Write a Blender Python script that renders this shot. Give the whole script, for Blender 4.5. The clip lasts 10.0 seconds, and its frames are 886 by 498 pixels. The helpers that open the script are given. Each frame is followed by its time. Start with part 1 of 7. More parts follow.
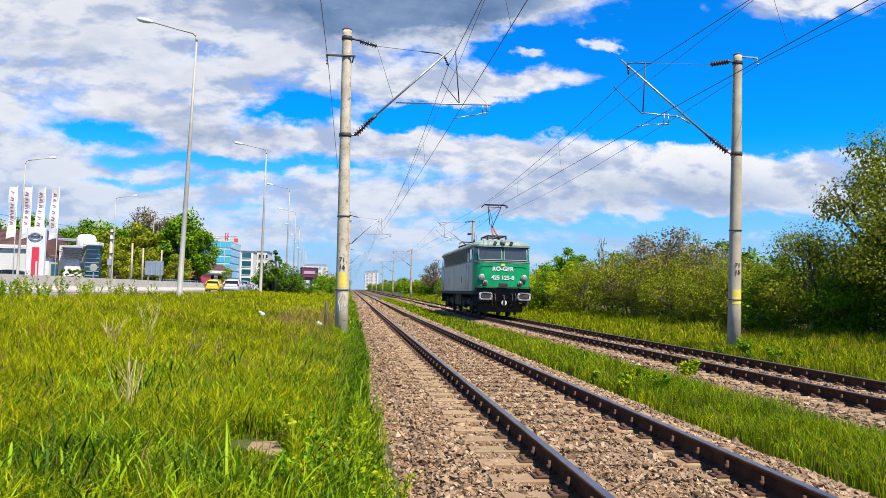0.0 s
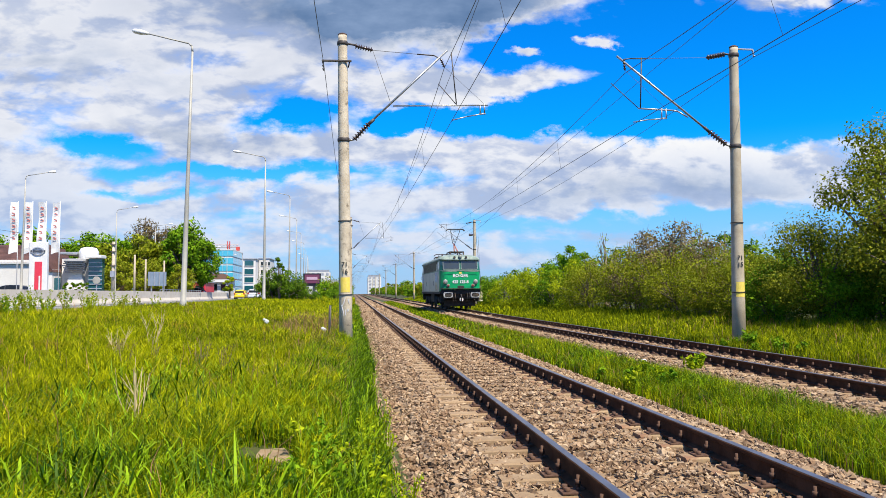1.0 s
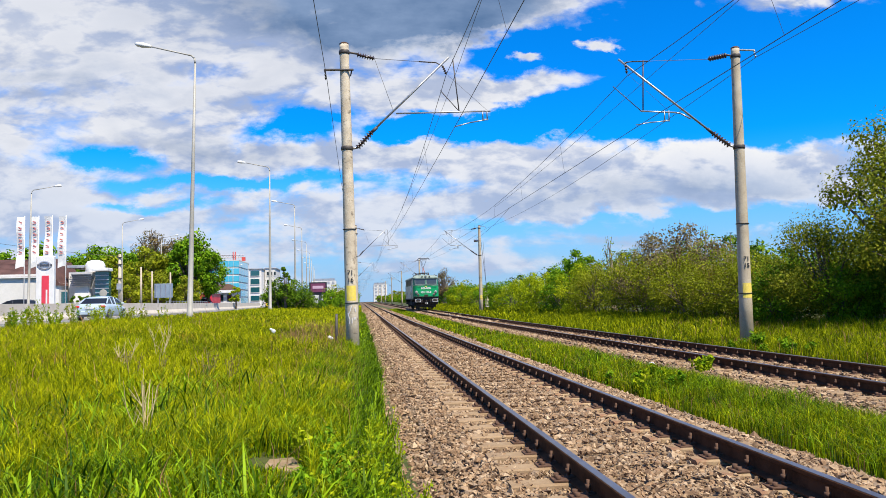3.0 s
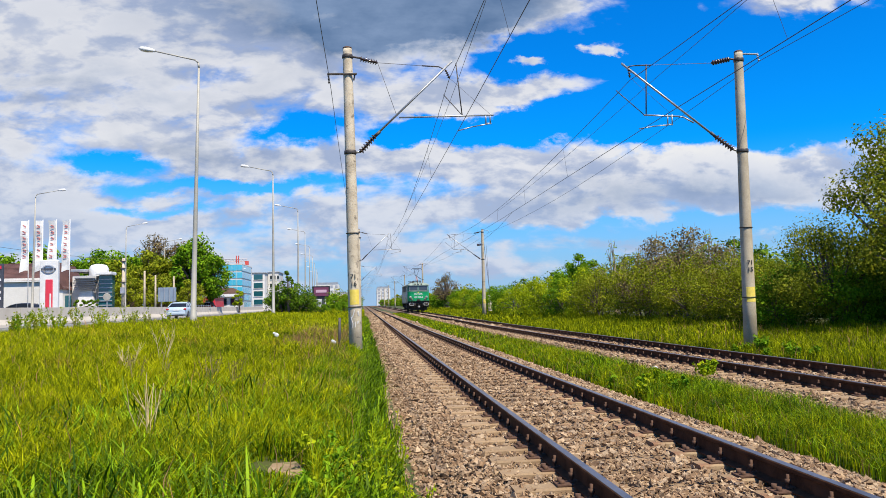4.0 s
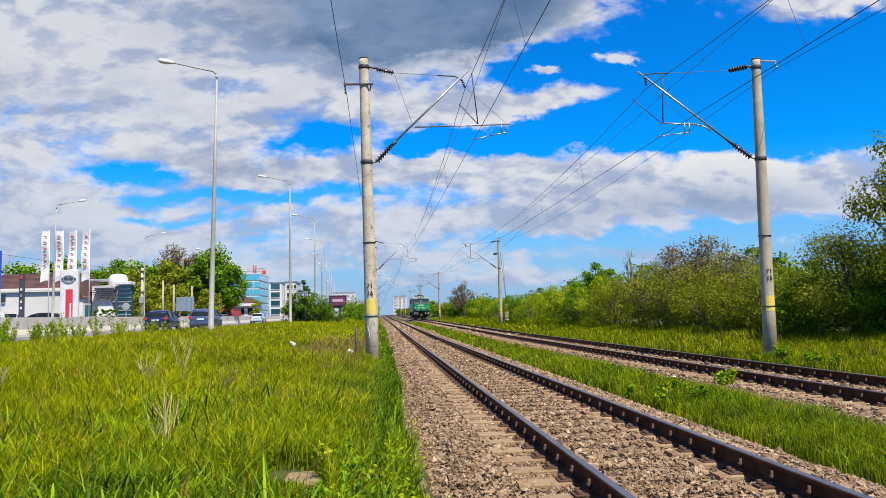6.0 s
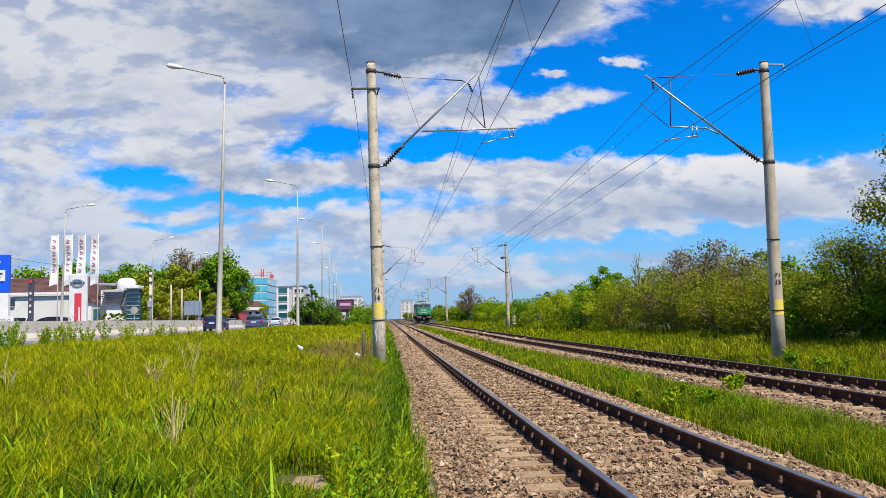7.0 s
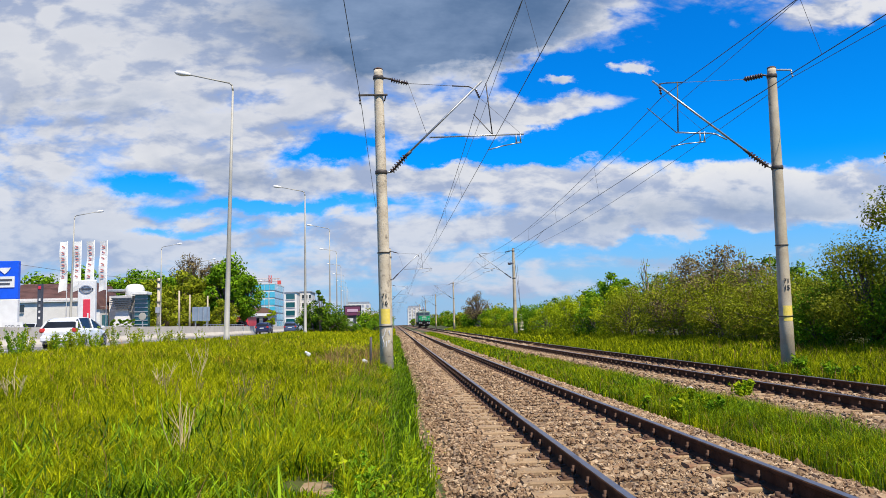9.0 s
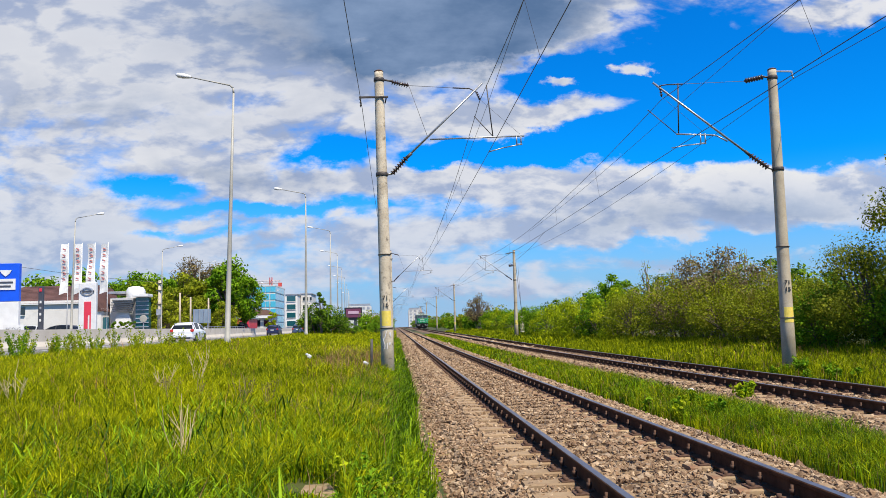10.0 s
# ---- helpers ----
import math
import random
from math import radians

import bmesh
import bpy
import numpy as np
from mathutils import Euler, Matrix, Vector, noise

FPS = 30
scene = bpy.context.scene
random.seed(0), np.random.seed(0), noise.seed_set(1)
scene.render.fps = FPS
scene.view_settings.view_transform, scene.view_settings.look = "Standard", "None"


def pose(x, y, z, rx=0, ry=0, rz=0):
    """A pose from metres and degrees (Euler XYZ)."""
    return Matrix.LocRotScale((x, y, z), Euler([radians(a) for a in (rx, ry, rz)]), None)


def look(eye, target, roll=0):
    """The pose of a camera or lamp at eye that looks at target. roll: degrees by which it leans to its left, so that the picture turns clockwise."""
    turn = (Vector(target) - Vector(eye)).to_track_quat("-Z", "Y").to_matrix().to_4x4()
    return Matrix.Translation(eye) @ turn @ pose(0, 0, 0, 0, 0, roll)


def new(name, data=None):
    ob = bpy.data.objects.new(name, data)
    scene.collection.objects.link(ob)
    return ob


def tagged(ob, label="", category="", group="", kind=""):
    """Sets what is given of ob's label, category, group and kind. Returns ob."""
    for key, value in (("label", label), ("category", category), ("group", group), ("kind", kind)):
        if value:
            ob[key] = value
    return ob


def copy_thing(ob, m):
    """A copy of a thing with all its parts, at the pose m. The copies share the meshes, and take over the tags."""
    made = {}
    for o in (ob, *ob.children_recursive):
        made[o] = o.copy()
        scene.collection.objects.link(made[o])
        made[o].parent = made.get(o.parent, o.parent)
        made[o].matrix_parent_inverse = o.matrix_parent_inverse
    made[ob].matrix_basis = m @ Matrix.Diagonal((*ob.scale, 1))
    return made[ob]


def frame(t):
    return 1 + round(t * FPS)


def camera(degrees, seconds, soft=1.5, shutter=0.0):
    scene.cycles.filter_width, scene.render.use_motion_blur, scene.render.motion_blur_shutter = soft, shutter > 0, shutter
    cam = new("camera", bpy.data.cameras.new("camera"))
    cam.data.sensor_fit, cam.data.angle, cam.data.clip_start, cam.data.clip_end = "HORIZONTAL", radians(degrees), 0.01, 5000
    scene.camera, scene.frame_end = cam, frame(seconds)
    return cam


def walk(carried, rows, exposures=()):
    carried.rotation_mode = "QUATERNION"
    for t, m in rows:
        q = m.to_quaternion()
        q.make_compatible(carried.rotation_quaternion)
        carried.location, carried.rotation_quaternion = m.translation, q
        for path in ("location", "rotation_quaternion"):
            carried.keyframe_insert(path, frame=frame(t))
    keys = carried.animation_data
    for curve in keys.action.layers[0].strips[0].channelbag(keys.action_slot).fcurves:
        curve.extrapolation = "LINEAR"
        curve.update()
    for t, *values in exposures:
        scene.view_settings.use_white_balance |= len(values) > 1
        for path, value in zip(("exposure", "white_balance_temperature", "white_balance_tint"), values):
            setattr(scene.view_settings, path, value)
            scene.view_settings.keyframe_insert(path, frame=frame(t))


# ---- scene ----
cam = camera(59.5, 10.0, soft=0.55)
EYE = (-2.444, 0.0, 1.287)
PATH = [
    (0, look(EYE, (-1.285, 9.917, 1.837), 1.46)),
    (0.5, look(EYE, (-1.337, 9.922, 1.856), 0.89)),
    (1, look(EYE, (-1.310, 9.919, 1.859), -0.35)),
    (1.5, look(EYE, (-1.321, 9.919, 1.874), -1.02)),
    (2, look(EYE, (-1.346, 9.922, 1.884), -1.36)),
    (2.5, look(EYE, (-1.364, 9.922, 1.914), -1.41)),
    (4, look(EYE, (-1.415, 9.922, 1.995), -1.39)),
    (4.5, look(EYE, (-1.455, 9.923, 2.027), -1.39)),
    (5, look(EYE, (-1.513, 9.926, 2.063), -1.45)),
    (5.5, look(EYE, (-1.572, 9.930, 2.089), -1.44)),
    (7, look(EYE, (-1.714, 9.934, 2.171), -1.42)),
    (7.5, look(EYE, (-1.761, 9.936, 2.189), -1.37)),
    (8, look(EYE, (-1.784, 9.935, 2.219), -1.43)),
    (8.5, look(EYE, (-1.800, 9.934, 2.234), -1.37)),
    (9, look(EYE, (-1.806, 9.933, 2.250), -1.42)),
    (9.5, look(EYE, (-1.807, 9.932, 2.266), -1.48)),
    (10, look(EYE, (-1.815, 9.931, 2.275), -1.48)),
]
walk(cam, PATH, [(0, 1.04), (2.5, 1.02), (4.0, 0.88), (5.0, 0.82), (10.0, 0.84)])

# ---------------------------------------------------------------- light
SUN_DIR = Vector((0.27, -0.45, 0.86)).normalized()      # towards the sun
sun = new("sun", bpy.data.lights.new("sun", "SUN"))
sun.data.energy, sun.data.angle, sun.data.color = 4.6, radians(0.55), (1.0, 0.91, 0.76)
sun.matrix_world = look(SUN_DIR * 100, (0, 0, 0))


class Nodes:
    """Short way to write node trees."""

    def __init__(self, tree):
        self.t = tree

    def n(self, kind, **kw):
        node = self.t.nodes.new(kind)
        for k, v in kw.items():
            setattr(node, k, v)
        return node

    def put(self, socket, v):
        if hasattr(v, "is_linked"):
            self.t.links.new(v, socket)
        elif v is not None:
            socket.default_value = v

    def math(self, op, a, b=None, c=None, clamp=False):
        m = self.n("ShaderNodeMath", operation=op, use_clamp=clamp)
        for i, v in enumerate((a, b, c)):
            self.put(m.inputs[i], v)
        return m.outputs[0]

    def mix(self, f, a, b):
        m = self.n("ShaderNodeMix", data_type="RGBA")
        self.put(m.inputs["Factor"], f)
        self.put(m.inputs[6], a)
        self.put(m.inputs[7], b)
        return m.outputs[2]

    def ramp(self, v, lo, hi, a=0.0, b=1.0, smooth=True):
        m = self.n("ShaderNodeMapRange", interpolation_type="SMOOTHSTEP" if smooth else "LINEAR")
        for s, x in zip(m.inputs, (v, lo, hi, a, b)):
            self.put(s, x)
        return m.outputs[0]

    def noise(self, vec, scale, detail=4, rough=0.55, dist=0.0):
        m = self.n("ShaderNodeTexNoise")
        self.put(m.inputs["Vector"], vec)
        for k, x in (("Scale", scale), ("Detail", detail), ("Roughness", rough), ("Distortion", dist)):
            self.put(m.inputs[k], x)
        return m.outputs["Fac"]


def build_world():
    """Blue sky with broken cumulus: thick grey cloud to the left and overhead, clear blue to the right."""
    w = bpy.data.worlds.new("sky")
    scene.world = w
    w.use_nodes = True
    w.node_tree.nodes.clear()
    N = Nodes(w.node_tree)
    out = N.n("ShaderNodeOutputWorld")
    bg = N.n("ShaderNodeBackground")
    N.t.links.new(bg.outputs[0], out.inputs[0])
    sky = N.n("ShaderNodeTexSky", sky_type="NISHITA", sun_disc=False)
    sky.sun_elevation = math.asin(SUN_DIR.z)
    sky.sun_rotation = math.atan2(SUN_DIR.x, SUN_DIR.y)
    sky.air_density, sky.dust_density, sky.ozone_density = 1.0, 0.3, 3.0
    hs = N.n("ShaderNodeHueSaturation")
    hs.inputs["Saturation"].default_value, hs.inputs["Value"].default_value = 1.25, SKY_GAIN
    N.put(hs.inputs["Color"], sky.outputs[0])
    clear = N.n("ShaderNodeMix", data_type="RGBA", blend_type="MULTIPLY")      # the deep blue of a clean spring sky
    clear.inputs["Factor"].default_value = 1.0
    N.put(clear.inputs[6], hs.outputs[0])
    clear.inputs[7].default_value = (0.015, 0.93, 1.62, 1)
    tc = N.n("ShaderNodeTexCoord")
    d = tc.outputs["Generated"]
    sep = N.n("ShaderNodeSeparateXYZ")
    N.put(sep.inputs[0], d)
    x, y, z = sep.outputs
    yy = N.math("MAXIMUM", y, 0.05)
    u, v = N.math("DIVIDE", x, yy), N.math("DIVIDE", z, yy)
    zz = N.math("ADD", N.math("MAXIMUM", z, 0.0), 0.10)
    pl = N.n("ShaderNodeCombineXYZ")
    N.put(pl.inputs[0], N.math("DIVIDE", x, zz))
    N.put(pl.inputs[1], N.math("DIVIDE", y, zz))
    p = pl.outputs[0]
    wv = N.n("ShaderNodeCombineXYZ")          # billows: the outlines of the masses are broken up at two sizes
    N.put(wv.inputs[0], u)
    N.put(wv.inputs[1], N.math("MULTIPLY", v, 1.6))
    wx = N.math("ADD", N.math("MULTIPLY", N.math("SUBTRACT", N.noise(wv.outputs[0], 7.0, 6, 0.62), 0.5), 0.16), 0.0)
    wy = N.math("MULTIPLY", N.math("SUBTRACT", N.noise(wv.outputs[0], 8.5, 7, 0.65), 0.5), 0.075)
    u0, v0 = u, v
    u, v = N.math("ADD", u, wx), N.math("ADD", v, wy)
    # masses of cloud: (u, v, half width, half height, tilt, weight)
    blobs = CLOUDS
    bias = None
    for bu, bv, a, b, tilt, wt in blobs:
        c, s = math.cos(radians(tilt)), math.sin(radians(tilt))
        du, dv = N.math("SUBTRACT", u, bu), N.math("SUBTRACT", v, bv)
        e1 = N.math("ADD", N.math("MULTIPLY", du, c / a), N.math("MULTIPLY", dv, s / a))
        e2 = N.math("ADD", N.math("MULTIPLY", du, -s / b), N.math("MULTIPLY", dv, c / b))
        r2 = N.math("ADD", N.math("MULTIPLY", e1, e1), N.math("MULTIPLY", e2, e2))
        g = N.math("MULTIPLY", N.math("EXPONENT", N.math("MULTIPLY", r2, -1.0)), wt)
        bias = g if bias is None else N.math("ADD", bias, g)
    cu = N.n("ShaderNodeCombineXYZ")          # the far cumulus stands upright, so its grain follows the height too
    N.put(cu.inputs[0], u0)
    N.put(cu.inputs[1], N.math("MULTIPLY", v0, 2.1))
    n1 = N.noise(p, 0.62, 7, 0.56, 0.35)
    n2 = N.noise(cu.outputs[0], 6.5, 8, 0.60, 0.25)
    nn = N.math("ADD", N.math("MULTIPLY", n1, 0.55), N.math("MULTIPLY", n2, 0.75))
    nn = N.math("ADD", nn, N.math("MULTIPLY", N.math("ABSOLUTE", N.math("SUBTRACT", N.noise(cu.outputs[0], 12.0, 5, 0.5, 0.3), 0.5)), 0.45))
    dens = N.math("ADD", N.math("SUBTRACT", nn, 0.67), bias)
    cover = N.ramp(dens, -0.02, 0.22)
    thick = N.ramp(dens, 0.08, 0.42)
    shade_n = N.noise(cu.outputs[0], 4.2, 6, 0.6)
    # light tops, grey bellies: the same grain looked up a little lower
    low = N.n("ShaderNodeVectorMath", operation="ADD")
    N.put(low.inputs[0], cu.outputs[0])
    low.inputs[1].default_value = (0.018, 0.05, 0.0)
    n3 = N.noise(low.outputs[0], 6.5, 8, 0.60, 0.25)
    def puffs(vec):
        return N.math("ABSOLUTE", N.math("SUBTRACT", N.noise(vec, 12.0, 5, 0.5, 0.3), 0.5))
    puff = N.math("SUBTRACT", puffs(cu.outputs[0]), puffs(low.outputs[0]))
    lit = N.ramp(N.math("ADD", N.math("ADD", N.math("SUBTRACT", n2, n3), N.math("MULTIPLY", puff, 0.9)), N.math("MULTIPLY", N.math("SUBTRACT", shade_n, 0.5), 0.45)), -0.15, 0.11)
    white = None
    for bu, bv, a, b, wt in WHITES:
        e1 = N.math("DIVIDE", N.math("SUBTRACT", u, bu), a)
        e2 = N.math("DIVIDE", N.math("SUBTRACT", v, bv), b)
        r2 = N.math("ADD", N.math("MULTIPLY", e1, e1), N.math("MULTIPLY", e2, e2))
        g = N.math("MULTIPLY", N.math("EXPONENT", N.math("MULTIPLY", r2, -1.0)), wt)
        white = g if white is None else N.math("ADD", white, g)
    lit = N.math("ADD", lit, white, clamp=True)
    body = N.mix(lit, (0.42, 0.50, 0.70, 1), (0.88, 0.885, 0.92, 1))
    body = N.mix(N.math("MULTIPLY", white, N.ramp(shade_n, 0.35, 0.6), clamp=True), body, (1.0, 0.985, 0.95, 1))
    grey = N.mix(N.ramp(shade_n, 0.3, 0.7), (0.105, 0.19, 0.35, 1), (0.29, 0.40, 0.60, 1))
    heavy = None
    for bu, bv, a, b, wt in GREYS:
        e1 = N.math("DIVIDE", N.math("SUBTRACT", u, bu), a)
        e2 = N.math("DIVIDE", N.math("SUBTRACT", v, bv), b)
        r2 = N.math("ADD", N.math("MULTIPLY", e1, e1), N.math("MULTIPLY", e2, e2))
        g = N.math("MULTIPLY", N.math("EXPONENT", N.math("MULTIPLY", r2, -1.0)), wt)
        heavy = g if heavy is None else N.math("ADD", heavy, g)
    cloud = N.mix(N.math("MULTIPLY", heavy, thick, clamp=True), body, grey)
    cloud = N.mix(N.ramp(z, 0.04, 0.20, 0.5, 0.0), cloud, (0.50, 0.62, 0.86, 1))      # far clouds fade into the haze
    haze = N.ramp(z, 0.0, 0.20, 0.92, 0.0)
    base = N.mix(haze, clear.outputs[2], (0.40, 0.56, 0.84, 1))
    colour = N.mix(N.math("MULTIPLY", cover, 0.97), base, cloud)
    N.put(bg.inputs[0], colour)
    bg.inputs[1].default_value = 0.50


SKY_GAIN = 0.135
CLOUDS = [(-0.45, 0.36, 0.36, 0.20, 0, 0.30), (-0.02, 0.43, 0.27, 0.10, 0, 0.46), (0.24, 0.41, 0.12, 0.035, 30, 0.34),
          (0.16, 0.272, 0.17, 0.022, 6, 0.42), (-0.12, 0.185, 0.30, 0.040, 0, 0.16), (0.46, 0.170, 0.26, 0.042, 0, 0.50), (0.10, 0.19, 0.12, 0.022, 0, 0.25),
          (0.60, 0.42, 0.13, 0.03, 10, 0.28), (0.315, 0.342, 0.030, 0.011, 10, 0.62), (0.235, 0.325, 0.028, 0.010, 0, 0.60),
          (0.05, 0.115, 0.35, 0.022, 0, 0.16), (0.22, 0.115, 0.16, 0.020, 0, 0.22), (0.10, 0.075, 0.30, 0.014, 0, 0.18), (0.12, 0.045, 0.16, 0.012, 0, 0.22), (-0.45, 0.11, 0.35, 0.05, 0, 0.18),
          (-0.31, 0.185, 0.06, 0.013, -4, -0.31), (-0.17, 0.155, 0.16, 0.009, 0, -0.25), (-0.07, 0.232, 0.07, 0.015, 12, -0.35), (0.14, 0.228, 0.14, 0.016, 4, -0.50), (0.25, 0.330, 0.12, 0.020, 5, -0.40),
          (0.54, 0.31, 0.24, 0.075, 0, -0.50), (0.42, 0.238, 0.20, 0.024, 0, -0.50), (0.48, 0.095, 0.24, 0.018, 0, -0.28), (-0.28, 0.13, 0.10, 0.008, 0, -0.25)]
WHITES = [(0.46, 0.208, 0.28, 0.020, 0.9), (-0.50, 0.33, 0.16, 0.06, 0.30), (-0.33, 0.22, 0.10, 0.02, 0.35), (0.20, 0.27, 0.16, 0.02, 0.25)]
GREYS = [(0.09, 0.350, 0.13, 0.040, 1.0), (-0.48, 0.24, 0.46, 0.30, 0.20), (0.07, 0.43, 0.24, 0.095, 1.6), (-0.40, 0.28, 0.22, 0.03, 0.55), (0.48, 0.135, 0.28, 0.024, 0.7), (-0.2, 0.20, 0.2, 0.018, 0.5)]
build_world()


# ---------------------------------------------------------------- materials
def material(name, rough=0.7, metal=0.0, spec=0.4):
    m = bpy.data.materials.new(name)
    m.use_nodes = True
    N = Nodes(m.node_tree)
    b = m.node_tree.nodes["Principled BSDF"]
    b.inputs["Roughness"].default_value, b.inputs["Metallic"].default_value = rough, metal
    b.inputs["Specular IOR Level"].default_value = spec
    return m, N, b


def rgba(c):
    return (*c, 1.0)


def surface(name, c1, c2, scale=3.0, rough=0.7, metal=0.0, bump=0.0, fine=40.0, spots=None, spot_scale=1.2, spot_lo=0.55, spec=0.4,
            random_gain=0.0):
    """Two-scale weathered surface: mottled colour, fine grain, optional stains of a third colour."""
    m, N, b = material(name, rough, metal, spec)
    tc = N.n("ShaderNodeTexCoord").outputs["Object"]
    big, small = N.noise(tc, scale, 5), N.noise(tc, fine, 4, 0.65)
    f = N.math("ADD", N.math("MULTIPLY", big, 0.6), N.math("MULTIPLY", small, 0.4))
    col = N.mix(N.ramp(f, 0.35, 0.65), rgba(c1), rgba(c2))
    if spots:
        col = N.mix(N.ramp(N.noise(tc, spot_scale, 6, 0.6), spot_lo, spot_lo + 0.14), col, rgba(spots))
    if random_gain:
        oi = N.n("ShaderNodeObjectInfo").outputs["Random"]
        hsv = N.n("ShaderNodeHueSaturation")
        N.put(hsv.inputs["Color"], col)
        N.put(hsv.inputs["Value"], N.ramp(oi, 0, 1, 1 - random_gain, 1 + random_gain, False))
        col = hsv.outputs[0]
    N.put(b.inputs["Base Color"], col)
    N.put(b.inputs["Roughness"], N.ramp(small, 0.3, 0.7, max(rough - 0.1, 0.05), min(rough + 0.1, 1.0)))
    if bump:
        bp = N.n("ShaderNodeBump")
        bp.inputs["Strength"].default_value, bp.inputs["Distance"].default_value = bump, 0.02
        N.put(bp.inputs["Height"], f)
        N.put(b.inputs["Normal"], bp.outputs[0])
    return m


def leafy(name, dark, light, dry, patch=0.25, trans=0.3, dry_lo=0.60, spec=0.08, rough=0.7):
    """Blades and leaves: each one of its own tone, drifts of dry colour, light shining through."""
    m, N, b = material(name, rough, 0.0, spec)
    geo = N.n("ShaderNodeNewGeometry")
    ri = geo.outputs["Random Per Island"]
    pos = geo.outputs["Position"]
    n = N.noise(pos, patch, 4, 0.6)
    tone = N.math("ADD", N.math("MULTIPLY", N.math("POWER", ri, 1.25), 0.75), N.math("MULTIPLY", N.math("SUBTRACT", n, 0.5), 0.9))
    col = N.mix(N.ramp(tone, 0.0, 0.85), rgba(dark), rgba(light))
    n2 = N.noise(pos, patch * 2.3, 5, 0.6, 0.5)
    dryf = N.math("MULTIPLY", N.ramp(N.math("ADD", n2, N.math("MULTIPLY", ri, 0.22)), dry_lo, dry_lo + 0.2), 0.8)
    col = N.mix(dryf, col, rgba(dry))
    N.put(b.inputs["Base Color"], col)
    tr = N.n("ShaderNodeBsdfTranslucent")
    N.put(tr.inputs["Color"], col)
    mx = N.n("ShaderNodeMixShader")
    mx.inputs[0].default_value = trans
    N.t.links.new(b.outputs[0], mx.inputs[1])
    N.t.links.new(tr.outputs[0], mx.inputs[2])
    N.put(N.t.nodes["Material Output"].inputs["Surface"], mx.outputs[0])
    return m


def stone_mat(name, cols, by_object=False):
    m, N, b = material(name, 0.9, 0.0, 0.2)
    geo = N.n("ShaderNodeNewGeometry")
    ri = geo.outputs["Random Per Island"]
    cr = N.n("ShaderNodeValToRGB")
    cr.color_ramp.elements[0].color, cr.color_ramp.elements[0].position = rgba(cols[0]), 0.0
    cr.color_ramp.elements[1].color, cr.color_ramp.elements[1].position = rgba(cols[-1]), 1.0
    for i, c in enumerate(cols[1:-1]):
        e = cr.color_ramp.elements.new((i + 1) / (len(cols) - 1))
        e.color = rgba(c)
    N.put(cr.inputs[0], ri)
    n = N.noise(geo.outputs["Position"], 35, 5, 0.7)
    hsv = N.n("ShaderNodeHueSaturation")
    N.put(hsv.inputs["Color"], cr.outputs[0])
    N.put(hsv.inputs["Value"], N.ramp(n, 0.3, 0.7, 0.75, 1.25))
    N.put(b.inputs["Base Color"], hsv.outputs[0])
    return m


def ballast_bed(name):
    m, N, b = material(name, 0.92, 0.0, 0.2)
    pos = N.n("ShaderNodeNewGeometry").outputs["Position"]
    vo = N.n("ShaderNodeTexVoronoi")
    vo.inputs["Scale"].default_value = 17
    N.put(vo.inputs["Vector"], pos)
    cr = N.n("ShaderNodeSeparateColor")
    N.put(cr.inputs[0], vo.outputs["Color"])
    col = N.mix(cr.outputs[0], rgba((0.10, 0.065, 0.04)), rgba((0.25, 0.172, 0.108)))
    # shade in the gaps between stones, put into the colour
    col = N.mix(N.ramp(vo.outputs["Distance"], 0.35, 0.7), col, rgba((0.07, 0.05, 0.035)))
    col = N.mix(N.ramp(N.noise(pos, 0.5, 4), 0.45, 0.7, 0, 0.4), col, rgba((0.26, 0.17, 0.11)))
    N.put(b.inputs["Base Color"], col)
    bp = N.n("ShaderNodeBump")
    bp.inputs["Strength"].default_value, bp.inputs["Distance"].default_value = 0.8, 0.03
    N.put(bp.inputs["Height"], N.math("SUBTRACT", 1.0, vo.outputs["Distance"]))
    N.put(b.inputs["Normal"], bp.outputs[0])
    return m


def plain(name, c, rough=0.5, metal=0.0, spec=0.5):
    return surface(name, tuple(v * 0.92 for v in c), tuple(min(v * 1.08, 1) for v in c), 2.0, rough, metal, 0.0, 25, spec=spec)


GRASS = leafy("meadow_grass", (0.08, 0.125, 0.0015), (0.53, 0.53, 0.003), (0.46, 0.28, 0.03), 0.30, 0.34, 0.71)
GRASS_FRESH = leafy("fresh_grass", (0.045, 0.085, 0.0015), (0.44, 0.47, 0.003), (0.36, 0.29, 0.02), 0.9, 0.32, 0.80)
GRASS_LUSH = leafy("lush_grass", (0.016, 0.055, 0.001), (0.28, 0.43, 0.004), (0.33, 0.27, 0.02), 0.9, 0.30, 0.80, 0.12, 0.55)
DRY = leafy("dry_stems", (0.19, 0.11, 0.045), (0.42, 0.28, 0.12), (0.29, 0.11, 0.045), 0.6, 0.25, 0.6)
LEAF_BRIGHT = leafy("leaf_yellow_green", (0.16, 0.24, 0.004), (0.43, 0.48, 0.008), (0.35, 0.31, 0.03), 0.5, 0.34, 0.78)
LEAF_MID = leafy("leaf_green", (0.07, 0.165, 0.005), (0.22, 0.36, 0.009), (0.16, 0.18, 0.03), 0.5, 0.30, 0.75)
LEAF_OLIVE = leafy("leaf_olive", (0.14, 0.175, 0.007), (0.33, 0.36, 0.016), (0.24, 0.16, 0.04), 0.6, 0.30, 0.68)
LEAF_TREE = leafy("leaf_tree_olive", (0.10, 0.13, 0.006), (0.31, 0.33, 0.018), (0.30, 0.20, 0.04), 0.7, 0.36, 0.70, 0.10, 0.6)
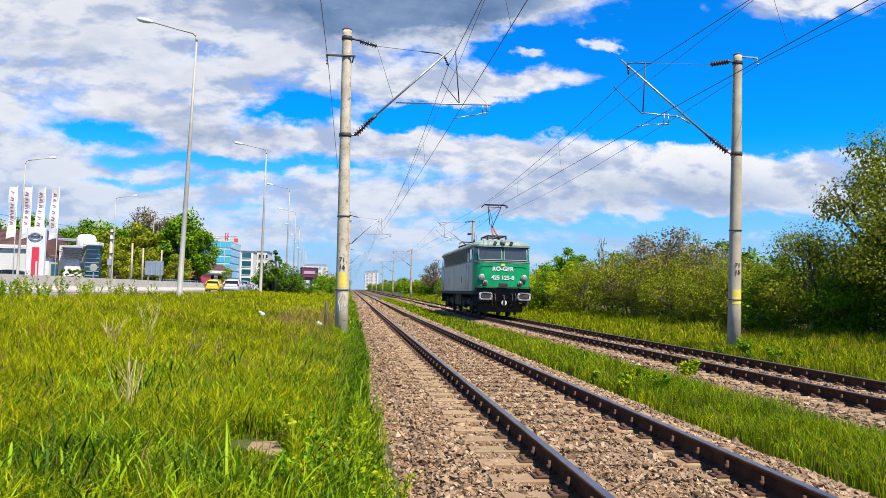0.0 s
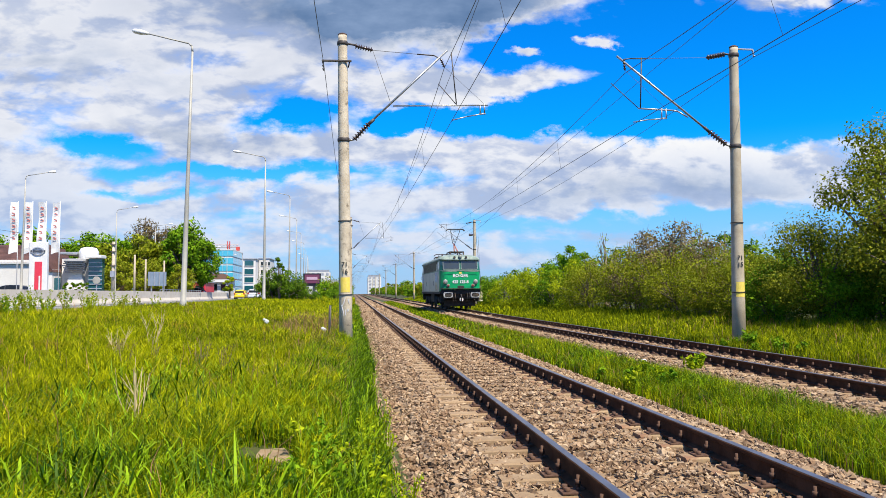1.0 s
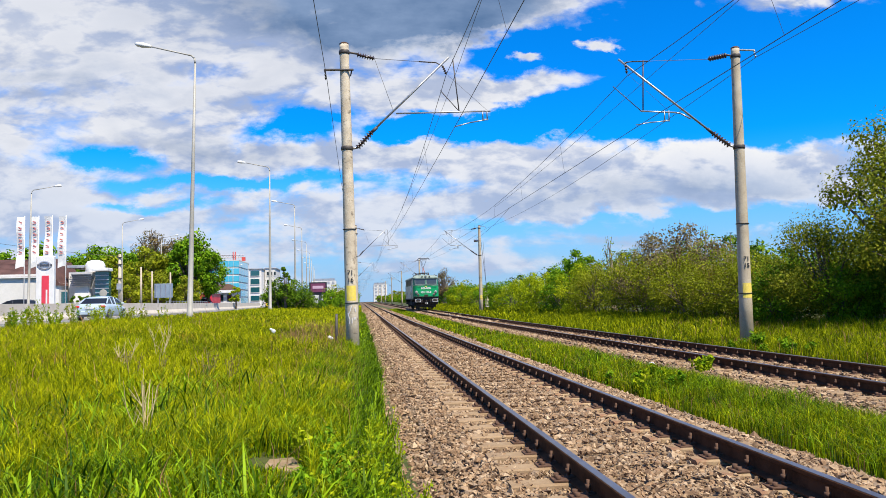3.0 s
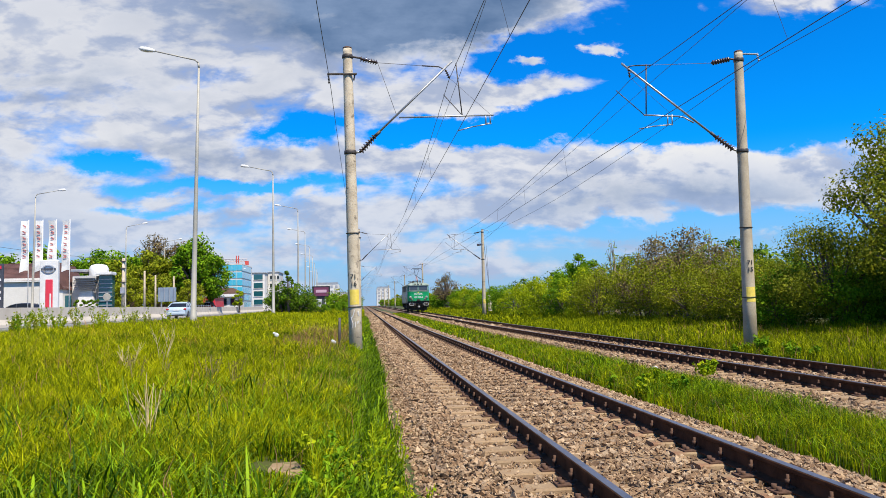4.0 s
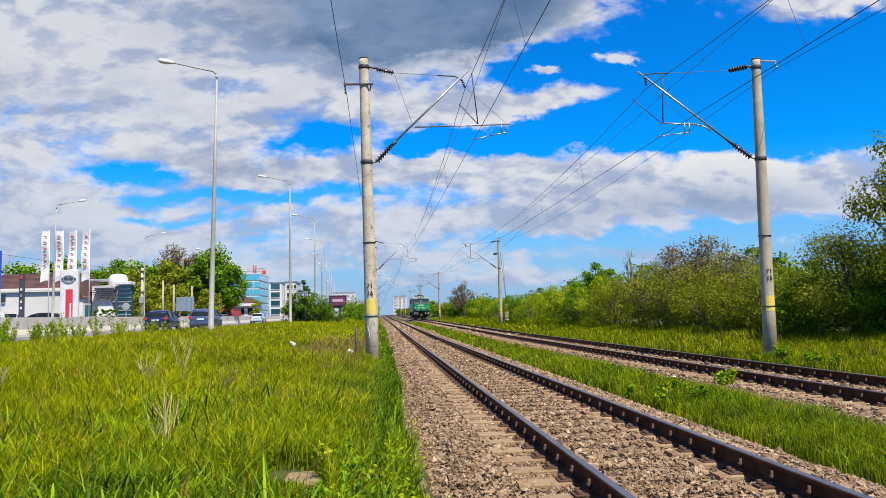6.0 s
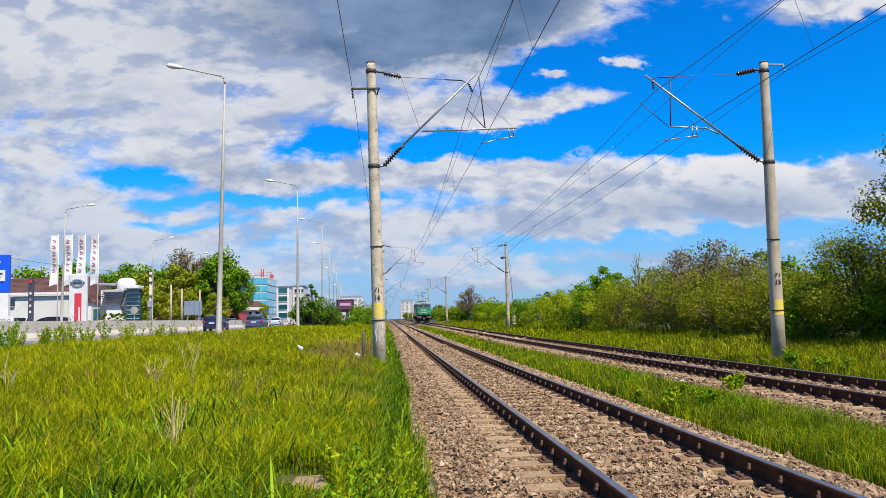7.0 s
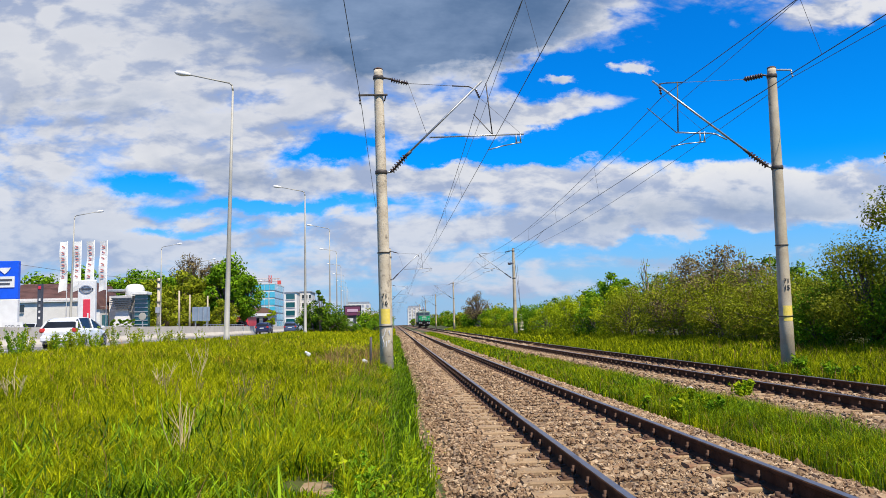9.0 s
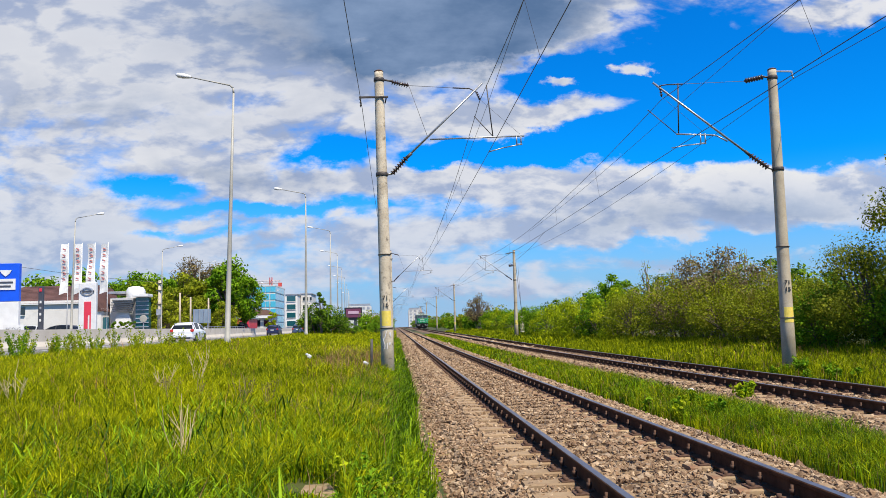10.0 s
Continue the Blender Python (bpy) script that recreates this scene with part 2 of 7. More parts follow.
LEAF_DARK = leafy("leaf_dark", (0.035, 0.085, 0.004), (0.16, 0.27, 0.009), (0.10, 0.10, 0.025), 0.5, 0.26, 0.75)
LEAF_BROWN = leafy("bud_brown", (0.12, 0.085, 0.04), (0.29, 0.22, 0.105), (0.25, 0.21, 0.05), 0.4, 0.30, 0.6)
BARK = surface("bark", (0.06, 0.045, 0.03), (0.16, 0.12, 0.085), 4, 0.9, bump=0.6)
STRAW = surface("straw_stalk", (0.42, 0.31, 0.15), (0.58, 0.45, 0.25), 5, 0.9)
TWIG = surface("pale_twigs", (0.13, 0.10, 0.06), (0.24, 0.19, 0.12), 5, 0.9)
SOIL = surface("soil_and_turf", (0.025, 0.035, 0.004), (0.055, 0.062, 0.009), 0.8, 0.95, bump=0.4, fine=14, spots=(0.07, 0.05, 0.0275), spot_scale=0.9)
STONE = stone_mat("ballast_stone", [(0.11, 0.069, 0.042), (0.23, 0.143, 0.078), (0.145, 0.09, 0.053), (0.31, 0.21, 0.118), (0.18, 0.130, 0.090), (0.39, 0.285, 0.18), (0.21, 0.13, 0.073)])
BALLAST = ballast_bed("ballast_bed")
RAIL_SIDE = surface("rusted_rail", (0.050, 0.020, 0.009), (0.105, 0.046, 0.022), 6, 0.92, 0.0, 0.2, 60, (0.075, 0.036, 0.02), 3.0, 0.58, 0.12)
RAIL_TOP = surface("worn_rail_head", (0.27, 0.235, 0.21), (0.40, 0.36, 0.33), 3, 0.45, 1.0, fine=120)
FASTENER = surface("rusty_fastening", (0.058, 0.028, 0.016), (0.105, 0.056, 0.034), 25, 0.85, 0.1, fine=120)
SLEEPER = surface("sleeper_concrete", (0.19, 0.118, 0.062), (0.27, 0.19, 0.108), 2.2, 0.92, bump=0.5, fine=45, spots=(0.197, 0.104, 0.0549), spot_scale=3.0,
                  spot_lo=0.55, random_gain=0.14)
MAST = surface("mast_concrete", (0.36, 0.30, 0.215), (0.54, 0.47, 0.355), 2.6, 0.88, bump=0.6, fine=30, spots=(0.18, 0.15, 0.11), spot_scale=7.0, spot_lo=0.55)
MAST_GREY = surface("mast_concrete_grey", (0.30, 0.25, 0.175), (0.43, 0.37, 0.27), 2.2, 0.88, bump=0.4, fine=30, spots=(0.18, 0.155, 0.12), spot_scale=5, spot_lo=0.62)
IRON = surface("dark_iron", (0.05, 0.045, 0.04), (0.10, 0.085, 0.075), 12, 0.6, 0.5)
GALV = surface("galvanised_tube", (0.288, 0.288, 0.281), (0.418, 0.418, 0.41), 5, 0.45, 0.7)
PORCELAIN = plain("insulator_glaze", (0.045, 0.028, 0.022), 0.2)
WIRE = plain("wire_copper_dark", (0.055, 0.05, 0.05), 0.5, 0.5)
YELLOW = surface("yellow_mark", (0.55, 0.42, 0.06), (0.72, 0.57, 0.12), 6, 0.8, spots=(0.42, 0.36, 0.24), spot_scale=9, spot_lo=0.58)
BLACK = plain("black_paint", (0.02, 0.02, 0.02), 0.6)
WHITE = surface("white_paint", (0.53, 0.53, 0.52), (0.63, 0.63, 0.62), 1.5, 0.55)
LAMP_GREY = surface("lamp_post_zinc", (0.27, 0.26, 0.225), (0.36, 0.345, 0.30), 1.5, 0.6, 0.1)


# ---------------------------------------------------------------- mesh helpers
def add_box(bm, c, s, bevel=0.0, m=None):
    r = bmesh.ops.create_cube(bm, size=1.0)
    vs = r["verts"]
    bmesh.ops.scale(bm, vec=s, verts=vs)
    if bevel:
        es = list({e for v in vs for e in v.link_edges})
        g = bmesh.ops.bevel(bm, geom=es, offset=bevel, segments=1, affect="EDGES", profile=0.7)
        vs = list({v for f in g["faces"] for v in f.verts} | {v for v in vs if v.is_valid})
    if m is not None:
        bmesh.ops.transform(bm, matrix=m, verts=vs)
    bmesh.ops.translate(bm, vec=c, verts=vs)
    return vs


def add_tube(bm, p0, p1, r0, r1=None, n=8, caps=True):
    r1 = r0 if r1 is None else r1
    p0, p1 = Vector(p0), Vector(p1)
    q = (p1 - p0).to_track_quat("Z", "Y")
    ring = []
    for p, r in ((p0, r0), (p1, r1)):
        ring.append([bm.verts.new(p + q @ Vector((r * math.cos(2 * math.pi * i / n), r * math.sin(2 * math.pi * i / n), 0))) for i in range(n)])
    for i in range(n):
        f = bm.faces.new((ring[0][i], ring[0][(i + 1) % n], ring[1][(i + 1) % n], ring[1][i]))
        f.smooth = n > 5
    if caps:
        bm.faces.new(ring[0][::-1])
        bm.faces.new(ring[1])


def add_chain(bm, pts, radii, n=8):
    for (a, b), (r, s) in zip(zip(pts, pts[1:]), zip(radii, radii[1:])):
        add_tube(bm, a, b, r, s, n)


def add_lathe(bm, profile, n=16, m=None):
    """profile: (radius, height) from bottom to top, about z."""
    m = m or Matrix()
    rings = [[bm.verts.new(m @ Vector((r * math.cos(2 * math.pi * i / n), r * math.sin(2 * math.pi * i / n), h))) for i in range(n)] for r, h in profile]
    for a, b in zip(rings, rings[1:]):
        for i in range(n):
            bm.faces.new((a[i], a[(i + 1) % n], b[(i + 1) % n], b[i])).smooth = True
    bm.faces.new(rings[0][::-1])
    bm.faces.new(rings[-1])


def add_loft(bm, sections, caps=True, smooth=False):
    """Skins a list of equal loops of points."""
    rings = [[bm.verts.new(p) for p in s] for s in sections]
    k = len(rings[0])
    for a, b in zip(rings, rings[1:]):
        for i in range(k):
            bm.faces.new((a[i], a[(i + 1) % k], b[(i + 1) % k], b[i])).smooth = smooth
    if caps:
        bm.faces.new(rings[0][::-1])
        bm.faces.new(rings[-1])
    return rings


def add_poly(bm, pts, thick):
    """A flat outline, thickened along the vector thick."""
    t = Vector(thick)
    a = [bm.verts.new(Vector(p)) for p in pts]
    b = [bm.verts.new(Vector(p) + t) for p in pts]
    n = len(pts)
    bm.faces.new(a)
    bm.faces.new(b[::-1])
    for i in range(n):
        bm.faces.new((a[i], b[i], b[(i + 1) % n], a[(i + 1) % n]))


def finish(name, bm, mat):
    bmesh.ops.recalc_face_normals(bm, faces=bm.faces[:])
    me = bpy.data.meshes.new(name)
    bm.to_mesh(me)
    bm.free()
    me.materials.append(mat)
    return me


def part(name, bm, mat, parent=None, label="", at=None):
    """Links a bmesh (or a ready mesh) as one object under a thing or a part."""
    me = bm if isinstance(bm, bpy.types.Mesh) else finish(name, bm, mat)
    ob = new(name, me)
    if parent:
        ob.parent = parent
    if at is not None:
        ob.matrix_basis = at
    return tagged(ob, label=label)


def boxpart(name, c, s, mat, parent=None, label="", bevel=0.0):
    bm = bmesh.new()
    add_box(bm, c, s, bevel)
    return part(name, bm, mat, parent, label)


def thing(name, label, category, m=None, group="", kind=""):
    ob = new(name)
    ob.empty_display_size = 0.3
    if m is not None:
        ob.matrix_basis = m
    return tagged(ob, label, category, group, kind)


def np_mesh(name, verts, tris, mat, smooth=False):
    """A mesh from arrays: verts (n, 3), faces (m, k)."""
    me = bpy.data.meshes.new(name)
    verts, tris = np.asarray(verts, np.float32), np.asarray(tris, np.int32)
    k = tris.shape[1]
    me.vertices.add(len(verts))
    me.vertices.foreach_set("co", verts.ravel())
    me.loops.add(tris.size)
    me.loops.foreach_set("vertex_index", tris.ravel())
    me.polygons.add(len(tris))
    me.polygons.foreach_set("loop_start", np.arange(0, tris.size, k, dtype=np.int32))
    me.polygons.foreach_set("use_smooth", np.full(len(tris), smooth))
    me.update(calc_edges=True)
    me.validate()
    me.materials.append(mat)
    return me


def lettering(text, size, mat, parent, m, name="lettering", label="", bold=0.0):
    """Writing in the built-in font, turned into a thin mesh."""
    cu = bpy.data.curves.new(name, "FONT")
    cu.body, cu.size, cu.align_x, cu.align_y, cu.extrude, cu.offset = text, size, "CENTER", "CENTER", 0.004, bold
    cu.resolution_u = 3
    tmp = bpy.data.objects.new(name, cu)
    scene.collection.objects.link(tmp)
    me = bpy.data.meshes.new_from_object(tmp.evaluated_get(bpy.context.evaluated_depsgraph_get()))
    bpy.data.objects.remove(tmp)
    bpy.data.curves.remove(cu)
    me.materials.clear()
    me.materials.append(mat)
    ob = part(name, me, mat, parent, label)
    ob.matrix_basis = m
    return ob


# ---------------------------------------------------------------- ground
GX = [-900, -60, -34, -24, -12.2, -10.6, -7.5, -4.5, -3.1, -2.45, -2.05, -1.9, 1.9, 2.3, 2.8, 3.4, 3.8, 7.2, 7.5, 8.5, 10.5, 14, 40, 900]
GZ = [1.0, 0.8, 0.56, 0.52, 0.58, 0.64, 0.44, 0.16, 0.04, -0.14, -0.36, -0.40, -0.40, -0.34, -0.27, -0.33, -0.42, -0.42, -0.34, -0.20, 0.10, 0.35, 0.5, 0.6]


def ground_z(x, y=0.0):
    return np.interp(x, GX, GZ)


def bend(y):
    """Beyond 45 m the line swings a little to the left and climbs by as much."""
    return 0.0036 * np.clip(np.asarray(y, float) - 45.0, 0.0, 300.0)


def on_line(x, y, z, rz=0.0):
    """A pose beside or on the track, carried along by its bend and climb."""
    d = float(bend(y))
    return pose(x - d, y, z + d, 0.2 if 45 < y < 345 else 0.0, 0, rz + (0.2 if 45 < y < 345 else 0.0))


def build_ground():
    xs = sorted(set(GX) | set(np.arange(-12, -2, 0.5)) | set(np.arange(7.5, 14, 0.5)) | {-200, -120, -90, -45, 80, 200, 400})
    ys = [-300, -80, -30, -10] + list(np.arange(-5, 60, 1.0)) + list(np.arange(60, 140, 5)) + [150, 200, 300, 450, 700, 1200, 2500]
    X, Y = np.meshgrid(xs, ys)
    Z = ground_z(X)
    lump = np.array([[noise.noise((x * 0.6, y * 0.6, 0)) for x in xs] for y in ys])
    soft = ((X > -10.5) & (X < -2.6)) | (X > 8.2) & (X < 60)
    Z = Z + lump * 0.06 * soft + bend(Y) * np.interp(X, [-12, -6, 12, 40], [0.0, 0.8, 0.8, 0.0])
    nx, ny = len(xs), len(ys)
    idx = np.arange(nx * ny).reshape(ny, nx)
    quads = np.stack([idx[:-1, :-1], idx[:-1, 1:], idx[1:, 1:], idx[1:, :-1]], -1).reshape(-1, 4)
    ob = new("ground", np_mesh("ground", np.stack([X, Y, Z], -1).reshape(-1, 3), quads, SOIL, True))
    tagged(ob, "grassy soil beside the railway and the road", "ground", kind="structure")


build_ground()
# ---------------------------------------------------------------- railway
TRACK_X = (0.0, 5.48)
GAUGE = 0.7535
PITCH = 0.55
RAIL_FOOT = -0.172


def rail_mesh(y0, y1):
    """Flat-bottom rail: foot, web, head."""
    pr = [(-0.075, 0.0), (0.075, 0.0), (0.075, 0.012), (0.012, 0.030), (0.010, 0.125), (0.034, 0.138), (0.036, 0.164), (0.030, 0.171), (-0.030, 0.171),
          (-0.036, 0.164), (-0.034, 0.138), (-0.010, 0.125), (-0.012, 0.030), (-0.075, 0.012)]
    bm = bmesh.new()
    add_loft(bm, [[(x - bend(y), y, z + bend(y)) for x, z in pr] for y in (y0, 45, 345, y1)])
    return bm


def ballast_height(x):
    """Across one track, from its centre line."""
    a = np.abs(x)
    return np.interp(a, [0, 0.55, 0.95, 1.35, 1.60, 2.02], [-0.225, -0.215, -0.215, -0.215, -0.245, -0.415])


def octa():
    v = np.array([(1, 0, 0), (-1, 0, 0), (0, 1, 0), (0, -1, 0), (0, 0, 1), (0, 0, -1)], float)
    f = np.array([(0, 2, 4), (2, 1, 4), (1, 3, 4), (3, 0, 4), (2, 0, 5), (1, 2, 5), (3, 1, 5), (0, 3, 5)])
    return v, f


def stones(name, pos, size, rng, base):
    """Crushed stones: each one squeezed, knocked out of shape and turned its own way."""
    v, f = base
    n, k = len(pos), len(v)
    q = rng.normal(size=(n, 4))
    q /= np.linalg.norm(q, axis=1, keepdims=True)
    w, x, y, z = q.T
    R = np.stack([1 - 2 * (y * y + z * z), 2 * (x * y - z * w), 2 * (x * z + y * w), 2 * (x * y + z * w), 1 - 2 * (x * x + z * z), 2 * (y * z - x * w),
                  2 * (x * z - y * w), 2 * (y * z + x * w), 1 - 2 * (x * x + y * y)], -1).reshape(n, 3, 3)
    sc = size[:, None] * rng.uniform(0.5, 1.4, (n, 3))
    P = v[None] * rng.uniform(0.55, 1.4, (n, k, 1)) * sc[:, None]
    P = np.einsum("nij,nkj->nki", R, P)
    P[..., 2] *= 0.8
    P += pos[:, None]
    F = f[None] + (np.arange(n) * k)[:, None, None]
    return np_mesh(name, P.reshape(-1, 3), F.reshape(-1, 3), STONE)


def sleeper_mesh():
    bm = bmesh.new()
    h = 0.20
    for xs in ((-1.3, -0.45), (0.45, 1.3)):
        secs = []
        for x in xs:
            secs.append([(x, -0.14, -h), (x, 0.14, -h), (x, 0.115, 0.0), (x, 0.09, 0.012), (x, -0.09, 0.012), (x, -0.115, 0.0)])
        add_loft(bm, secs)
    secs = [[(x, -0.13, -h), (x, 0.13, -h), (x, 0.095, -0.03), (x, -0.095, -0.03)] for x in (-0.45, 0.45)]
    add_loft(bm, secs)
    return finish("sleeper", bm, SLEEPER)


def fastener_mesh():
    """Base plate, clip, bolt and nut on one side of a rail; the rail lies towards +x."""
    bm = bmesh.new()
    add_box(bm, (-0.03, 0, 0.008), (0.17, 0.16, 0.016), 0.003)
    add_box(bm, (0.040, 0, 0.026), (0.060, 0.060, 0.022), 0.005)
    add_tube(bm, (0.022, 0, 0.02), (0.022, 0, 0.125), 0.013, n=6)
    add_tube(bm, (0.022, 0, 0.056), (0.022, 0, 0.092), 0.024, n=6)
    add_tube(bm, (-0.07, 0.035, 0.0), (-0.07, 0.035, 0.052), 0.022, n=6)
    add_tube(bm, (-0.07, -0.035, 0.0), (-0.07, -0.035, 0.045), 0.022, n=6)
    return finish("rail_fastening", bm, FASTENER)


def build_track(cx, label, y_near, n_parts):
    track = thing("railway_track", label, "railway track", pose(cx, 0, 0), "railway tracks")
    for sx in (-1, 1):
        r = part("rail", rail_mesh(-12, 900), RAIL_SIDE, track, "dark rusted steel rail", pose(sx * GAUGE, 0, RAIL_FOOT))
        bm = bmesh.new()
        add_loft(bm, [[(x - bend(y), y, z + bend(y)) for x, z in ((-0.031, 0.1715), (0.031, 0.1715), (0.029, 0.1745), (-0.029, 0.1745))] for y in (-12, 45, 345, 900)])
        part("rail_head", bm, RAIL_TOP, r, "polished running surface")
    # ballast bed
    xs = np.array([-2.05, -1.8, -1.6, -1.35, -0.95, -0.55, 0, 0.55, 0.95, 1.35, 1.6, 1.8, 2.05])
    ys = np.array([-12, 0, 10, 25, 45, 100, 200, 345, 900.0])
    X, Y = np.meshgrid(xs, ys)
    idx = np.arange(X.size).reshape(X.shape)
    quads = np.stack([idx[:-1, :-1], idx[:-1, 1:], idx[1:, 1:], idx[1:, :-1]], -1).reshape(-1, 4)
    part("ballast_bed", np_mesh("ballast_bed", np.stack([X - bend(Y), Y, ballast_height(X) + bend(Y)], -1).reshape(-1, 3), quads, BALLAST, True), None, track, "bed of crushed brown stone")
    # sleepers and fastenings, single where they pass near, joined beyond
    sm, fm = sleeper_mesh(), fastener_mesh()
    rng = np.random.default_rng(int(cx * 10) + 3)
    n_all = 190
    y_first = 6.17 - 18 * PITCH
    far_v, far_f, off = [], [], 0
    fv = np.array([v.co for v in fm.vertices])
    fm.calc_loop_triangles()
    ft = np.array([t.vertices for t in fm.loop_triangles])
    sv = np.array([v.co for v in sm.vertices])
    sm.calc_loop_triangles()
    st = np.array([t.vertices for t in sm.loop_triangles])
    count = 0
    farS_v, farS_f, offs = [], [], 0
    for i in range(n_all):
        y = y_first + i * PITCH
        dz = rng.uniform(-0.006, 0.006)
        yaw = rng.uniform(-0.6, 0.6)
        if i < 150:
            part("sleeper", sm, None, track, "", on_line(0, y, RAIL_FOOT - 0.013 + dz, yaw))
        else:
            farS_v.append(sv + (-bend(y), y, RAIL_FOOT - 0.013 + bend(y)))
            farS_f.append(st + offs)
            offs += len(sv)
        for sx in (-1, 1):
            for side in (-1, 1):
                x = sx * GAUGE + side * 0.085
                if y > y_near and count < n_parts:
                    part("rail_fastening", fm, None, track, "", on_line(x, y, RAIL_FOOT, 0 if side < 0 else 180))
                    count += 1
                elif y > 3 and i < 120:
                    far_v.append(fv * (-side, -side, 1) + (x - bend(y), y, RAIL_FOOT + bend(y)))
                    far_f.append(ft + off)
                    off += len(fv)
    tagged(part("rail_fastenings", np_mesh("rail_fastenings", np.concatenate(far_v), np.concatenate(far_f), FASTENER), None, track), kind="stuff")
    tagged(part("sleepers", np_mesh("sleepers", np.concatenate(farS_v), np.concatenate(farS_f), SLEEPER), None, track), kind="stuff")


build_track(TRACK_X[0], "near railway track of rusted rails on concrete sleepers", 4.5, 288)
build_track(TRACK_X[1], "far railway track of dark rails in brown ballast", 9.0, 288)


def build_stones():
    rng = np.random.default_rng(5)
    oc = octa()
    bands = [(0, 3.6, 7.0, 2.05, 1500, 0.0215, oc), (0, 7.0, 16.0, 2.05, 820, 0.025, oc), (0, 16.0, 30.0, 2.05, 360, 0.033, oc), (0, 30, 60, 2.05, 120, 0.05, oc), (0, 60, 140, 2.05, 24, 0.09, oc),
             (1, 8.0, 18.0, 2.05, 420, 0.032, oc), (1, 18, 45, 2.05, 130, 0.045, oc), (1, 45, 120, 2.05, 28, 0.085, oc)]
    for tr, y0, y1, half, dens, size, base in bands:
        n = int((y1 - y0) * 2 * half * dens)
        x, y = rng.uniform(-half, half, n), rng.uniform(y0, y1, n)
        # sleepers stay partly bare beside the rails
        ph = np.abs(((y - 6.17) / PITCH + 0.5) % 1 - 0.5) * PITCH
        on = (ph < 0.12) & (np.abs(x) < 1.28)
        bare = np.where(np.abs(np.abs(x) - GAUGE) < 0.34, 0.04, np.where(np.abs(x) < 0.4, 0.55, 0.25))
        keep = (~on | (rng.random(n) < bare)) & (np.abs(np.abs(x) - GAUGE) > 0.085)
        # hidden ones right of the far rail of the second track are not needed
        if tr == 1:
            keep &= x < 1.3
        x, y, on = x[keep], y[keep], on[keep]
        s = size * rng.lognormal(0, 0.28, len(x))
        near_rail = np.abs(np.abs(x) - GAUGE) < 0.2
        s = np.where(near_rail, s * 0.75, s)
        lump = np.array([noise.noise((a * 1.3, b * 1.3, tr * 7.0)) for a, b in zip(x, y)]) * 0.022
        z = ballast_height(x) + s * 0.25 + lump * (np.abs(x) > 0.3) + rng.uniform(-0.016, 0.022, len(x))
        z = np.where(on, np.maximum(z, RAIL_FOOT - 0.012 + s * 0.25), z)
        ob = new("ballast_stones", stones("ballast_stones", np.stack([x + TRACK_X[tr] - bend(y), y, z + bend(y)], -1), s, rng, base))
        tagged(ob, "crushed brown and grey ballast stones", "ballast", kind="stuff")
    # stray stones on the shoulder beneath the grass
    n = 1500
    y = rng.uniform(4.5, 22, n)
    x = -2.05 - rng.exponential(0.12, n)
    ob = new("ballast_stones", stones("ballast_stones", np.stack([x, y, ground_z(x) + 0.01], -1), 0.03 * rng.lognormal(0, 0.3, n), rng, oc))
    tagged(ob, "stray ballast stones at the foot of the grass", "ballast", kind="stuff")


build_stones()

# ---------------------------------------------------------------- overhead line
MAST_Y = [21.0, 75.0, 139.0, 196.0, 254.0, 312.0, 372.0, 432.0]
WIRE_Z, MESS_Z = 6.04, 7.51


def add_insulator(bm, p0, p1, r=0.075, n=6):
    p0, p1 = Vector(p0), Vector(p1)
    add_tube(bm, p0, p1, r * 0.38, n=8)
    d = p1 - p0
    for i in range(n):
        a = p0 + d * ((i + 0.2) / n)
        add_tube(bm, a, a + d * (0.45 / n), r, r * 0.55, 10)


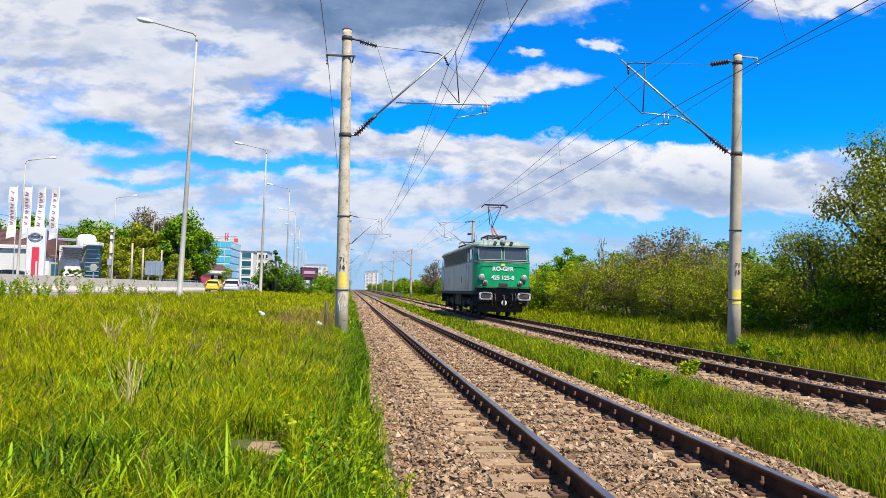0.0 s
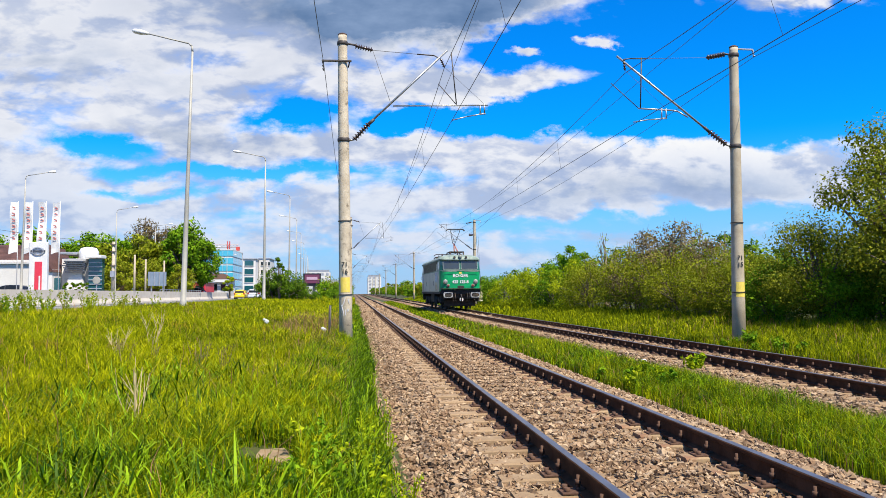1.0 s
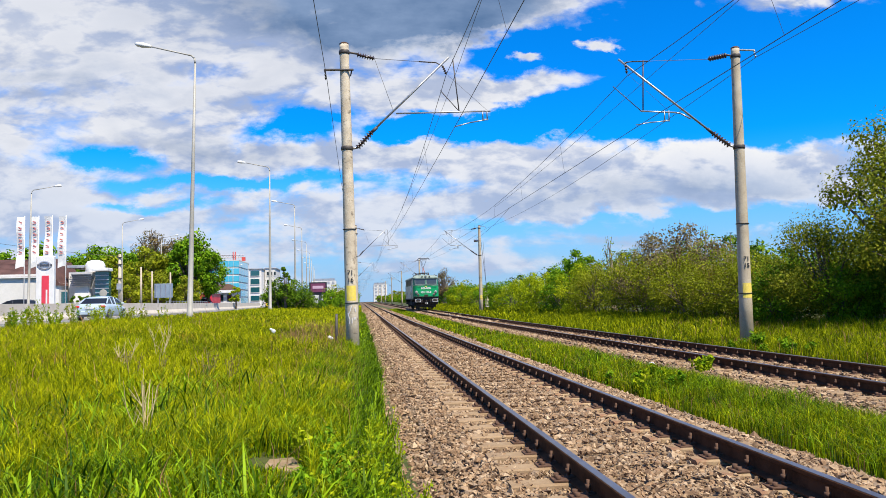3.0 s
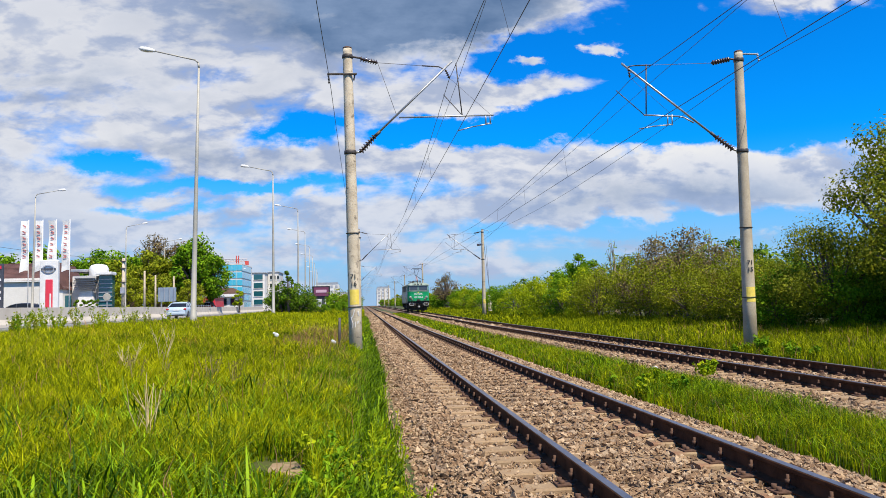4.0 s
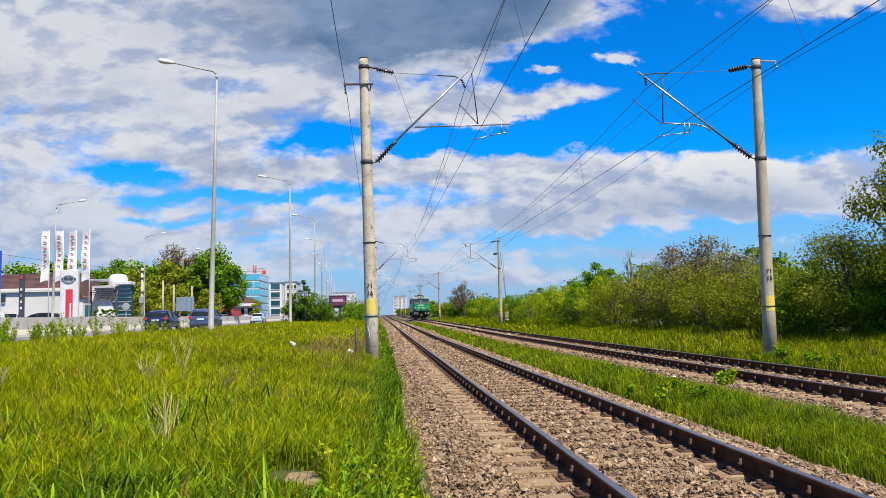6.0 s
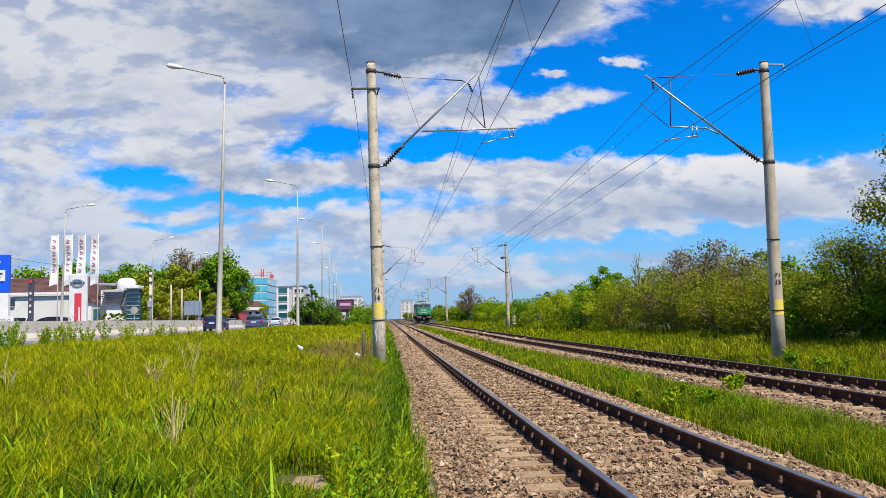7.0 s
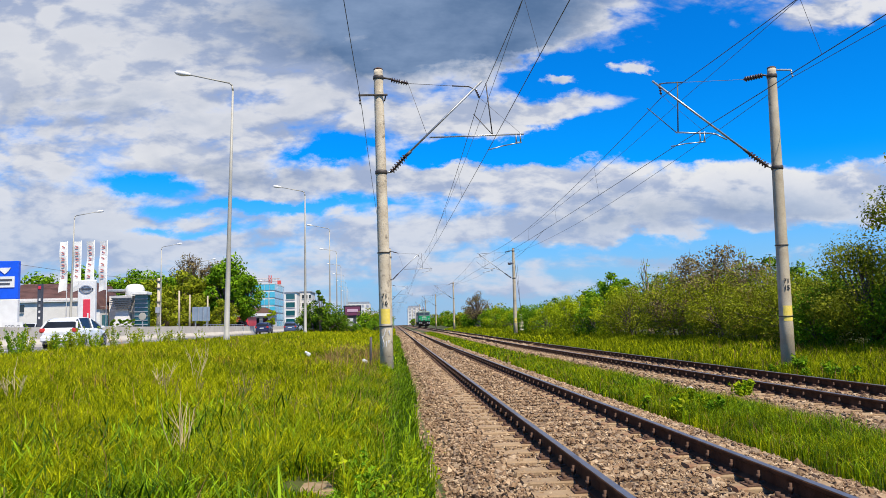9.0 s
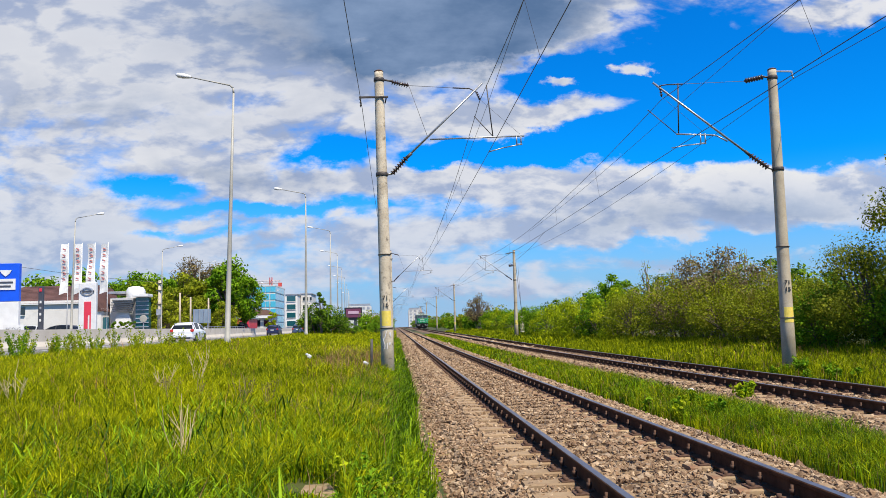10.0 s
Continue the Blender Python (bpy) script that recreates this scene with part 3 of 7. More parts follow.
def build_mast(side, number_top, number_low, mat, label, top=8.34, base=-0.1):
    """Catenary mast with its cantilever. Local origin at the mast's axis on rail level; the track lies towards side * x."""
    s = side
    mast = thing("catenary_mast", label, "catenary mast", None, "catenary masts")
    bm = bmesh.new()
    r0, r1 = (0.180, 0.126) if s > 0 else (0.190, 0.122)
    zs = [base - 0.6, 1.2, 3.6, 6.0, top - 0.12, top - 0.10, top]
    rr = [r0 + (r1 - r0) * (z - base) / (top - base) for z in zs]
    rr[-1] = rr[-2] = rr[-3] * 0.97
    add_lathe(bm, list(zip(rr, zs)), 20)
    part("pole", bm, mat, mast, "round tapered concrete pole")
    bm = bmesh.new()
    add_lathe(bm, [(r1 * 0.99, top), (r1 * 1.02, top + 0.03), (r1 * 0.6, top + 0.06)], 16)
    part("cap", bm, FASTENER, mast, "rusty cap")
    for z in (5.46, 8.12, 1.27, 3.25):
        bm = bmesh.new()
        r = r0 + (r1 - r0) * (z - base) / (top - base)
        hh = 0.055 if z > 5 else 0.014
        add_lathe(bm, [(r + 0.012, z - hh), (r + 0.022, z - hh * 0.5), (r + 0.022, z + hh * 0.5), (r + 0.012, z + hh)], 20)
        part("band", bm, IRON, mast, "iron clamp band")
    # tie and top insulator: wall end and line end of the insulator, turnbuckle, hook
    near = s > 0
    ti0, ti1 = ((0.25, 8.08), (0.82, 7.95)) if near else ((-0.19, 8.16), (-0.83, 8.02))
    tb0, tb1, hook = ((2.04, 7.86), (2.51, 7.83), (2.70, 7.73)) if near else ((-2.62, 7.93), (-3.10, 7.91), (-3.30, 7.88))
    bm = bmesh.new()
    add_insulator(bm, (ti0[0] + s * 0.10, 0, ti0[1] - 0.02), (ti1[0], 0, ti1[1]), 0.080, 7)
    part("insulator", bm, PORCELAIN, mast, "brown ribbed insulator")
    bm = bmesh.new()
    add_tube(bm, (s * 0.08, 0, 8.13), (ti0[0] + s * 0.12, 0, ti0[1]), 0.028)
    add_tube(bm, (ti1[0], 0, ti1[1]), (tb0[0], 0, tb0[1]), 0.007, n=5)
    add_tube(bm, (tb0[0], 0, tb0[1]), (tb1[0], 0, tb1[1]), 0.018, n=6)
    add_tube(bm, (tb1[0], 0, tb1[1]), (hook[0], 0, hook[1]), 0.016, n=6)
    part("tie_rod", bm, IRON, mast)
    # inclined strut
    st0, st1, st2 = ((0.29, 5.48), (0.70, 5.92), (2.88, 7.98)) if near else ((-0.29, 5.51), (-0.80, 5.88), (-3.50, 7.97))
    bm = bmesh.new()
    add_insulator(bm, (st0[0], 0, st0[1]), (st1[0], 0, st1[1]), 0.092, 7)
    part("insulator", bm, PORCELAIN, mast, "brown ribbed insulator")
    bm = bmesh.new()
    add_tube(bm, (s * 0.12, 0, 5.45), (st0[0], 0, st0[1]), 0.03)
    add_tube(bm, (st1[0], 0, st1[1]), (st2[0], 0, st2[1]), 0.030, n=10)
    part("cantilever_tube", bm, GALV, mast, "grey inclined cantilever tube")
    bm = bmesh.new()
    add_tube(bm, (st1[0] - s * 0.02, 0, st1[1] - 0.02), (st1[0] + s * 0.13, 0, st1[1] + 0.11), 0.045, n=8)
    part("tube_socket", bm, IRON, mast)
    bm = bmesh.new()
    if s > 0:
        reg0, reg1 = (1.36, 6.41), (3.99, 6.45)
        add_tube(bm, (reg0[0], 0, reg0[1]), (reg1[0], 0, reg1[1]), 0.022, n=8)
        add_tube(bm, (3.77, 0, 6.47), (3.77, 0, 6.21), 0.018, n=6)
        add_tube(bm, (3.89, 0, 6.50), (3.89, 0, 6.21), 0.018, n=6)
        add_tube(bm, (3.74, 0, 6.21), (3.92, 0, 6.21), 0.022, n=6)
    else:
        add_chain(bm, [(-2.89, 0, 6.48), (-1.86, 0, 6.45), (-1.72, 0, 6.43), (-1.42, 0, 6.27)], [0.022] * 4, 8)
        for hx in (-2.19, -2.06):
            add_tube(bm, (hx, 0, 6.50), (hx, 0, 6.21), 0.018, n=6)
        add_tube(bm, (-2.22, 0, 6.21), (-2.04, 0, 6.21), 0.022, n=6)
    part("registration_arm", bm, GALV, mast, "grey registration arm")
    bm = bmesh.new()
    if s > 0:
        add_chain(bm, [(3.88, 0, 6.21), (3.40, 0, 6.13), (2.97, 0, 6.02)], [0.016] * 3, 6)
    else:
        add_chain(bm, [(-2.06, 0, 6.21), (-2.6, 0, 6.16), (-3.04, 0, 6.08)], [0.016] * 3, 6)
    part("steady_arm", bm, GALV, mast, "thin steady arm")
    rods = [((2.99, 0, 7.92), (3.11, 0, 6.45), 0.017), ((3.09, 0, 6.48), (2.61, 0, 7.04), 0.012), ((0.82, 0, 7.95), (1.30, 0, 6.46), 0.006), ((2.80, 0, 7.50), (3.87, 0, 6.50), 0.004)] if s > 0 else [
        ((-2.77, 0, 7.95), (-2.82, 0, 6.48), 0.018), ((-2.87, 0, 6.48), (-3.68, 0, 7.18), 0.012), ((-3.26, 0, 7.56), (-2.06, 0, 6.50), 0.004)]
    for a, b, r in rods:
        bm = bmesh.new()
        add_tube(bm, a, b, r, n=6)
        part("hanger", bm, IRON, mast)
    bm = bmesh.new()
    add_insulator(bm, (hook[0], 0, hook[1]), ((2.79, 0, 7.50) if near else (-3.26, 0, 7.56)), 0.045, 4)
    part("wire_clamp", bm, PORCELAIN, mast)
    # feeder bracket behind the mast
    bm = bmesh.new()
    if s > 0:
        add_box(bm, (-0.16, -0.13, 7.60), (0.80, 0.06, 0.05), 0.008)
        add_tube(bm, (0.19, -0.10, 7.60), (0.15, 0, 7.46), 0.02)
        add_insulator(bm, (-0.53, -0.13, 7.58), (-0.52, -0.06, 7.34), 0.032, 3)
    else:
        add_box(bm, (0.34, 0, 8.31), (0.52, 0.05, 0.04), 0.008)
        add_insulator(bm, (0.58, 0, 8.30), (0.62, 0, 8.09), 0.035, 3)
    part("feeder_bracket", bm, IRON if s > 0 else GALV, mast)
    # painted marks towards the camera
    def wrap(name, z0, z1, half_deg, m, label=""):
        bm = bmesh.new()
        k = 8
        secs = []
        for z in (z0, z1):
            r = r0 + (r1 - r0) * (z - base) / (top - base) + 0.004
            secs.append([bm.verts.new((r * math.sin(radians(a)), -r * math.cos(radians(a)), z)) for a in np.linspace(-half_deg, half_deg, k)])
        for i in range(k - 1):
            bm.faces.new((secs[0][i], secs[0][i + 1], secs[1][i + 1], secs[1][i]))
        part(name, bm, m, mast, label)
    wrap("yellow_mark", (1.33 if s > 0 else 1.14), (1.73 if s > 0 else 1.56), 46, YELLOW, "worn yellow painted patch")
    for txt, z, size in ((number_top, 2.07 if s > 0 else 2.24, 0.17), (number_low, 1.88 if s > 0 else 2.05, 0.17)):
        if txt:
            lettering(txt, size, BLACK, mast, pose(-0.01, -0.181, z, 90), "mast_number", "black stencilled mast number", 0.003)
    return mast


left_mast = build_mast(1, "71", "16", MAST, "weathered concrete catenary mast with yellow mark, beside grass")
left_mast.matrix_basis = pose(-2.67, MAST_Y[0], 0, 0, -0.73, 0)
right_mast = build_mast(-1, "71", "15", MAST_GREY, "grey concrete catenary mast with yellow mark, beside the far track")
right_mast.matrix_basis = pose(8.395, MAST_Y[0], 0, 0, 0.5, 0)
far_left = build_mast(1, "", "", MAST, "distant concrete catenary mast beside the near track")
far_left.matrix_basis = on_line(-2.72, MAST_Y[1] - 2, 0)
far_right = build_mast(-1, "", "", MAST_GREY, "distant grey concrete catenary mast beside the far track")
far_right.matrix_basis = on_line(9.35, MAST_Y[1], 0)
for i, y in enumerate(MAST_Y[2:]):
    copy_thing(far_left, on_line(-2.72, y, 0))
    copy_thing(far_right, on_line(8.5, y, 0))
# graffiti daubs low on the near mast
bm = bmesh.new()
rng = random.Random(4)
for i in range(9):
    a, z = rng.uniform(-0.6, 0.6), rng.uniform(0.80, 1.22)
    b2, z2 = a + rng.uniform(-0.4, 0.4), z + rng.uniform(-0.18, 0.18)
    add_tube(bm, (0.178 * math.sin(a), -0.178 * math.cos(a), z), (0.178 * math.sin(b2), -0.178 * math.cos(b2), z2), 0.012, n=5)
part("paint_daub", bm, WHITE, left_mast, "white painted scrawl")


def wire(name, pts, r, label, sag=0.0, seg=10):
    """One wire through its supports, hanging between them."""
    cu = bpy.data.curves.new(name, "CURVE")
    cu.dimensions, cu.bevel_depth, cu.bevel_resolution = "3D", r, 1
    out = []
    for a, b in zip(pts, pts[1:]):
        for i in range(seg):
            f = i / seg
            p = Vector(a).lerp(Vector(b), f)
            p.z -= 4 * sag * f * (1 - f)
            p += Vector((-1, 0, 1)) * float(bend(p.y))
            out.append(p)
    out.append(Vector(pts[-1]) + Vector((-1, 0, 1)) * float(bend(pts[-1][1])))
    sp = cu.splines.new("POLY")
    sp.points.add(len(out) - 1)
    for q, p in zip(sp.points, out):
        q.co = (*p, 1)
    cu.materials.append(WIRE)
    return tagged(new(name, cu), label, "overhead wire", "overhead wires")


def build_wires():
    ys = [-33.0] + MAST_Y
    for tx, stagger, mess_x in ((0.0, (0.25, 0.22), (-0.30, 0.02)), (5.48, (0.08, -0.07), (-1.1, -0.28))):
        stag = [stagger[i] if i < 2 else 0.2 * (1 if i % 2 else -1) for i in range(len(ys))]
        cpts = [(tx + dx, y, WIRE_Z) for dx, y in zip(stag, ys)]
        mpts = [(tx + (mess_x[i] if i < 2 else 0.1), y, MESS_Z) for i, y in enumerate(ys)]
        wire("contact_wire", cpts, 0.0085, "dark copper contact wire above the track", 0.05)
        wire("messenger_wire", mpts, 0.0085, "dark messenger wire above the contact wire", 0.85, 16)
        # droppers
        for i in range(0, 4):
            for k in range(1, 7):
                f = k / 7
                x0 = mpts[i][0] + (mpts[i + 1][0] - mpts[i][0]) * f
                x1 = cpts[i][0] + (cpts[i + 1][0] - cpts[i][0]) * f
                y = ys[i] + (ys[i + 1] - ys[i]) * f
                zt = MESS_Z - 4 * 0.85 * f * (1 - f)
                zb = WIRE_Z - 4 * 0.05 * f * (1 - f)
                wire("dropper", [(x0, y, zt), (x1, y, zb)], 0.004, "thin dropper between messenger and contact wire", seg=1)
    # stitch wires under the messenger near the masts
    wire("stitch_wire", [(-0.75, -8, 6.6), (0.27, 21, 7.50), (0.0, 44, 6.6)], 0.006, "thin stitch wire beside the messenger", 0.12, 8)
    wire("stitch_wire", [(3.2, -8, 6.5), (6.06, 21, 7.66), (5.4, 44, 6.6)], 0.006, "thin stitch wire beside the messenger", 0.12, 8)
    wire("feeder_wire", [(-3.25, y, 7.34) for y in ys], 0.008, "feeder wire on the roadside of the masts", 0.5)
    wire("feeder_wire", [(8.8, ys[0], 8.0), (9.08, ys[1], 8.09)] + [(10.05, 75, 8.1)] + [(9.2, y, 8.1) for y in ys[3:]], 0.008, "feeder wire behind the far masts", 0.5)


build_wires()
# anchored line with its counterweight at the second far mast
bm = bmesh.new()
add_tube(bm, (9.35, 75.25, 7.9), (10.6, 78.5, 0.2), 0.018, n=5)
tagged(part("stay_wire", bm, IRON), "steel stay wire anchoring the mast", "stay wire")
bm = bmesh.new()
for i in range(12):
    add_tube(bm, (9.85, 75.1, 0.5 + i * 0.13), (9.85, 75.1, 0.60 + i * 0.13), 0.2, n=12)
tagged(part("counterweight", bm, MAST), "stack of round concrete tension weights", "counterweight")
bm = bmesh.new()
add_tube(bm, (9.85, 75.1, 2.0), (9.6, 75.0, 6.9), 0.012, n=5)
tagged(part("weight_cable", bm, IRON), "steel cable carrying the tension weights", "cable")
bm = bmesh.new()
add_insulator(bm, (8.9, 74.2, 6.95), (8.3, 72.0, 6.75), 0.11, 6)
add_tube(bm, (8.9, 74.2, 6.95), (9.3, 75.0, 7.0), 0.02, n=6)
part("tension_insulator", bm, PORCELAIN, far_right, "brown ribbed tension insulator", far_right.matrix_basis.inverted())
wire("anchor_wire", [(5.45, 40, 6.06), (8.3, 72.0, 6.75)], 0.009, "anchored wire running to the tension weights", 0.2)
# ---------------------------------------------------------------- locomotive
LOCO_GREEN = surface("loco_green_paint", (0.001, 0.20, 0.068), (0.003, 0.29, 0.10), 1.4, 0.38, 0.0, 0.0, 22, spots=(0.015, 0.11, 0.055), spot_scale=2.2, spot_lo=0.62)
LOCO_TEAL = surface("loco_teal_paint", (0.004, 0.085, 0.055), (0.010, 0.14, 0.09), 1.4, 0.4, 0.0, 0.0, 22)
LOCO_GREY = surface("loco_grey_side", (0.36, 0.345, 0.28), (0.50, 0.48, 0.40), 0.9, 0.45, 0.0, 0.0, 18, spots=(0.22, 0.20, 0.17), spot_scale=1.6, spot_lo=0.60)
LOCO_ROOF = surface("loco_roof_grey_green", (0.13, 0.18, 0.15), (0.24, 0.29, 0.25), 1.6, 0.6, 0.0, 0.1, 20, spots=(0.16, 0.13, 0.10), spot_scale=2.0, spot_lo=0.58)
LOCO_SLAT = surface("loco_louvre_slat", (0.07, 0.08, 0.075), (0.14, 0.15, 0.14), 2, 0.6)
LOCO_DARK = surface("loco_louvre", (0.035, 0.042, 0.04), (0.075, 0.08, 0.075), 2, 0.6)
LOCO_BLACK = surface("underframe_grime", (0.016, 0.015, 0.014), (0.045, 0.04, 0.035), 4, 0.8, 0.1, 0.2, 30, spots=(0.09, 0.06, 0.04), spot_scale=3)
LENS = plain("lamp_lens", (0.22, 0.22, 0.20), 0.08)
RED_LENS = plain("red_lens", (0.42, 0.03, 0.025), 0.15)
TAIL_LENS = plain("tail_lens", (0.17, 0.055, 0.04), 0.2)
RED = plain("red_paint", (0.50, 0.03, 0.025), 0.5)
ARM_RED = surface("faded_red_lead", (0.22, 0.07, 0.05), (0.32, 0.16, 0.12), 6, 0.7)
CHROME = surface("bright_metal", (0.6, 0.6, 0.6), (0.75, 0.75, 0.75), 5, 0.2, 1.0)


def glass_mat(name, tint, rough=0.05):
    m, N, b = material(name, rough, 0.0, 0.8)
    b.inputs["Base Color"].default_value = rgba(tint)
    b.inputs["Coat Weight"].default_value = 0.6
    b.inputs["Coat Roughness"].default_value = 0.03
    return m


GLASS_DARK = glass_mat("dark_window_glass", (0.015, 0.02, 0.022))
CAR_GLASS = surface("tinted_car_glass", (0.010, 0.012, 0.014), (0.016, 0.019, 0.022), 1.0, 0.12, spec=0.25)
GLASS_BLUE = glass_mat("blue_facade_glass", (0.06, 0.36, 0.50), 0.12)
GLASS_CAB = glass_mat("cab_window_glass", (0.03, 0.038, 0.036), 0.08)
CORNER_GLASS = glass_mat("cab_corner_glass", (0.02, 0.13, 0.13), 0.1)
LOCO_L, LOCO_HW = 15.4, 1.48


def outline(inset, front, radius, k=5):
    """Plan of the body: rounded rectangle, front and rear drawn in."""
    hw, y0, y1 = LOCO_HW - inset, front, LOCO_L - front
    pts = []
    for cx, cy, a0 in ((hw - radius, y1 - radius, 0), (-hw + radius, y1 - radius, 90), (-hw + radius, y0 + radius, 180), (hw - radius, y0 + radius, 270)):
        for i in range(k + 1):
            a = radians(a0 + 90 * i / k)
            pts.append((cx + radius * math.cos(a), cy + radius * math.sin(a)))
    return pts


def build_loco():
    loco = thing("locomotive", "green and grey electric locomotive with raised pantograph on the far track", "locomotive")
    # body and roof
    bm = bmesh.new()
    add_loft(bm, [[(x, y, z) for x, y in outline(i, f, r)] for z, i, f, r in ((1.30, 0.0, 0.30, 0.45), (2.82, 0.0, 0.30, 0.45), (2.86, 0.0, 0.32, 0.45))], smooth=False)
    part("cab_shell", bm, LOCO_GREEN, loco, "bright green painted body shell")
    bm = bmesh.new()
    add_loft(bm, [[(x, y, z) for x, y in outline(i, f, r)] for z, i, f, r in ((2.86, 0.0, 0.32, 0.45), (3.60, 0.05, 0.52, 0.42))], smooth=False)
    part("window_band", bm, LOCO_TEAL, loco, "dark teal band round the cab windows")
    bm = bmesh.new()
    add_loft(bm, [[(x, y, z) for x, y in outline(i, f, r)] for z, i, f, r in ((3.60, -0.03, 0.34, 0.45), (3.70, -0.03, 0.34, 0.45), (3.84, 0.10, 0.46, 0.5), (3.96, 0.38, 0.75, 0.5), (4.02, 0.80, 1.2, 0.5))], smooth=False)
    part("roof", bm, LOCO_ROOF, loco, "grey-green rounded roof with front visor")
    bm = bmesh.new()
    ring = [[(x, y, z) for x, y in outline(i, f, r)] for z, i, f, r in ((2.82, -0.03, 0.27, 0.46), (2.87, -0.03, 0.27, 0.46))]
    add_loft(bm, ring)
    part("belt_rail", bm, LOCO_ROOF, loco, "grey belt moulding below the windscreen")
    # grey sides with panel seams
    for sx in (-1, 1):
        y0 = 0.95
        for k in range(8):
            L = (LOCO_L - 2 * 0.95) / 8
            boxpart("side_panel", (sx * 1.487, y0 + (k + 0.5) * L, 2.06), (0.018, L - 0.012, 1.48), LOCO_GREY, loco, "dull grey side panel", 0.004)
        for k in range(2):
            y = 4.6 + k * 5.6
            boxpart("side_hatch", (sx * 1.50, y, 1.95), (0.014, 0.16, 0.34), LOCO_DARK, loco, "small dark hatch")
        boxpart("louvre_frame", (sx * 1.475, LOCO_L / 2, 3.22), (0.02, LOCO_L - 4.6, 0.66), LOCO_DARK, loco, "dark louvre panel")
        for k in range(9):
            bm = bmesh.new()
            add_box(bm, (sx * 1.495, LOCO_L / 2, 2.96 + k * 0.07), (0.03, LOCO_L - 4.7, 0.022), 0.0, Matrix.Rotation(radians(25 * sx), 4, "Y"))
            part("louvre_slat", bm, LOCO_SLAT, loco)
        for ye in (1.55, LOCO_L - 1.55):
            boxpart("cab_side_window", (sx * 1.472, ye, 3.22), (0.02, 0.62, 0.52), GLASS_DARK, loco, "dark cab side window")
            boxpart("cab_door", (sx * 1.492, ye + (0.75 if ye < 5 else -0.75), 2.36), (0.022, 0.62, 2.0), LOCO_GREY, loco, "grey cab door", 0.008)
            for dy in (-0.36, 0.36):
                bm = bmesh.new()
                yy = ye + (0.75 if ye < 5 else -0.75) + dy
                add_tube(bm, (sx * 1.54, yy, 1.35), (sx * 1.54, yy, 2.75), 0.016, n=6)
                part("handrail", bm, CHROME, loco)
        boxpart("sole_bar", (sx * 1.44, LOCO_L / 2, 1.25), (0.10, LOCO_L - 0.8, 0.22), LOCO_BLACK, loco, "black underframe beam", 0.01)
    # both ends
    for end in (0, 1):
        def P(x, y, z, end=end):
            return (x, y, z) if not end else (-x, LOCO_L - y, z)
        fwd = -1 if not end else 1
        for sx in (-1, 1):
            tilt = Matrix.Rotation(radians(-15.5 * (1 if not end else -1)), 4, "X")
            bm = bmesh.new()
            add_box(bm, P(sx * 0.66, 0.415, 3.235), (1.16, 0.03, 0.60), 0.012, tilt)
            w = part("windscreen", bm, GLASS_CAB, loco, "dark windscreen pane")
            bm = bmesh.new()
            for dx, dz, sxx, szz in ((-0.59, 0, 0.035, 0.66), (0.59, 0, 0.035, 0.66), (0, 0.315, 1.2, 0.035), (0, -0.315, 1.2, 0.035)):
                v = tilt @ Vector((dx, -0.012 * (1 if not end else -1), dz))
                c = Vector(P(sx * 0.66, 0.405, 3.235))
                add_box(bm, c + v, (sxx, 0.03, szz), 0.0, tilt)
            part("window_frame", bm, LOCO_ROOF, w)
            bm = bmesh.new()
            a = Vector(P(sx * 0.35 + 0.1, 0.33, 2.93))
            add_tube(bm, a, a + Vector((0.22 * -sx, 0.11 * (1 if not end else -1), 0.42)), 0.012, n=5)
            part("wiper", bm, BLACK, w)
            bm = bmesh.new()
            turn = Matrix.Rotation(radians(52 * sx), 4, "Z")
            add_box(bm, P(sx * 1.335, 0.60, 3.235), (0.30, 0.03, 0.56), 0.012, turn)
            part("corner_window", bm, CORNER_GLASS, loco, "small teal corner pane")
            # head lamp and tail lamp
            m = Matrix.Translation(P(sx * 1.10, 0.30, 2.03)) @ Matrix.Rotation(radians(90 * (1 if not end else -1)), 4, "X")
            bm = bmesh.new()
            add_lathe(bm, [(0.15, 0), (0.165, 0.05), (0.165, 0.10), (0.135, 0.12)], 20, m)
            h = part("headlight", bm, GALV, loco, "round headlight with grey rim")
            bm = bmesh.new()
            add_lathe(bm, [(0.125, 0.09), (0.120, 0.125), (0.06, 0.145)], 18, m)
            part("lens", bm, LENS, h, "pale glass lens")
            m = Matrix.Translation(P(sx * 0.90, 0.30, 1.76)) @ Matrix.Rotation(radians(90 * (1 if not end else -1)), 4, "X")
            bm = bmesh.new()
            add_lathe(bm, [(0.12, 0), (0.125, 0.07), (0.10, 0.09)], 18, m)
            h = part("tail_light", bm, LOCO_ROOF, loco, "smaller lower lamp")
            bm = bmesh.new()
            add_lathe(bm, [(0.095, 0.07), (0.085, 0.10), (0.03, 0.11)], 16, m)
            part("lens", bm, TAIL_LENS, h, "dull reddish lens")
            # buffers with white edging
            m = Matrix.Translation(P(sx * 0.98, 0.25, 1.08)) @ Matrix.Rotation(radians(90 * (1 if not end else -1)), 4, "X")
            bm = bmesh.new()
            add_lathe(bm, [(0.16, -0.1), (0.16, 0.28), (0.10, 0.30), (0.10, 0.58)], 16, m)
            bf = part("buffer", bm, LOCO_BLACK, loco, "black side buffer with white edging")
            bm = bmesh.new()
            add_box(bm, P(sx * 0.98, -0.36, 1.08), (0.62, 0.05, 0.36), 0.09)
            part("buffer_plate", bm, LOCO_BLACK, bf)
            bm = bmesh.new()
            o, i_ = [], []
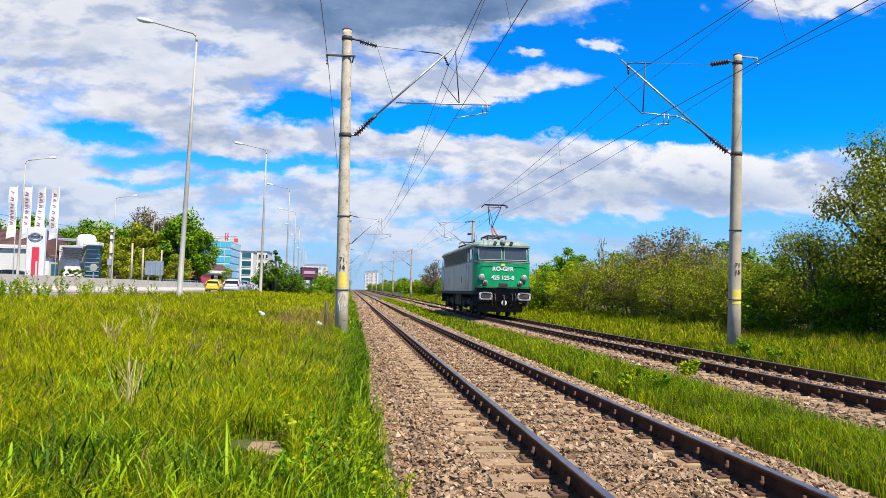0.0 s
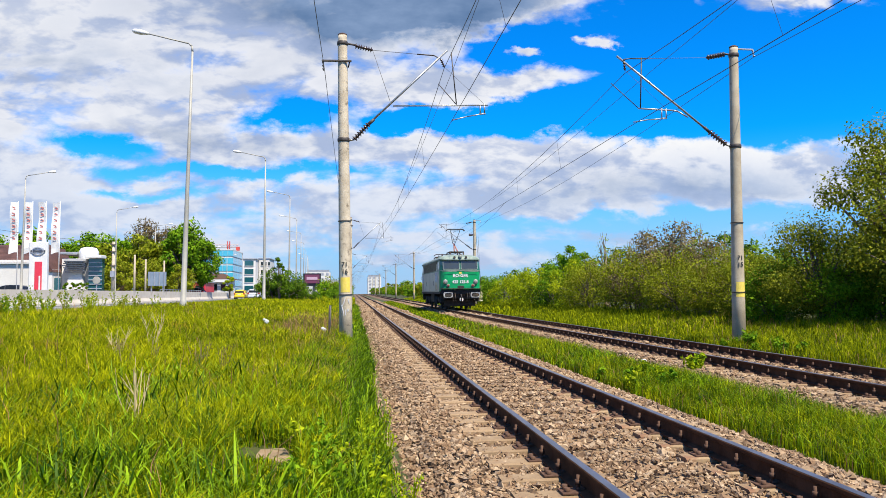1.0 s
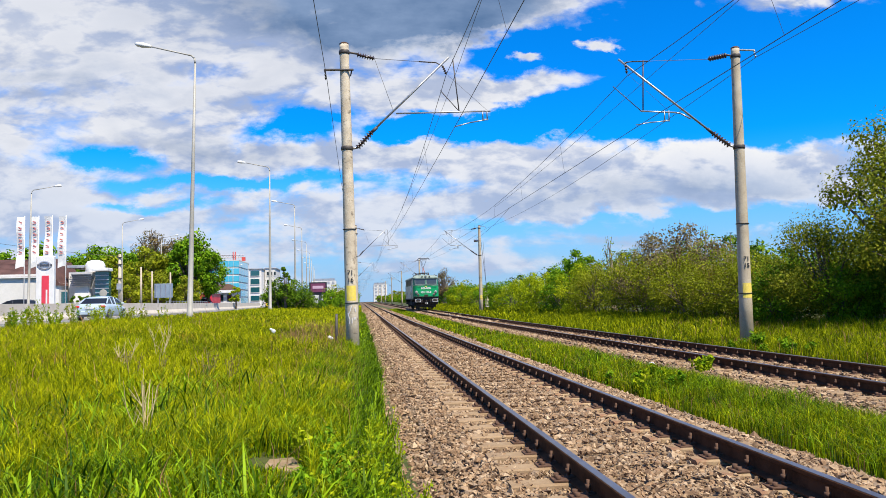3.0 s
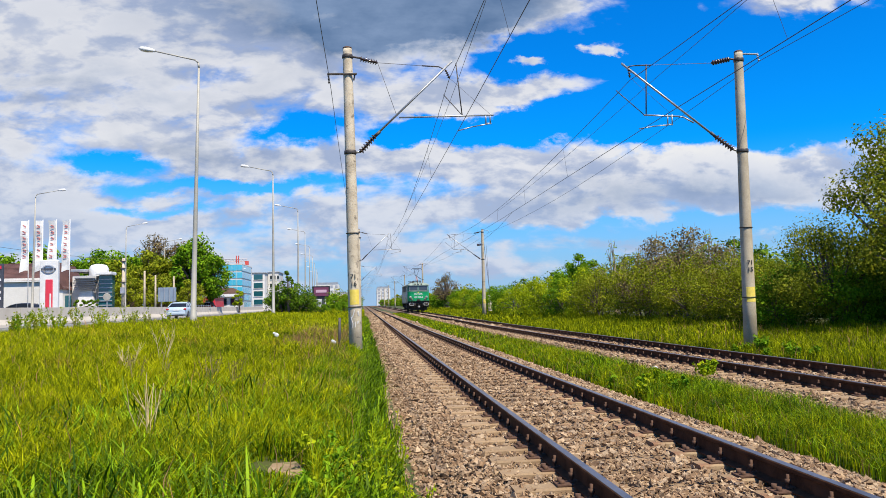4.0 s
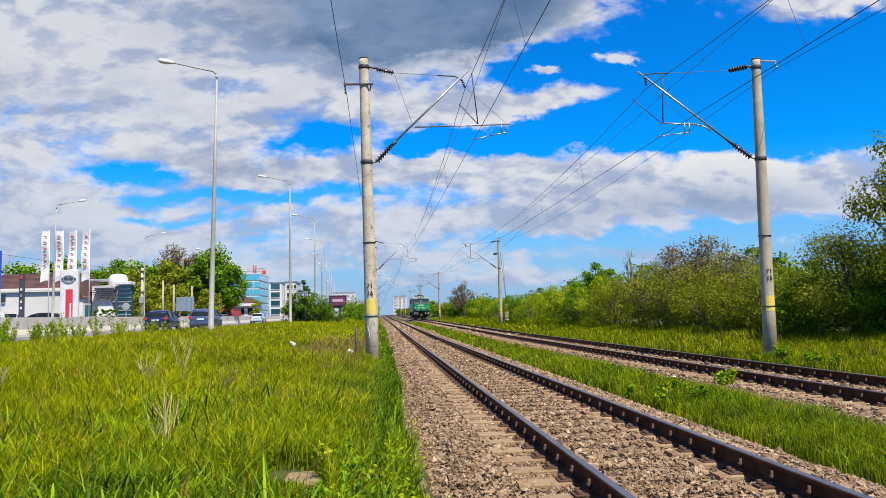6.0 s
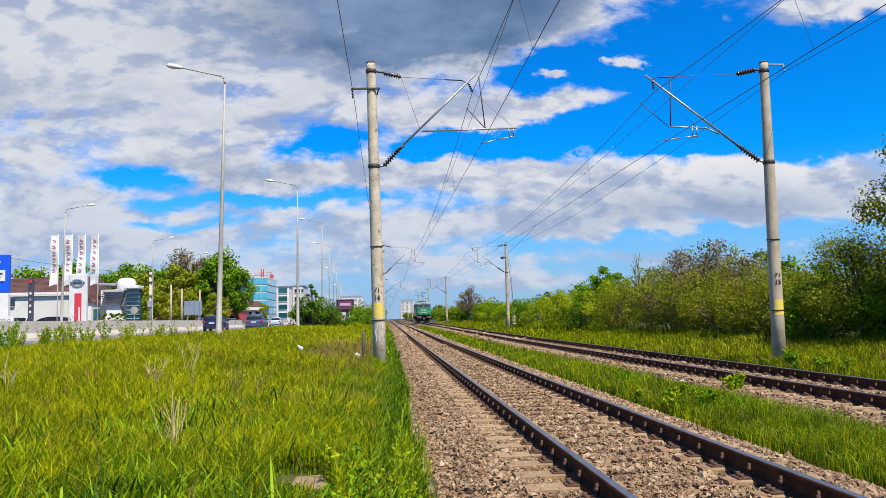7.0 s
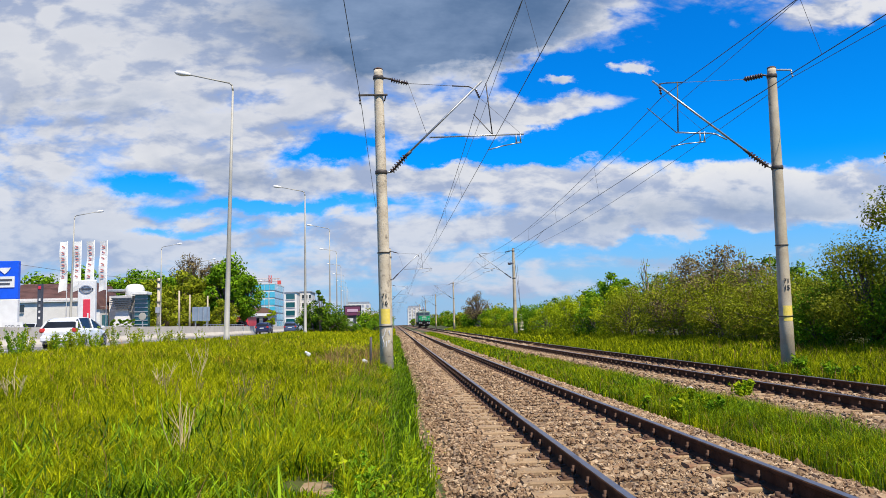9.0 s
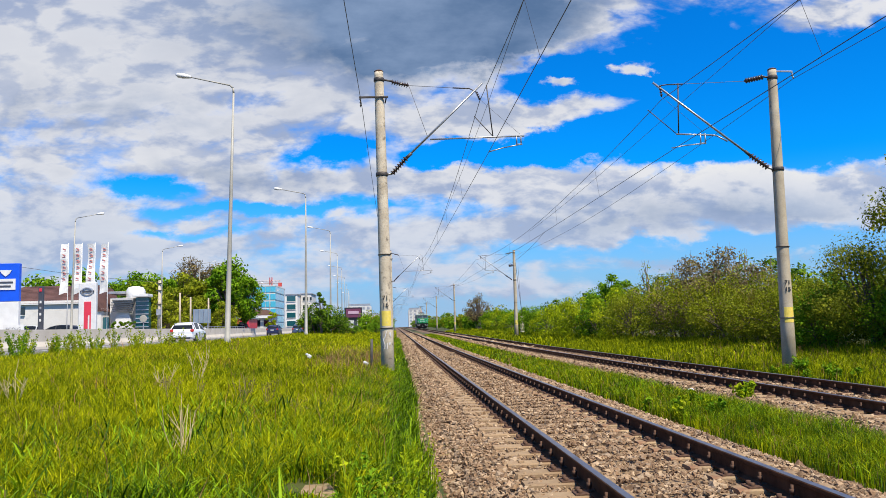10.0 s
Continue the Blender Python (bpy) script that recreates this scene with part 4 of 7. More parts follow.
            for k in range(28):
                a = 2 * math.pi * k / 28
                cx_, cz_ = math.cos(a), math.sin(a)
                q = lambda v, p: math.copysign(abs(v) ** p, v)
                o.append((0.335 * q(cx_, 0.5), 0.20 * q(cz_, 0.5)))
                i_.append((0.265 * q(cx_, 0.5), 0.14 * q(cz_, 0.5)))
            c = Vector(P(sx * 0.98, -0.372, 1.08))
            dy = 0.03
            rings = [[c + Vector((x, yy, z)) for x, z in loop] for loop, yy in ((o, -dy), (i_, -dy), (i_, dy), (o, dy))]
            add_loft(bm, rings + [rings[0]], caps=False)
            part("buffer_edging", bm, WHITE, bf, "white painted edging")
            # steps and guard
            boxpart("step", P(sx * 1.25, 0.55, 0.62), (0.34, 0.30, 0.04), LOCO_BLACK, loco)
            boxpart("step_hanger", P(sx * 1.25, 0.68, 0.92), (0.30, 0.03, 0.62), LOCO_BLACK, loco)
            boxpart("rail_guard", P(sx * 0.75, 0.75, 0.36), (0.12, 0.08, 0.46), LOCO_BLACK, loco)
        boxpart("buffer_beam", P(0, 0.24, 1.32), (2.86, 0.26, 0.36), LOCO_BLACK, loco, "dark buffer beam across the front", 0.02)
        boxpart("front_step", P(0, 0.06, 1.545), (2.92, 0.34, 0.05), LOCO_BLACK, loco, "narrow front walkway", 0.01)
        bm = bmesh.new()
        for sx in (-1, 1):
            add_tube(bm, P(sx * 1.32, 0.20, 2.76), P(sx * 0.25, 0.20, 2.76), 0.014, n=6)
        part("grab_rail", bm, LOCO_ROOF, loco)
        boxpart("snow_guard", P(0, 0.75, 0.50), (2.3, 0.10, 0.46), LOCO_BLACK, loco, "black guard plate", 0.02)
        boxpart("lower_beam", P(0, 0.40, 0.98), (2.5, 0.20, 0.40), LOCO_BLACK, loco, "dark lower beam", 0.02)
        boxpart("access_plate", P(0, 0.16, 1.66), (0.46, 0.10, 0.18), LOCO_BLACK, loco, "black bracket plate", 0.02)
        bm = bmesh.new()
        add_box(bm, P(0, -0.02, 1.06), (0.12, 0.34, 0.16), 0.03)
        add_chain(bm, [P(0, -0.18, 1.05), P(0, -0.30, 0.86), P(0, -0.22, 0.62)], [0.035, 0.04, 0.035], 8)
        part("coupling_hook", bm, LOCO_BLACK, loco, "screw coupling")
        bm = bmesh.new()
        add_tube(bm, P(0.0, -0.16, 0.76), P(0.0, -0.22, 0.76), 0.135, n=18)
        part("coupling_disc", bm, WHITE, loco, "round white disc on the coupling")
        bm = bmesh.new()
        add_tube(bm, P(0.0, -0.21, 0.76), P(0.0, -0.235, 0.76), 0.06, n=14)
        part("disc_centre", bm, RED, loco, "red disc centre")
        for x in (-0.62, -0.44, 0.44, 0.62):
            bm = bmesh.new()
            add_chain(bm, [P(x, 0.08, 1.25), P(x, -0.14, 1.05), P(x * 0.95, -0.12, 0.72), P(x * 0.85, 0.0, 0.58)], [0.028] * 4, 7)
            part("air_hose", bm, LOCO_BLACK, loco)
        bm = bmesh.new()
        m = Matrix.Translation(P(0, 0.55, 3.86)) @ Matrix.Rotation(radians(90 * (1 if not end else -1)), 4, "X")
        add_lathe(bm, [(0.11, 0), (0.135, 0.10), (0.135, 0.26), (0.11, 0.28)], 18, m)
        h = part("roof_headlight", bm, LOCO_ROOF, loco, "roof headlight")
        bm = bmesh.new()
        add_lathe(bm, [(0.095, 0.26), (0.085, 0.29), (0.03, 0.295)], 16, m)
        part("lens", bm, LENS, h, "pale glass lens")
        for sx in (-1, 1):
            bm = bmesh.new()
            m2 = Matrix.Translation(P(sx * 0.42, 0.5, 3.80)) @ Matrix.Rotation(radians(90 * (1 if not end else -1)), 4, "X")
            add_lathe(bm, [(0.03, -0.1), (0.045, 0.05), (0.09, 0.2)], 12, m2)
            part("horn", bm, LOCO_BLACK, loco, "dark horn")
    lettering("RO-GFR", 0.31, WHITE, loco, pose(0.0, 0.284, 2.47, 90), "lettering", "white painted lettering", 0.010)
    lettering("425 125-8", 0.29, WHITE, loco, pose(0.0, 0.284, 2.02, 90), "lettering", "white painted lettering", 0.009)
    boxpart("badge", (0.0, 0.29, 2.68), (0.18, 0.02, 0.12), YELLOW, loco, "small pale badge")
    # bogies
    sets = []
    for cy in (3.9, LOCO_L - 3.9):
        bm = bmesh.new()
        for sx in (-1, 1):
            add_box(bm, (sx * 1.08, cy, 0.72), (0.16, 4.3, 0.36), 0.04)
            for dy in (-1.35, 1.35):
                add_box(bm, (sx * 1.14, cy + dy, 0.58), (0.24, 0.42, 0.40), 0.05)
                add_tube(bm, (sx * 1.16, cy + dy - 0.45, 0.5), (sx * 1.16, cy + dy - 0.45, 0.95), 0.11, n=12)
                add_tube(bm, (sx * 1.16, cy + dy + 0.45, 0.5), (sx * 1.16, cy + dy + 0.45, 0.95), 0.11, n=12)
        add_box(bm, (0, cy, 0.78), (2.0, 0.7, 0.3), 0.04)
        part("bogie", bm, LOCO_BLACK, loco, "black bogie frame")
        for dy in (-1.35, 1.35):
            bm = bmesh.new()
            for sx in (-1, 1):
                m = Matrix.Translation((sx * 0.72, 0, 0)) @ Matrix.Rotation(radians(90 * sx), 4, "Y")
                add_lathe(bm, [(0.60, -0.03), (0.575, -0.02), (0.56, 0.10), (0.47, 0.10), (0.45, 0.05), (0.16, 0.06), (0.15, 0.14)], 24, m)
                for k in range(6):
                    a = k * math.pi / 3
                    add_box(bm, (sx * 0.80, 0.3 * math.cos(a), 0.3 * math.sin(a)), (0.05, 0.12, 0.12), 0.02)
            add_tube(bm, (-0.75, 0, 0), (0.75, 0, 0), 0.09, n=12)
            ws = part("wheelset", bm, LOCO_BLACK, loco, "dark spoked wheelset")
            sets.append((ws, cy + dy))
    boxpart("equipment_box", (0, LOCO_L / 2, 0.82), (2.5, 2.6, 0.7), LOCO_BLACK, loco, "black underfloor equipment box", 0.05)
    # roof gear and pantographs, the one at the front raised
    for k, (y, w) in enumerate(((5.5, 0.9), (7.7, 1.5), (9.8, 0.9))):
        boxpart("roof_box", (0, y, 4.09), (w, 1.1, 0.22), LOCO_ROOF, loco, "roof equipment box", 0.04)
    for x, y in ((-0.5, 2.2), (0.5, 2.2), (-0.5, 4.1), (0.5, 4.1), (0.0, 1.7), (-0.75, 5.2), (0.75, 5.2), (0.35, 6.4), (-0.5, 13.2), (0.5, 13.2), (-0.5, 11.3), (0.5, 11.3)):
        bm = bmesh.new()
        add_insulator(bm, (x, y, 3.98), (x, y, 4.28), 0.085, 4)
        part("roof_insulator", bm, FASTENER, loco, "reddish ribbed roof insulator")
    for base, up in ((3.1, True), (12.3, False)):
        pan = None
        bm = bmesh.new()
        for x in (-0.5, 0.5):
            add_tube(bm, (x, base - 0.95, 4.30), (x, base + 1.05, 4.30), 0.035, n=6)
        for y in (-0.9, 0.0, 1.0):
            add_tube(bm, (-0.5, base + y, 4.30), (0.5, base + y, 4.30), 0.035, n=6)
        pan = part("pantograph", bm, LOCO_BLACK, loco, "raised dark pantograph" if up else "lowered dark pantograph")
        knee, top = ((0.75, 5.02), (-0.1, 6.05)) if up else ((1.0, 4.42), (-0.8, 4.52))
        bm = bmesh.new()
        add_tube(bm, (-0.12, base - 0.45, 4.34), (0, base + knee[0], knee[1]), 0.05, 0.045, 8)
        add_tube(bm, (0.12, base - 0.45, 4.34), (0, base + knee[0], knee[1]), 0.05, 0.045, 8)
        part("lower_arm", bm, ARM_RED if up else LOCO_BLACK, pan, "reddish lower arm" if up else "")
        bm = bmesh.new()
        add_tube(bm, (-0.09, base + knee[0], knee[1]), (-0.36, base + top[0], top[1] - 0.12), 0.022, n=6)
        add_tube(bm, (0.09, base + knee[0], knee[1]), (0.36, base + top[0], top[1] - 0.12), 0.022, n=6)
        add_tube(bm, (0.09, base + knee[0], knee[1] + 0.05), (-0.30, base + top[0], top[1] - 0.25), 0.014, n=5)
        add_tube(bm, (-0.36, base + top[0], top[1] - 0.12), (0.36, base + top[0], top[1] - 0.12), 0.02, n=6)
        part("upper_arm", bm, LOCO_BLACK, pan)
        bm = bmesh.new()
        for dy in (-0.16, 0.16):
            add_chain(bm, [(-0.72, base + top[0] + dy, top[1] - 0.14), (-0.58, base + top[0] + dy, top[1]), (0.58, base + top[0] + dy, top[1]), (0.72, base + top[0] + dy, top[1] - 0.14)], [0.028] * 4, 6)
        for x in (-0.36, 0.36):
            add_tube(bm, (x, base + top[0] - 0.16, top[1] - 0.02), (x, base + top[0] + 0.16, top[1] - 0.02), 0.018, n=5)
            add_tube(bm, (x, base + top[0], top[1] - 0.12), (x, base + top[0], top[1]), 0.018, n=5)
        part("collector_head", bm, LOCO_BLACK, pan)
    bm = bmesh.new()
    add_chain(bm, [(0.5, 4.1, 4.3), (0.6, 5.2, 4.42), (0.35, 6.4, 4.32), (0.3, 8.5, 4.36), (0.5, 11.3, 4.3)], [0.02] * 5, 6)
    part("roof_busbar", bm, LOCO_BLACK, loco)
    return loco, sets


LOCO, WHEELSETS = build_loco()
LOCO.scale = (1.035, 1.035, 1.035)

# ---------------------------------------------------------------- road
def road_dx(y):
    """The road bends away from the railway beyond the second lamps."""
    return -0.045 * max(0.0, y - 85.0)


ROAD_Y = (-50, 85, 120, 200, 320, 650)


def road_strip(x0, x1, z0, z1):
    bm = bmesh.new()
    add_loft(bm, [[(x0 + road_dx(y), y, z0), (x1 + road_dx(y), y, z0), (x1 + road_dx(y), y, z1), (x0 + road_dx(y), y, z1)] for y in ROAD_Y])
    return bm


ASPHALT = surface("asphalt", (0.10, 0.10, 0.10), (0.16, 0.157, 0.15), 0.8, 0.9, bump=0.3, fine=60)
BARRIER = surface("barrier_concrete", (0.42, 0.37, 0.302), (0.521, 0.47, 0.395), 0.5, 0.9, bump=0.2, fine=16, spots=(0.336, 0.286, 0.235), spot_scale=0.7, spot_lo=0.58)
tagged(part("road", road_strip(-30.4, -12.4, 0.45, 0.57), ASPHALT), "grey asphalt dual carriageway behind the meadow", "road", kind="structure")
tagged(part("pavement", road_strip(-35.6, -30.4, 0.50, 0.66), BARRIER), "pale concrete pavement along the showrooms", "pavement", kind="structure")
for lx in (-14.0, -17.1, -20.2, -27.3):
    bm = bmesh.new()
    for k in range(60):
        add_box(bm, (lx + road_dx(12 + k * 6), 12 + k * 6, 0.575), (0.14, 3.0, 0.006))
    tagged(part("lane_marking", bm, WHITE), "dashed white lane marking on asphalt", "road marking", kind="stuff")
barrier = thing("median_barrier", "long beige concrete median barrier along the road", "barrier")
bm = bmesh.new()
add_loft(bm, [[(-0.30, y, 0), (0.30, y, 0), (0.28, y, 0.14), (0.13, y, 0.42), (0.09, y, 1.10), (-0.09, y, 1.10), (-0.13, y, 0.42), (-0.28, y, 0.14)] for y in (0.0, 5.97)])
seg = finish("barrier_segment", bm, BARRIER)
for k in range(52):
    part("barrier_segment", seg, None, barrier, "", pose(-22.6 + road_dx(-12 + k * 6), -12 + k * 6, 0.57 + 0.008 * ((k * 7) % 3), 0, 0, 2.6 if k > 16 else 0))


# ---------------------------------------------------------------- street lamps
def build_lamp(side, height, label):
    lamp = thing("street_lamp", label, "street lamp", None, "street lamps")
    bm = bmesh.new()
    add_lathe(bm, [(0.14, 0), (0.14, 0.6), (0.122, 0.62), (0.102, 3.5), (0.076, 7.0), (0.044, height - 0.35)], 14)
    part("post", bm, LAMP_GREY, lamp, "tall tapered grey steel post")
    bm = bmesh.new()
    s = side
    add_chain(bm, [(0, 0, height - 0.36), (s * 0.03, 0, height - 0.12), (s * 0.16, 0, height), (s * 1.9, 0, height + 0.34)], [0.046, 0.040, 0.034, 0.028], 8)
    part("arm", bm, LAMP_GREY, lamp, "bent lamp arm")
    bm = bmesh.new()
    m = Matrix.Translation((s * 1.85, 0, height + 0.34)) @ Matrix.Rotation(radians(-9 * s), 4, "Y") @ Matrix.Diagonal((s, 1, 1, 1))
    secs = []
    for x, w, zt, zb in ((0, 0.04, 0.04, -0.04), (0.12, 0.09, 0.07, -0.06), (0.38, 0.14, 0.10, -0.10), (0.62, 0.13, 0.07, -0.09), (0.70, 0.06, 0.02, -0.04)):
        secs.append([m @ Vector(p) for p in ((x, -w, zb * 0.6), (x, -w * 0.7, zb), (x, w * 0.7, zb), (x, w, zb * 0.6), (x, w * 0.9, zt * 0.5), (x, w * 0.5, zt), (x, -w * 0.5, zt), (x, -w * 0.9, zt * 0.5))])
    add_loft(bm, secs, smooth=True)
    part("lamp_head", bm, WHITE, lamp, "white oval lamp head")
    return lamp


near_lamp = build_lamp(-1, 11.7, "tall grey street lamp at the edge of the meadow")
near_lamp.matrix_basis = pose(-9.68, 34.0, 0.45, 0, 1.35, 0)
for y in (62.0, 86.0, 112.5, 139.5, 166.0, 192.0, 219.0, 246.0):
    copy_thing(near_lamp, pose(-9.5 + road_dx(y), y, 0.45, 0, 0.3, 0))
far_lamp = build_lamp(1, 11.0, "grey street lamp on the far side of the road")
far_lamp.matrix_basis = pose(-31.2, 71.0, 0.8, 0, 1.0, 0)
for y in (99.0, 122.0, 150.0, 180.0, 215.0):
    copy_thing(far_lamp, pose(-31.0 + road_dx(y), y, 0.8, 0, 0.5, 0))


# ---------------------------------------------------------------- cars
def car_paint(name, c):
    m, N, b = material(name, 0.3, 0.25, 0.5)
    tc = N.n("ShaderNodeTexCoord").outputs["Object"]
    n = N.noise(tc, 3.0, 3)
    N.put(b.inputs["Base Color"], N.mix(n, rgba(tuple(v * 0.85 for v in c)), rgba(c)))
    b.inputs["Coat Weight"].default_value = 0.5
    return m


TYRE = surface("tyre_rubber", (0.018, 0.018, 0.018), (0.035, 0.035, 0.035), 8, 0.9)
RIM = plain("alloy_rim", (0.45, 0.45, 0.46), 0.3, 0.9)
PLASTIC = plain("black_plastic", (0.03, 0.03, 0.032), 0.6)


def build_car(name, label, paint, kind, length=4.3, width=1.76, height=1.47):
    """Front towards +y, origin on the road under the middle."""
    car = thing(name, label, "car")
    hw, hl = width / 2, length / 2
    belt = 0.93
    # lower body: cross-sections from rear to front
    if kind == "sedan":
        top = [(-hl, 0.72), (-hl + 0.10, 0.98), (-hl + 0.75, 1.02), (0.55, 0.97), (1.0, 0.93), (hl - 0.5, 0.80), (hl - 0.1, 0.68), (hl, 0.55)]
        cabin = [(-1.72, belt + 0.07), (-1.05, height - 0.11), (-0.75, height - 0.03), (-0.25, height), (0.20, height - 0.02), (0.55, height - 0.12), (1.35, belt + 0.02)]
    else:
        top = [(-hl, 0.78), (-hl + 0.08, 0.98), (-hl + 0.5, 1.0), (0.5, 0.98), (1.0, 0.94), (hl - 0.5, 0.82), (hl - 0.1, 0.68), (hl, 0.55)]
        cabin = [(-hl + 0.12, belt + 0.02), (-hl + 0.42, height - 0.20), (-hl + 0.62, height - 0.09), (-hl + 0.95, height - 0.02), (-0.45, height), (0.10, height - 0.03), (0.50, height - 0.14), (1.30, belt + 0.01)]
    secs = []
    for y, zt in top:
        e = min(1.0, 0.80 + 0.9 * min(hl - abs(y), 0.22))
        w = hw * e
        zb = 0.22 if abs(y) < hl - 0.05 else 0.30
        secs.append([(-w * 0.94, y, zb), (w * 0.94, y, zb), (w, y, zb + 0.16), (w, y, zt - 0.22), (w * 0.95, y, zt - 0.05), (w * 0.80, y, zt), (-w * 0.80, y, zt), (-w * 0.95, y, zt - 0.05), (-w, y, zt - 0.22), (-w, y, zb + 0.16)])
    bm = bmesh.new()
    add_loft(bm, secs, smooth=True)
    body = part("body", bm, paint, car)
    # glass house
    bm = bmesh.new()
    secs = []
    for y, z in cabin:
        f = (z - belt) / (height - belt)
        w = hw * (0.93 - 0.22 * f)
        wb = hw * 0.93
        secs.append([(-wb, y, belt - 0.05), (wb, y, belt - 0.05), (w, y, z - 0.02 * f), (w * 0.9, y, z), (-w * 0.9, y, z), (-w, y, z - 0.02 * f)])
    add_loft(bm, secs)
    part("glasshouse", bm, CAR_GLASS, car, "dark tinted window glass")
    bm = bmesh.new()
    secs = []
    for y, z in cabin[1:-1]:
        f = (z - belt) / (height - belt)
        w = hw * (0.93 - 0.22 * f)
        secs.append([(-w - 0.008, y, z - 0.07), (-w * 0.9, y, z + 0.012), (0, y, z + 0.03), (w * 0.9, y, z + 0.012), (w + 0.008, y, z - 0.07), (w * 0.9, y, z - 0.02), (-w * 0.9, y, z - 0.02)])
    add_loft(bm, secs, smooth=True)
    part("roof", bm, paint, car)
    for sx in (-1, 1):
        def edge(y, z, sx=sx):
            f = (z - belt) / (height - belt)
            return (sx * (hw * (0.93 - 0.22 * f) + 0.004), y, z)
        y0, y1 = cabin[0], cabin[1]
        for a, b2 in ((edge(*cabin[0]), edge(*cabin[1])), (edge(cabin[1][0] + 0.32, belt), edge(cabin[1][0] + 0.26, height - 0.06)),
                      (edge(-0.05, belt), edge(-0.02, height - 0.05)), (edge(*cabin[-1]), edge(*cabin[-2]))):
            bm = bmesh.new()
            add_tube(bm, a, b2, 0.045, n=5)
            part("pillar", bm, paint, car)
        bm = bmesh.new()
        add_box(bm, (sx * (hw + 0.10), 0.85, 1.0), (0.18, 0.10, 0.13), 0.03)
        part("wing_mirror", bm, paint, car)
        bm = bmesh.new()
        add_box(bm, (sx * (hw * 0.83), -hl + 0.09, 0.82 if kind == "sedan" else 0.86), (0.26, 0.20, 0.15 if kind == "sedan" else 0.22), 0.05)
        part("tail_light", bm, RED_LENS, car, "red tail light")
        bm = bmesh.new()
        add_box(bm, (sx * (hw * 0.72), hl - 0.16, 0.66), (0.34, 0.20, 0.14), 0.04)
        part("headlight", bm, LENS, car, "clear headlight")
        bm = bmesh.new()
        for yy in (-0.35, 0.55):
            add_box(bm, (sx * (hw + 0.004), yy, 0.83), (0.02, 0.20, 0.03), 0.006)
        part("door_handle", bm, paint, car)
        for wy in (-hl + 0.82, hl - 0.85):
            m = Matrix.Translation((sx * (hw - 0.085), wy, 0.315)) @ Matrix.Rotation(radians(90 * sx), 4, "Y")
            bm = bmesh.new()
            add_lathe(bm, [(0.26, -0.10), (0.31, -0.09), (0.318, 0.0), (0.31, 0.10), (0.21, 0.112)], 22, m)
            wheel = part("wheel", bm, TYRE, car, "black tyre")
            bm = bmesh.new()
            add_lathe(bm, [(0.20, 0.09), (0.205, 0.116), (0.17, 0.118), (0.06, 0.10), (0.05, 0.125)], 16, m)
            part("rim", bm, RIM, wheel, "grey alloy rim")
            bm = bmesh.new()
            add_lathe(bm, [(0.37, 0.06), (0.37, 0.090)], 22, m)
            part("wheel_arch", bm, PLASTIC, wheel)
    bm = bmesh.new()
    add_box(bm, (0, -hl - 0.01, 0.46), (width * 0.90, 0.12, 0.26), 0.05)
    part("rear_bumper", bm, paint, car)
    boxpart("number_plate", (0, -hl - 0.03 if kind == "sedan" else -hl - 0.005, 0.76), (0.50, 0.03, 0.11), WHITE, car, "plain white plate")
    boxpart("exhaust_valance", (0, -hl - 0.015, 0.30), (width * 0.7, 0.10, 0.10), PLASTIC, car)
    return car


silver_car = build_car("car", "silver-blue saloon car driving on the road", car_paint("silver_blue_paint", (0.46, 0.55, 0.62)), "sedan", 4.5, 1.76, 1.44)
dark_car = build_car("car", "dark blue hatchback driving on the road", car_paint("navy_paint", (0.012, 0.018, 0.06)), "hatch", 4.0, 1.72, 1.46)
grey_car = build_car("car", "grey-blue estate car driving on the road", car_paint("slate_paint", (0.05, 0.08, 0.15)), "hatch", 3.95, 1.72, 1.50)
white_car = build_car("car", "white hatchback driving on the road", car_paint("white_car_paint", (0.82, 0.82, 0.82)), "hatch", 4.3, 1.80, 1.48)
yellow_car = build_car("car", "small bright yellow hatchback driving on the road", car_paint("yellow_car_paint", (0.80, 0.58, 0.02)), "hatch", 3.7, 1.68, 1.48)
van_car = build_car("car", "pale grey estate car driving on the road", car_paint("pale_car_paint", (0.55, 0.57, 0.58)), "hatch", 4.5, 1.78, 1.52)
far_car = build_car("car", "grey saloon car far along the road", car_paint("mid_grey_paint", (0.25, 0.27, 0.29)), "sedan", 4.4, 1.76, 1.45)
parked = build_car("car", "white car parked before the showroom", car_paint("parked_white_paint", (0.75, 0.75, 0.74)), "hatch", 4.2, 1.75, 1.5)
parked.matrix_basis = pose(-41.3, 84.0, 0.9, 0, 0, 100)
dark_parked = build_car("car", "dark car parked before the showroom", car_paint("parked_dark_paint", (0.03, 0.03, 0.035)), "hatch", 4.2, 1.75, 1.5)
dark_parked.matrix_basis = pose(-37.6, 84.0, 0.9, 0, 0, 80)
red_parked = build_car("car", "dark red car parked beside the red shop", car_paint("parked_red_paint", (0.25, 0.03, 0.03)), "hatch", 4.2, 1.75, 1.5)
red_parked.matrix_basis = pose(-26.5, 118.0, 0.85, 0, 0, 85)
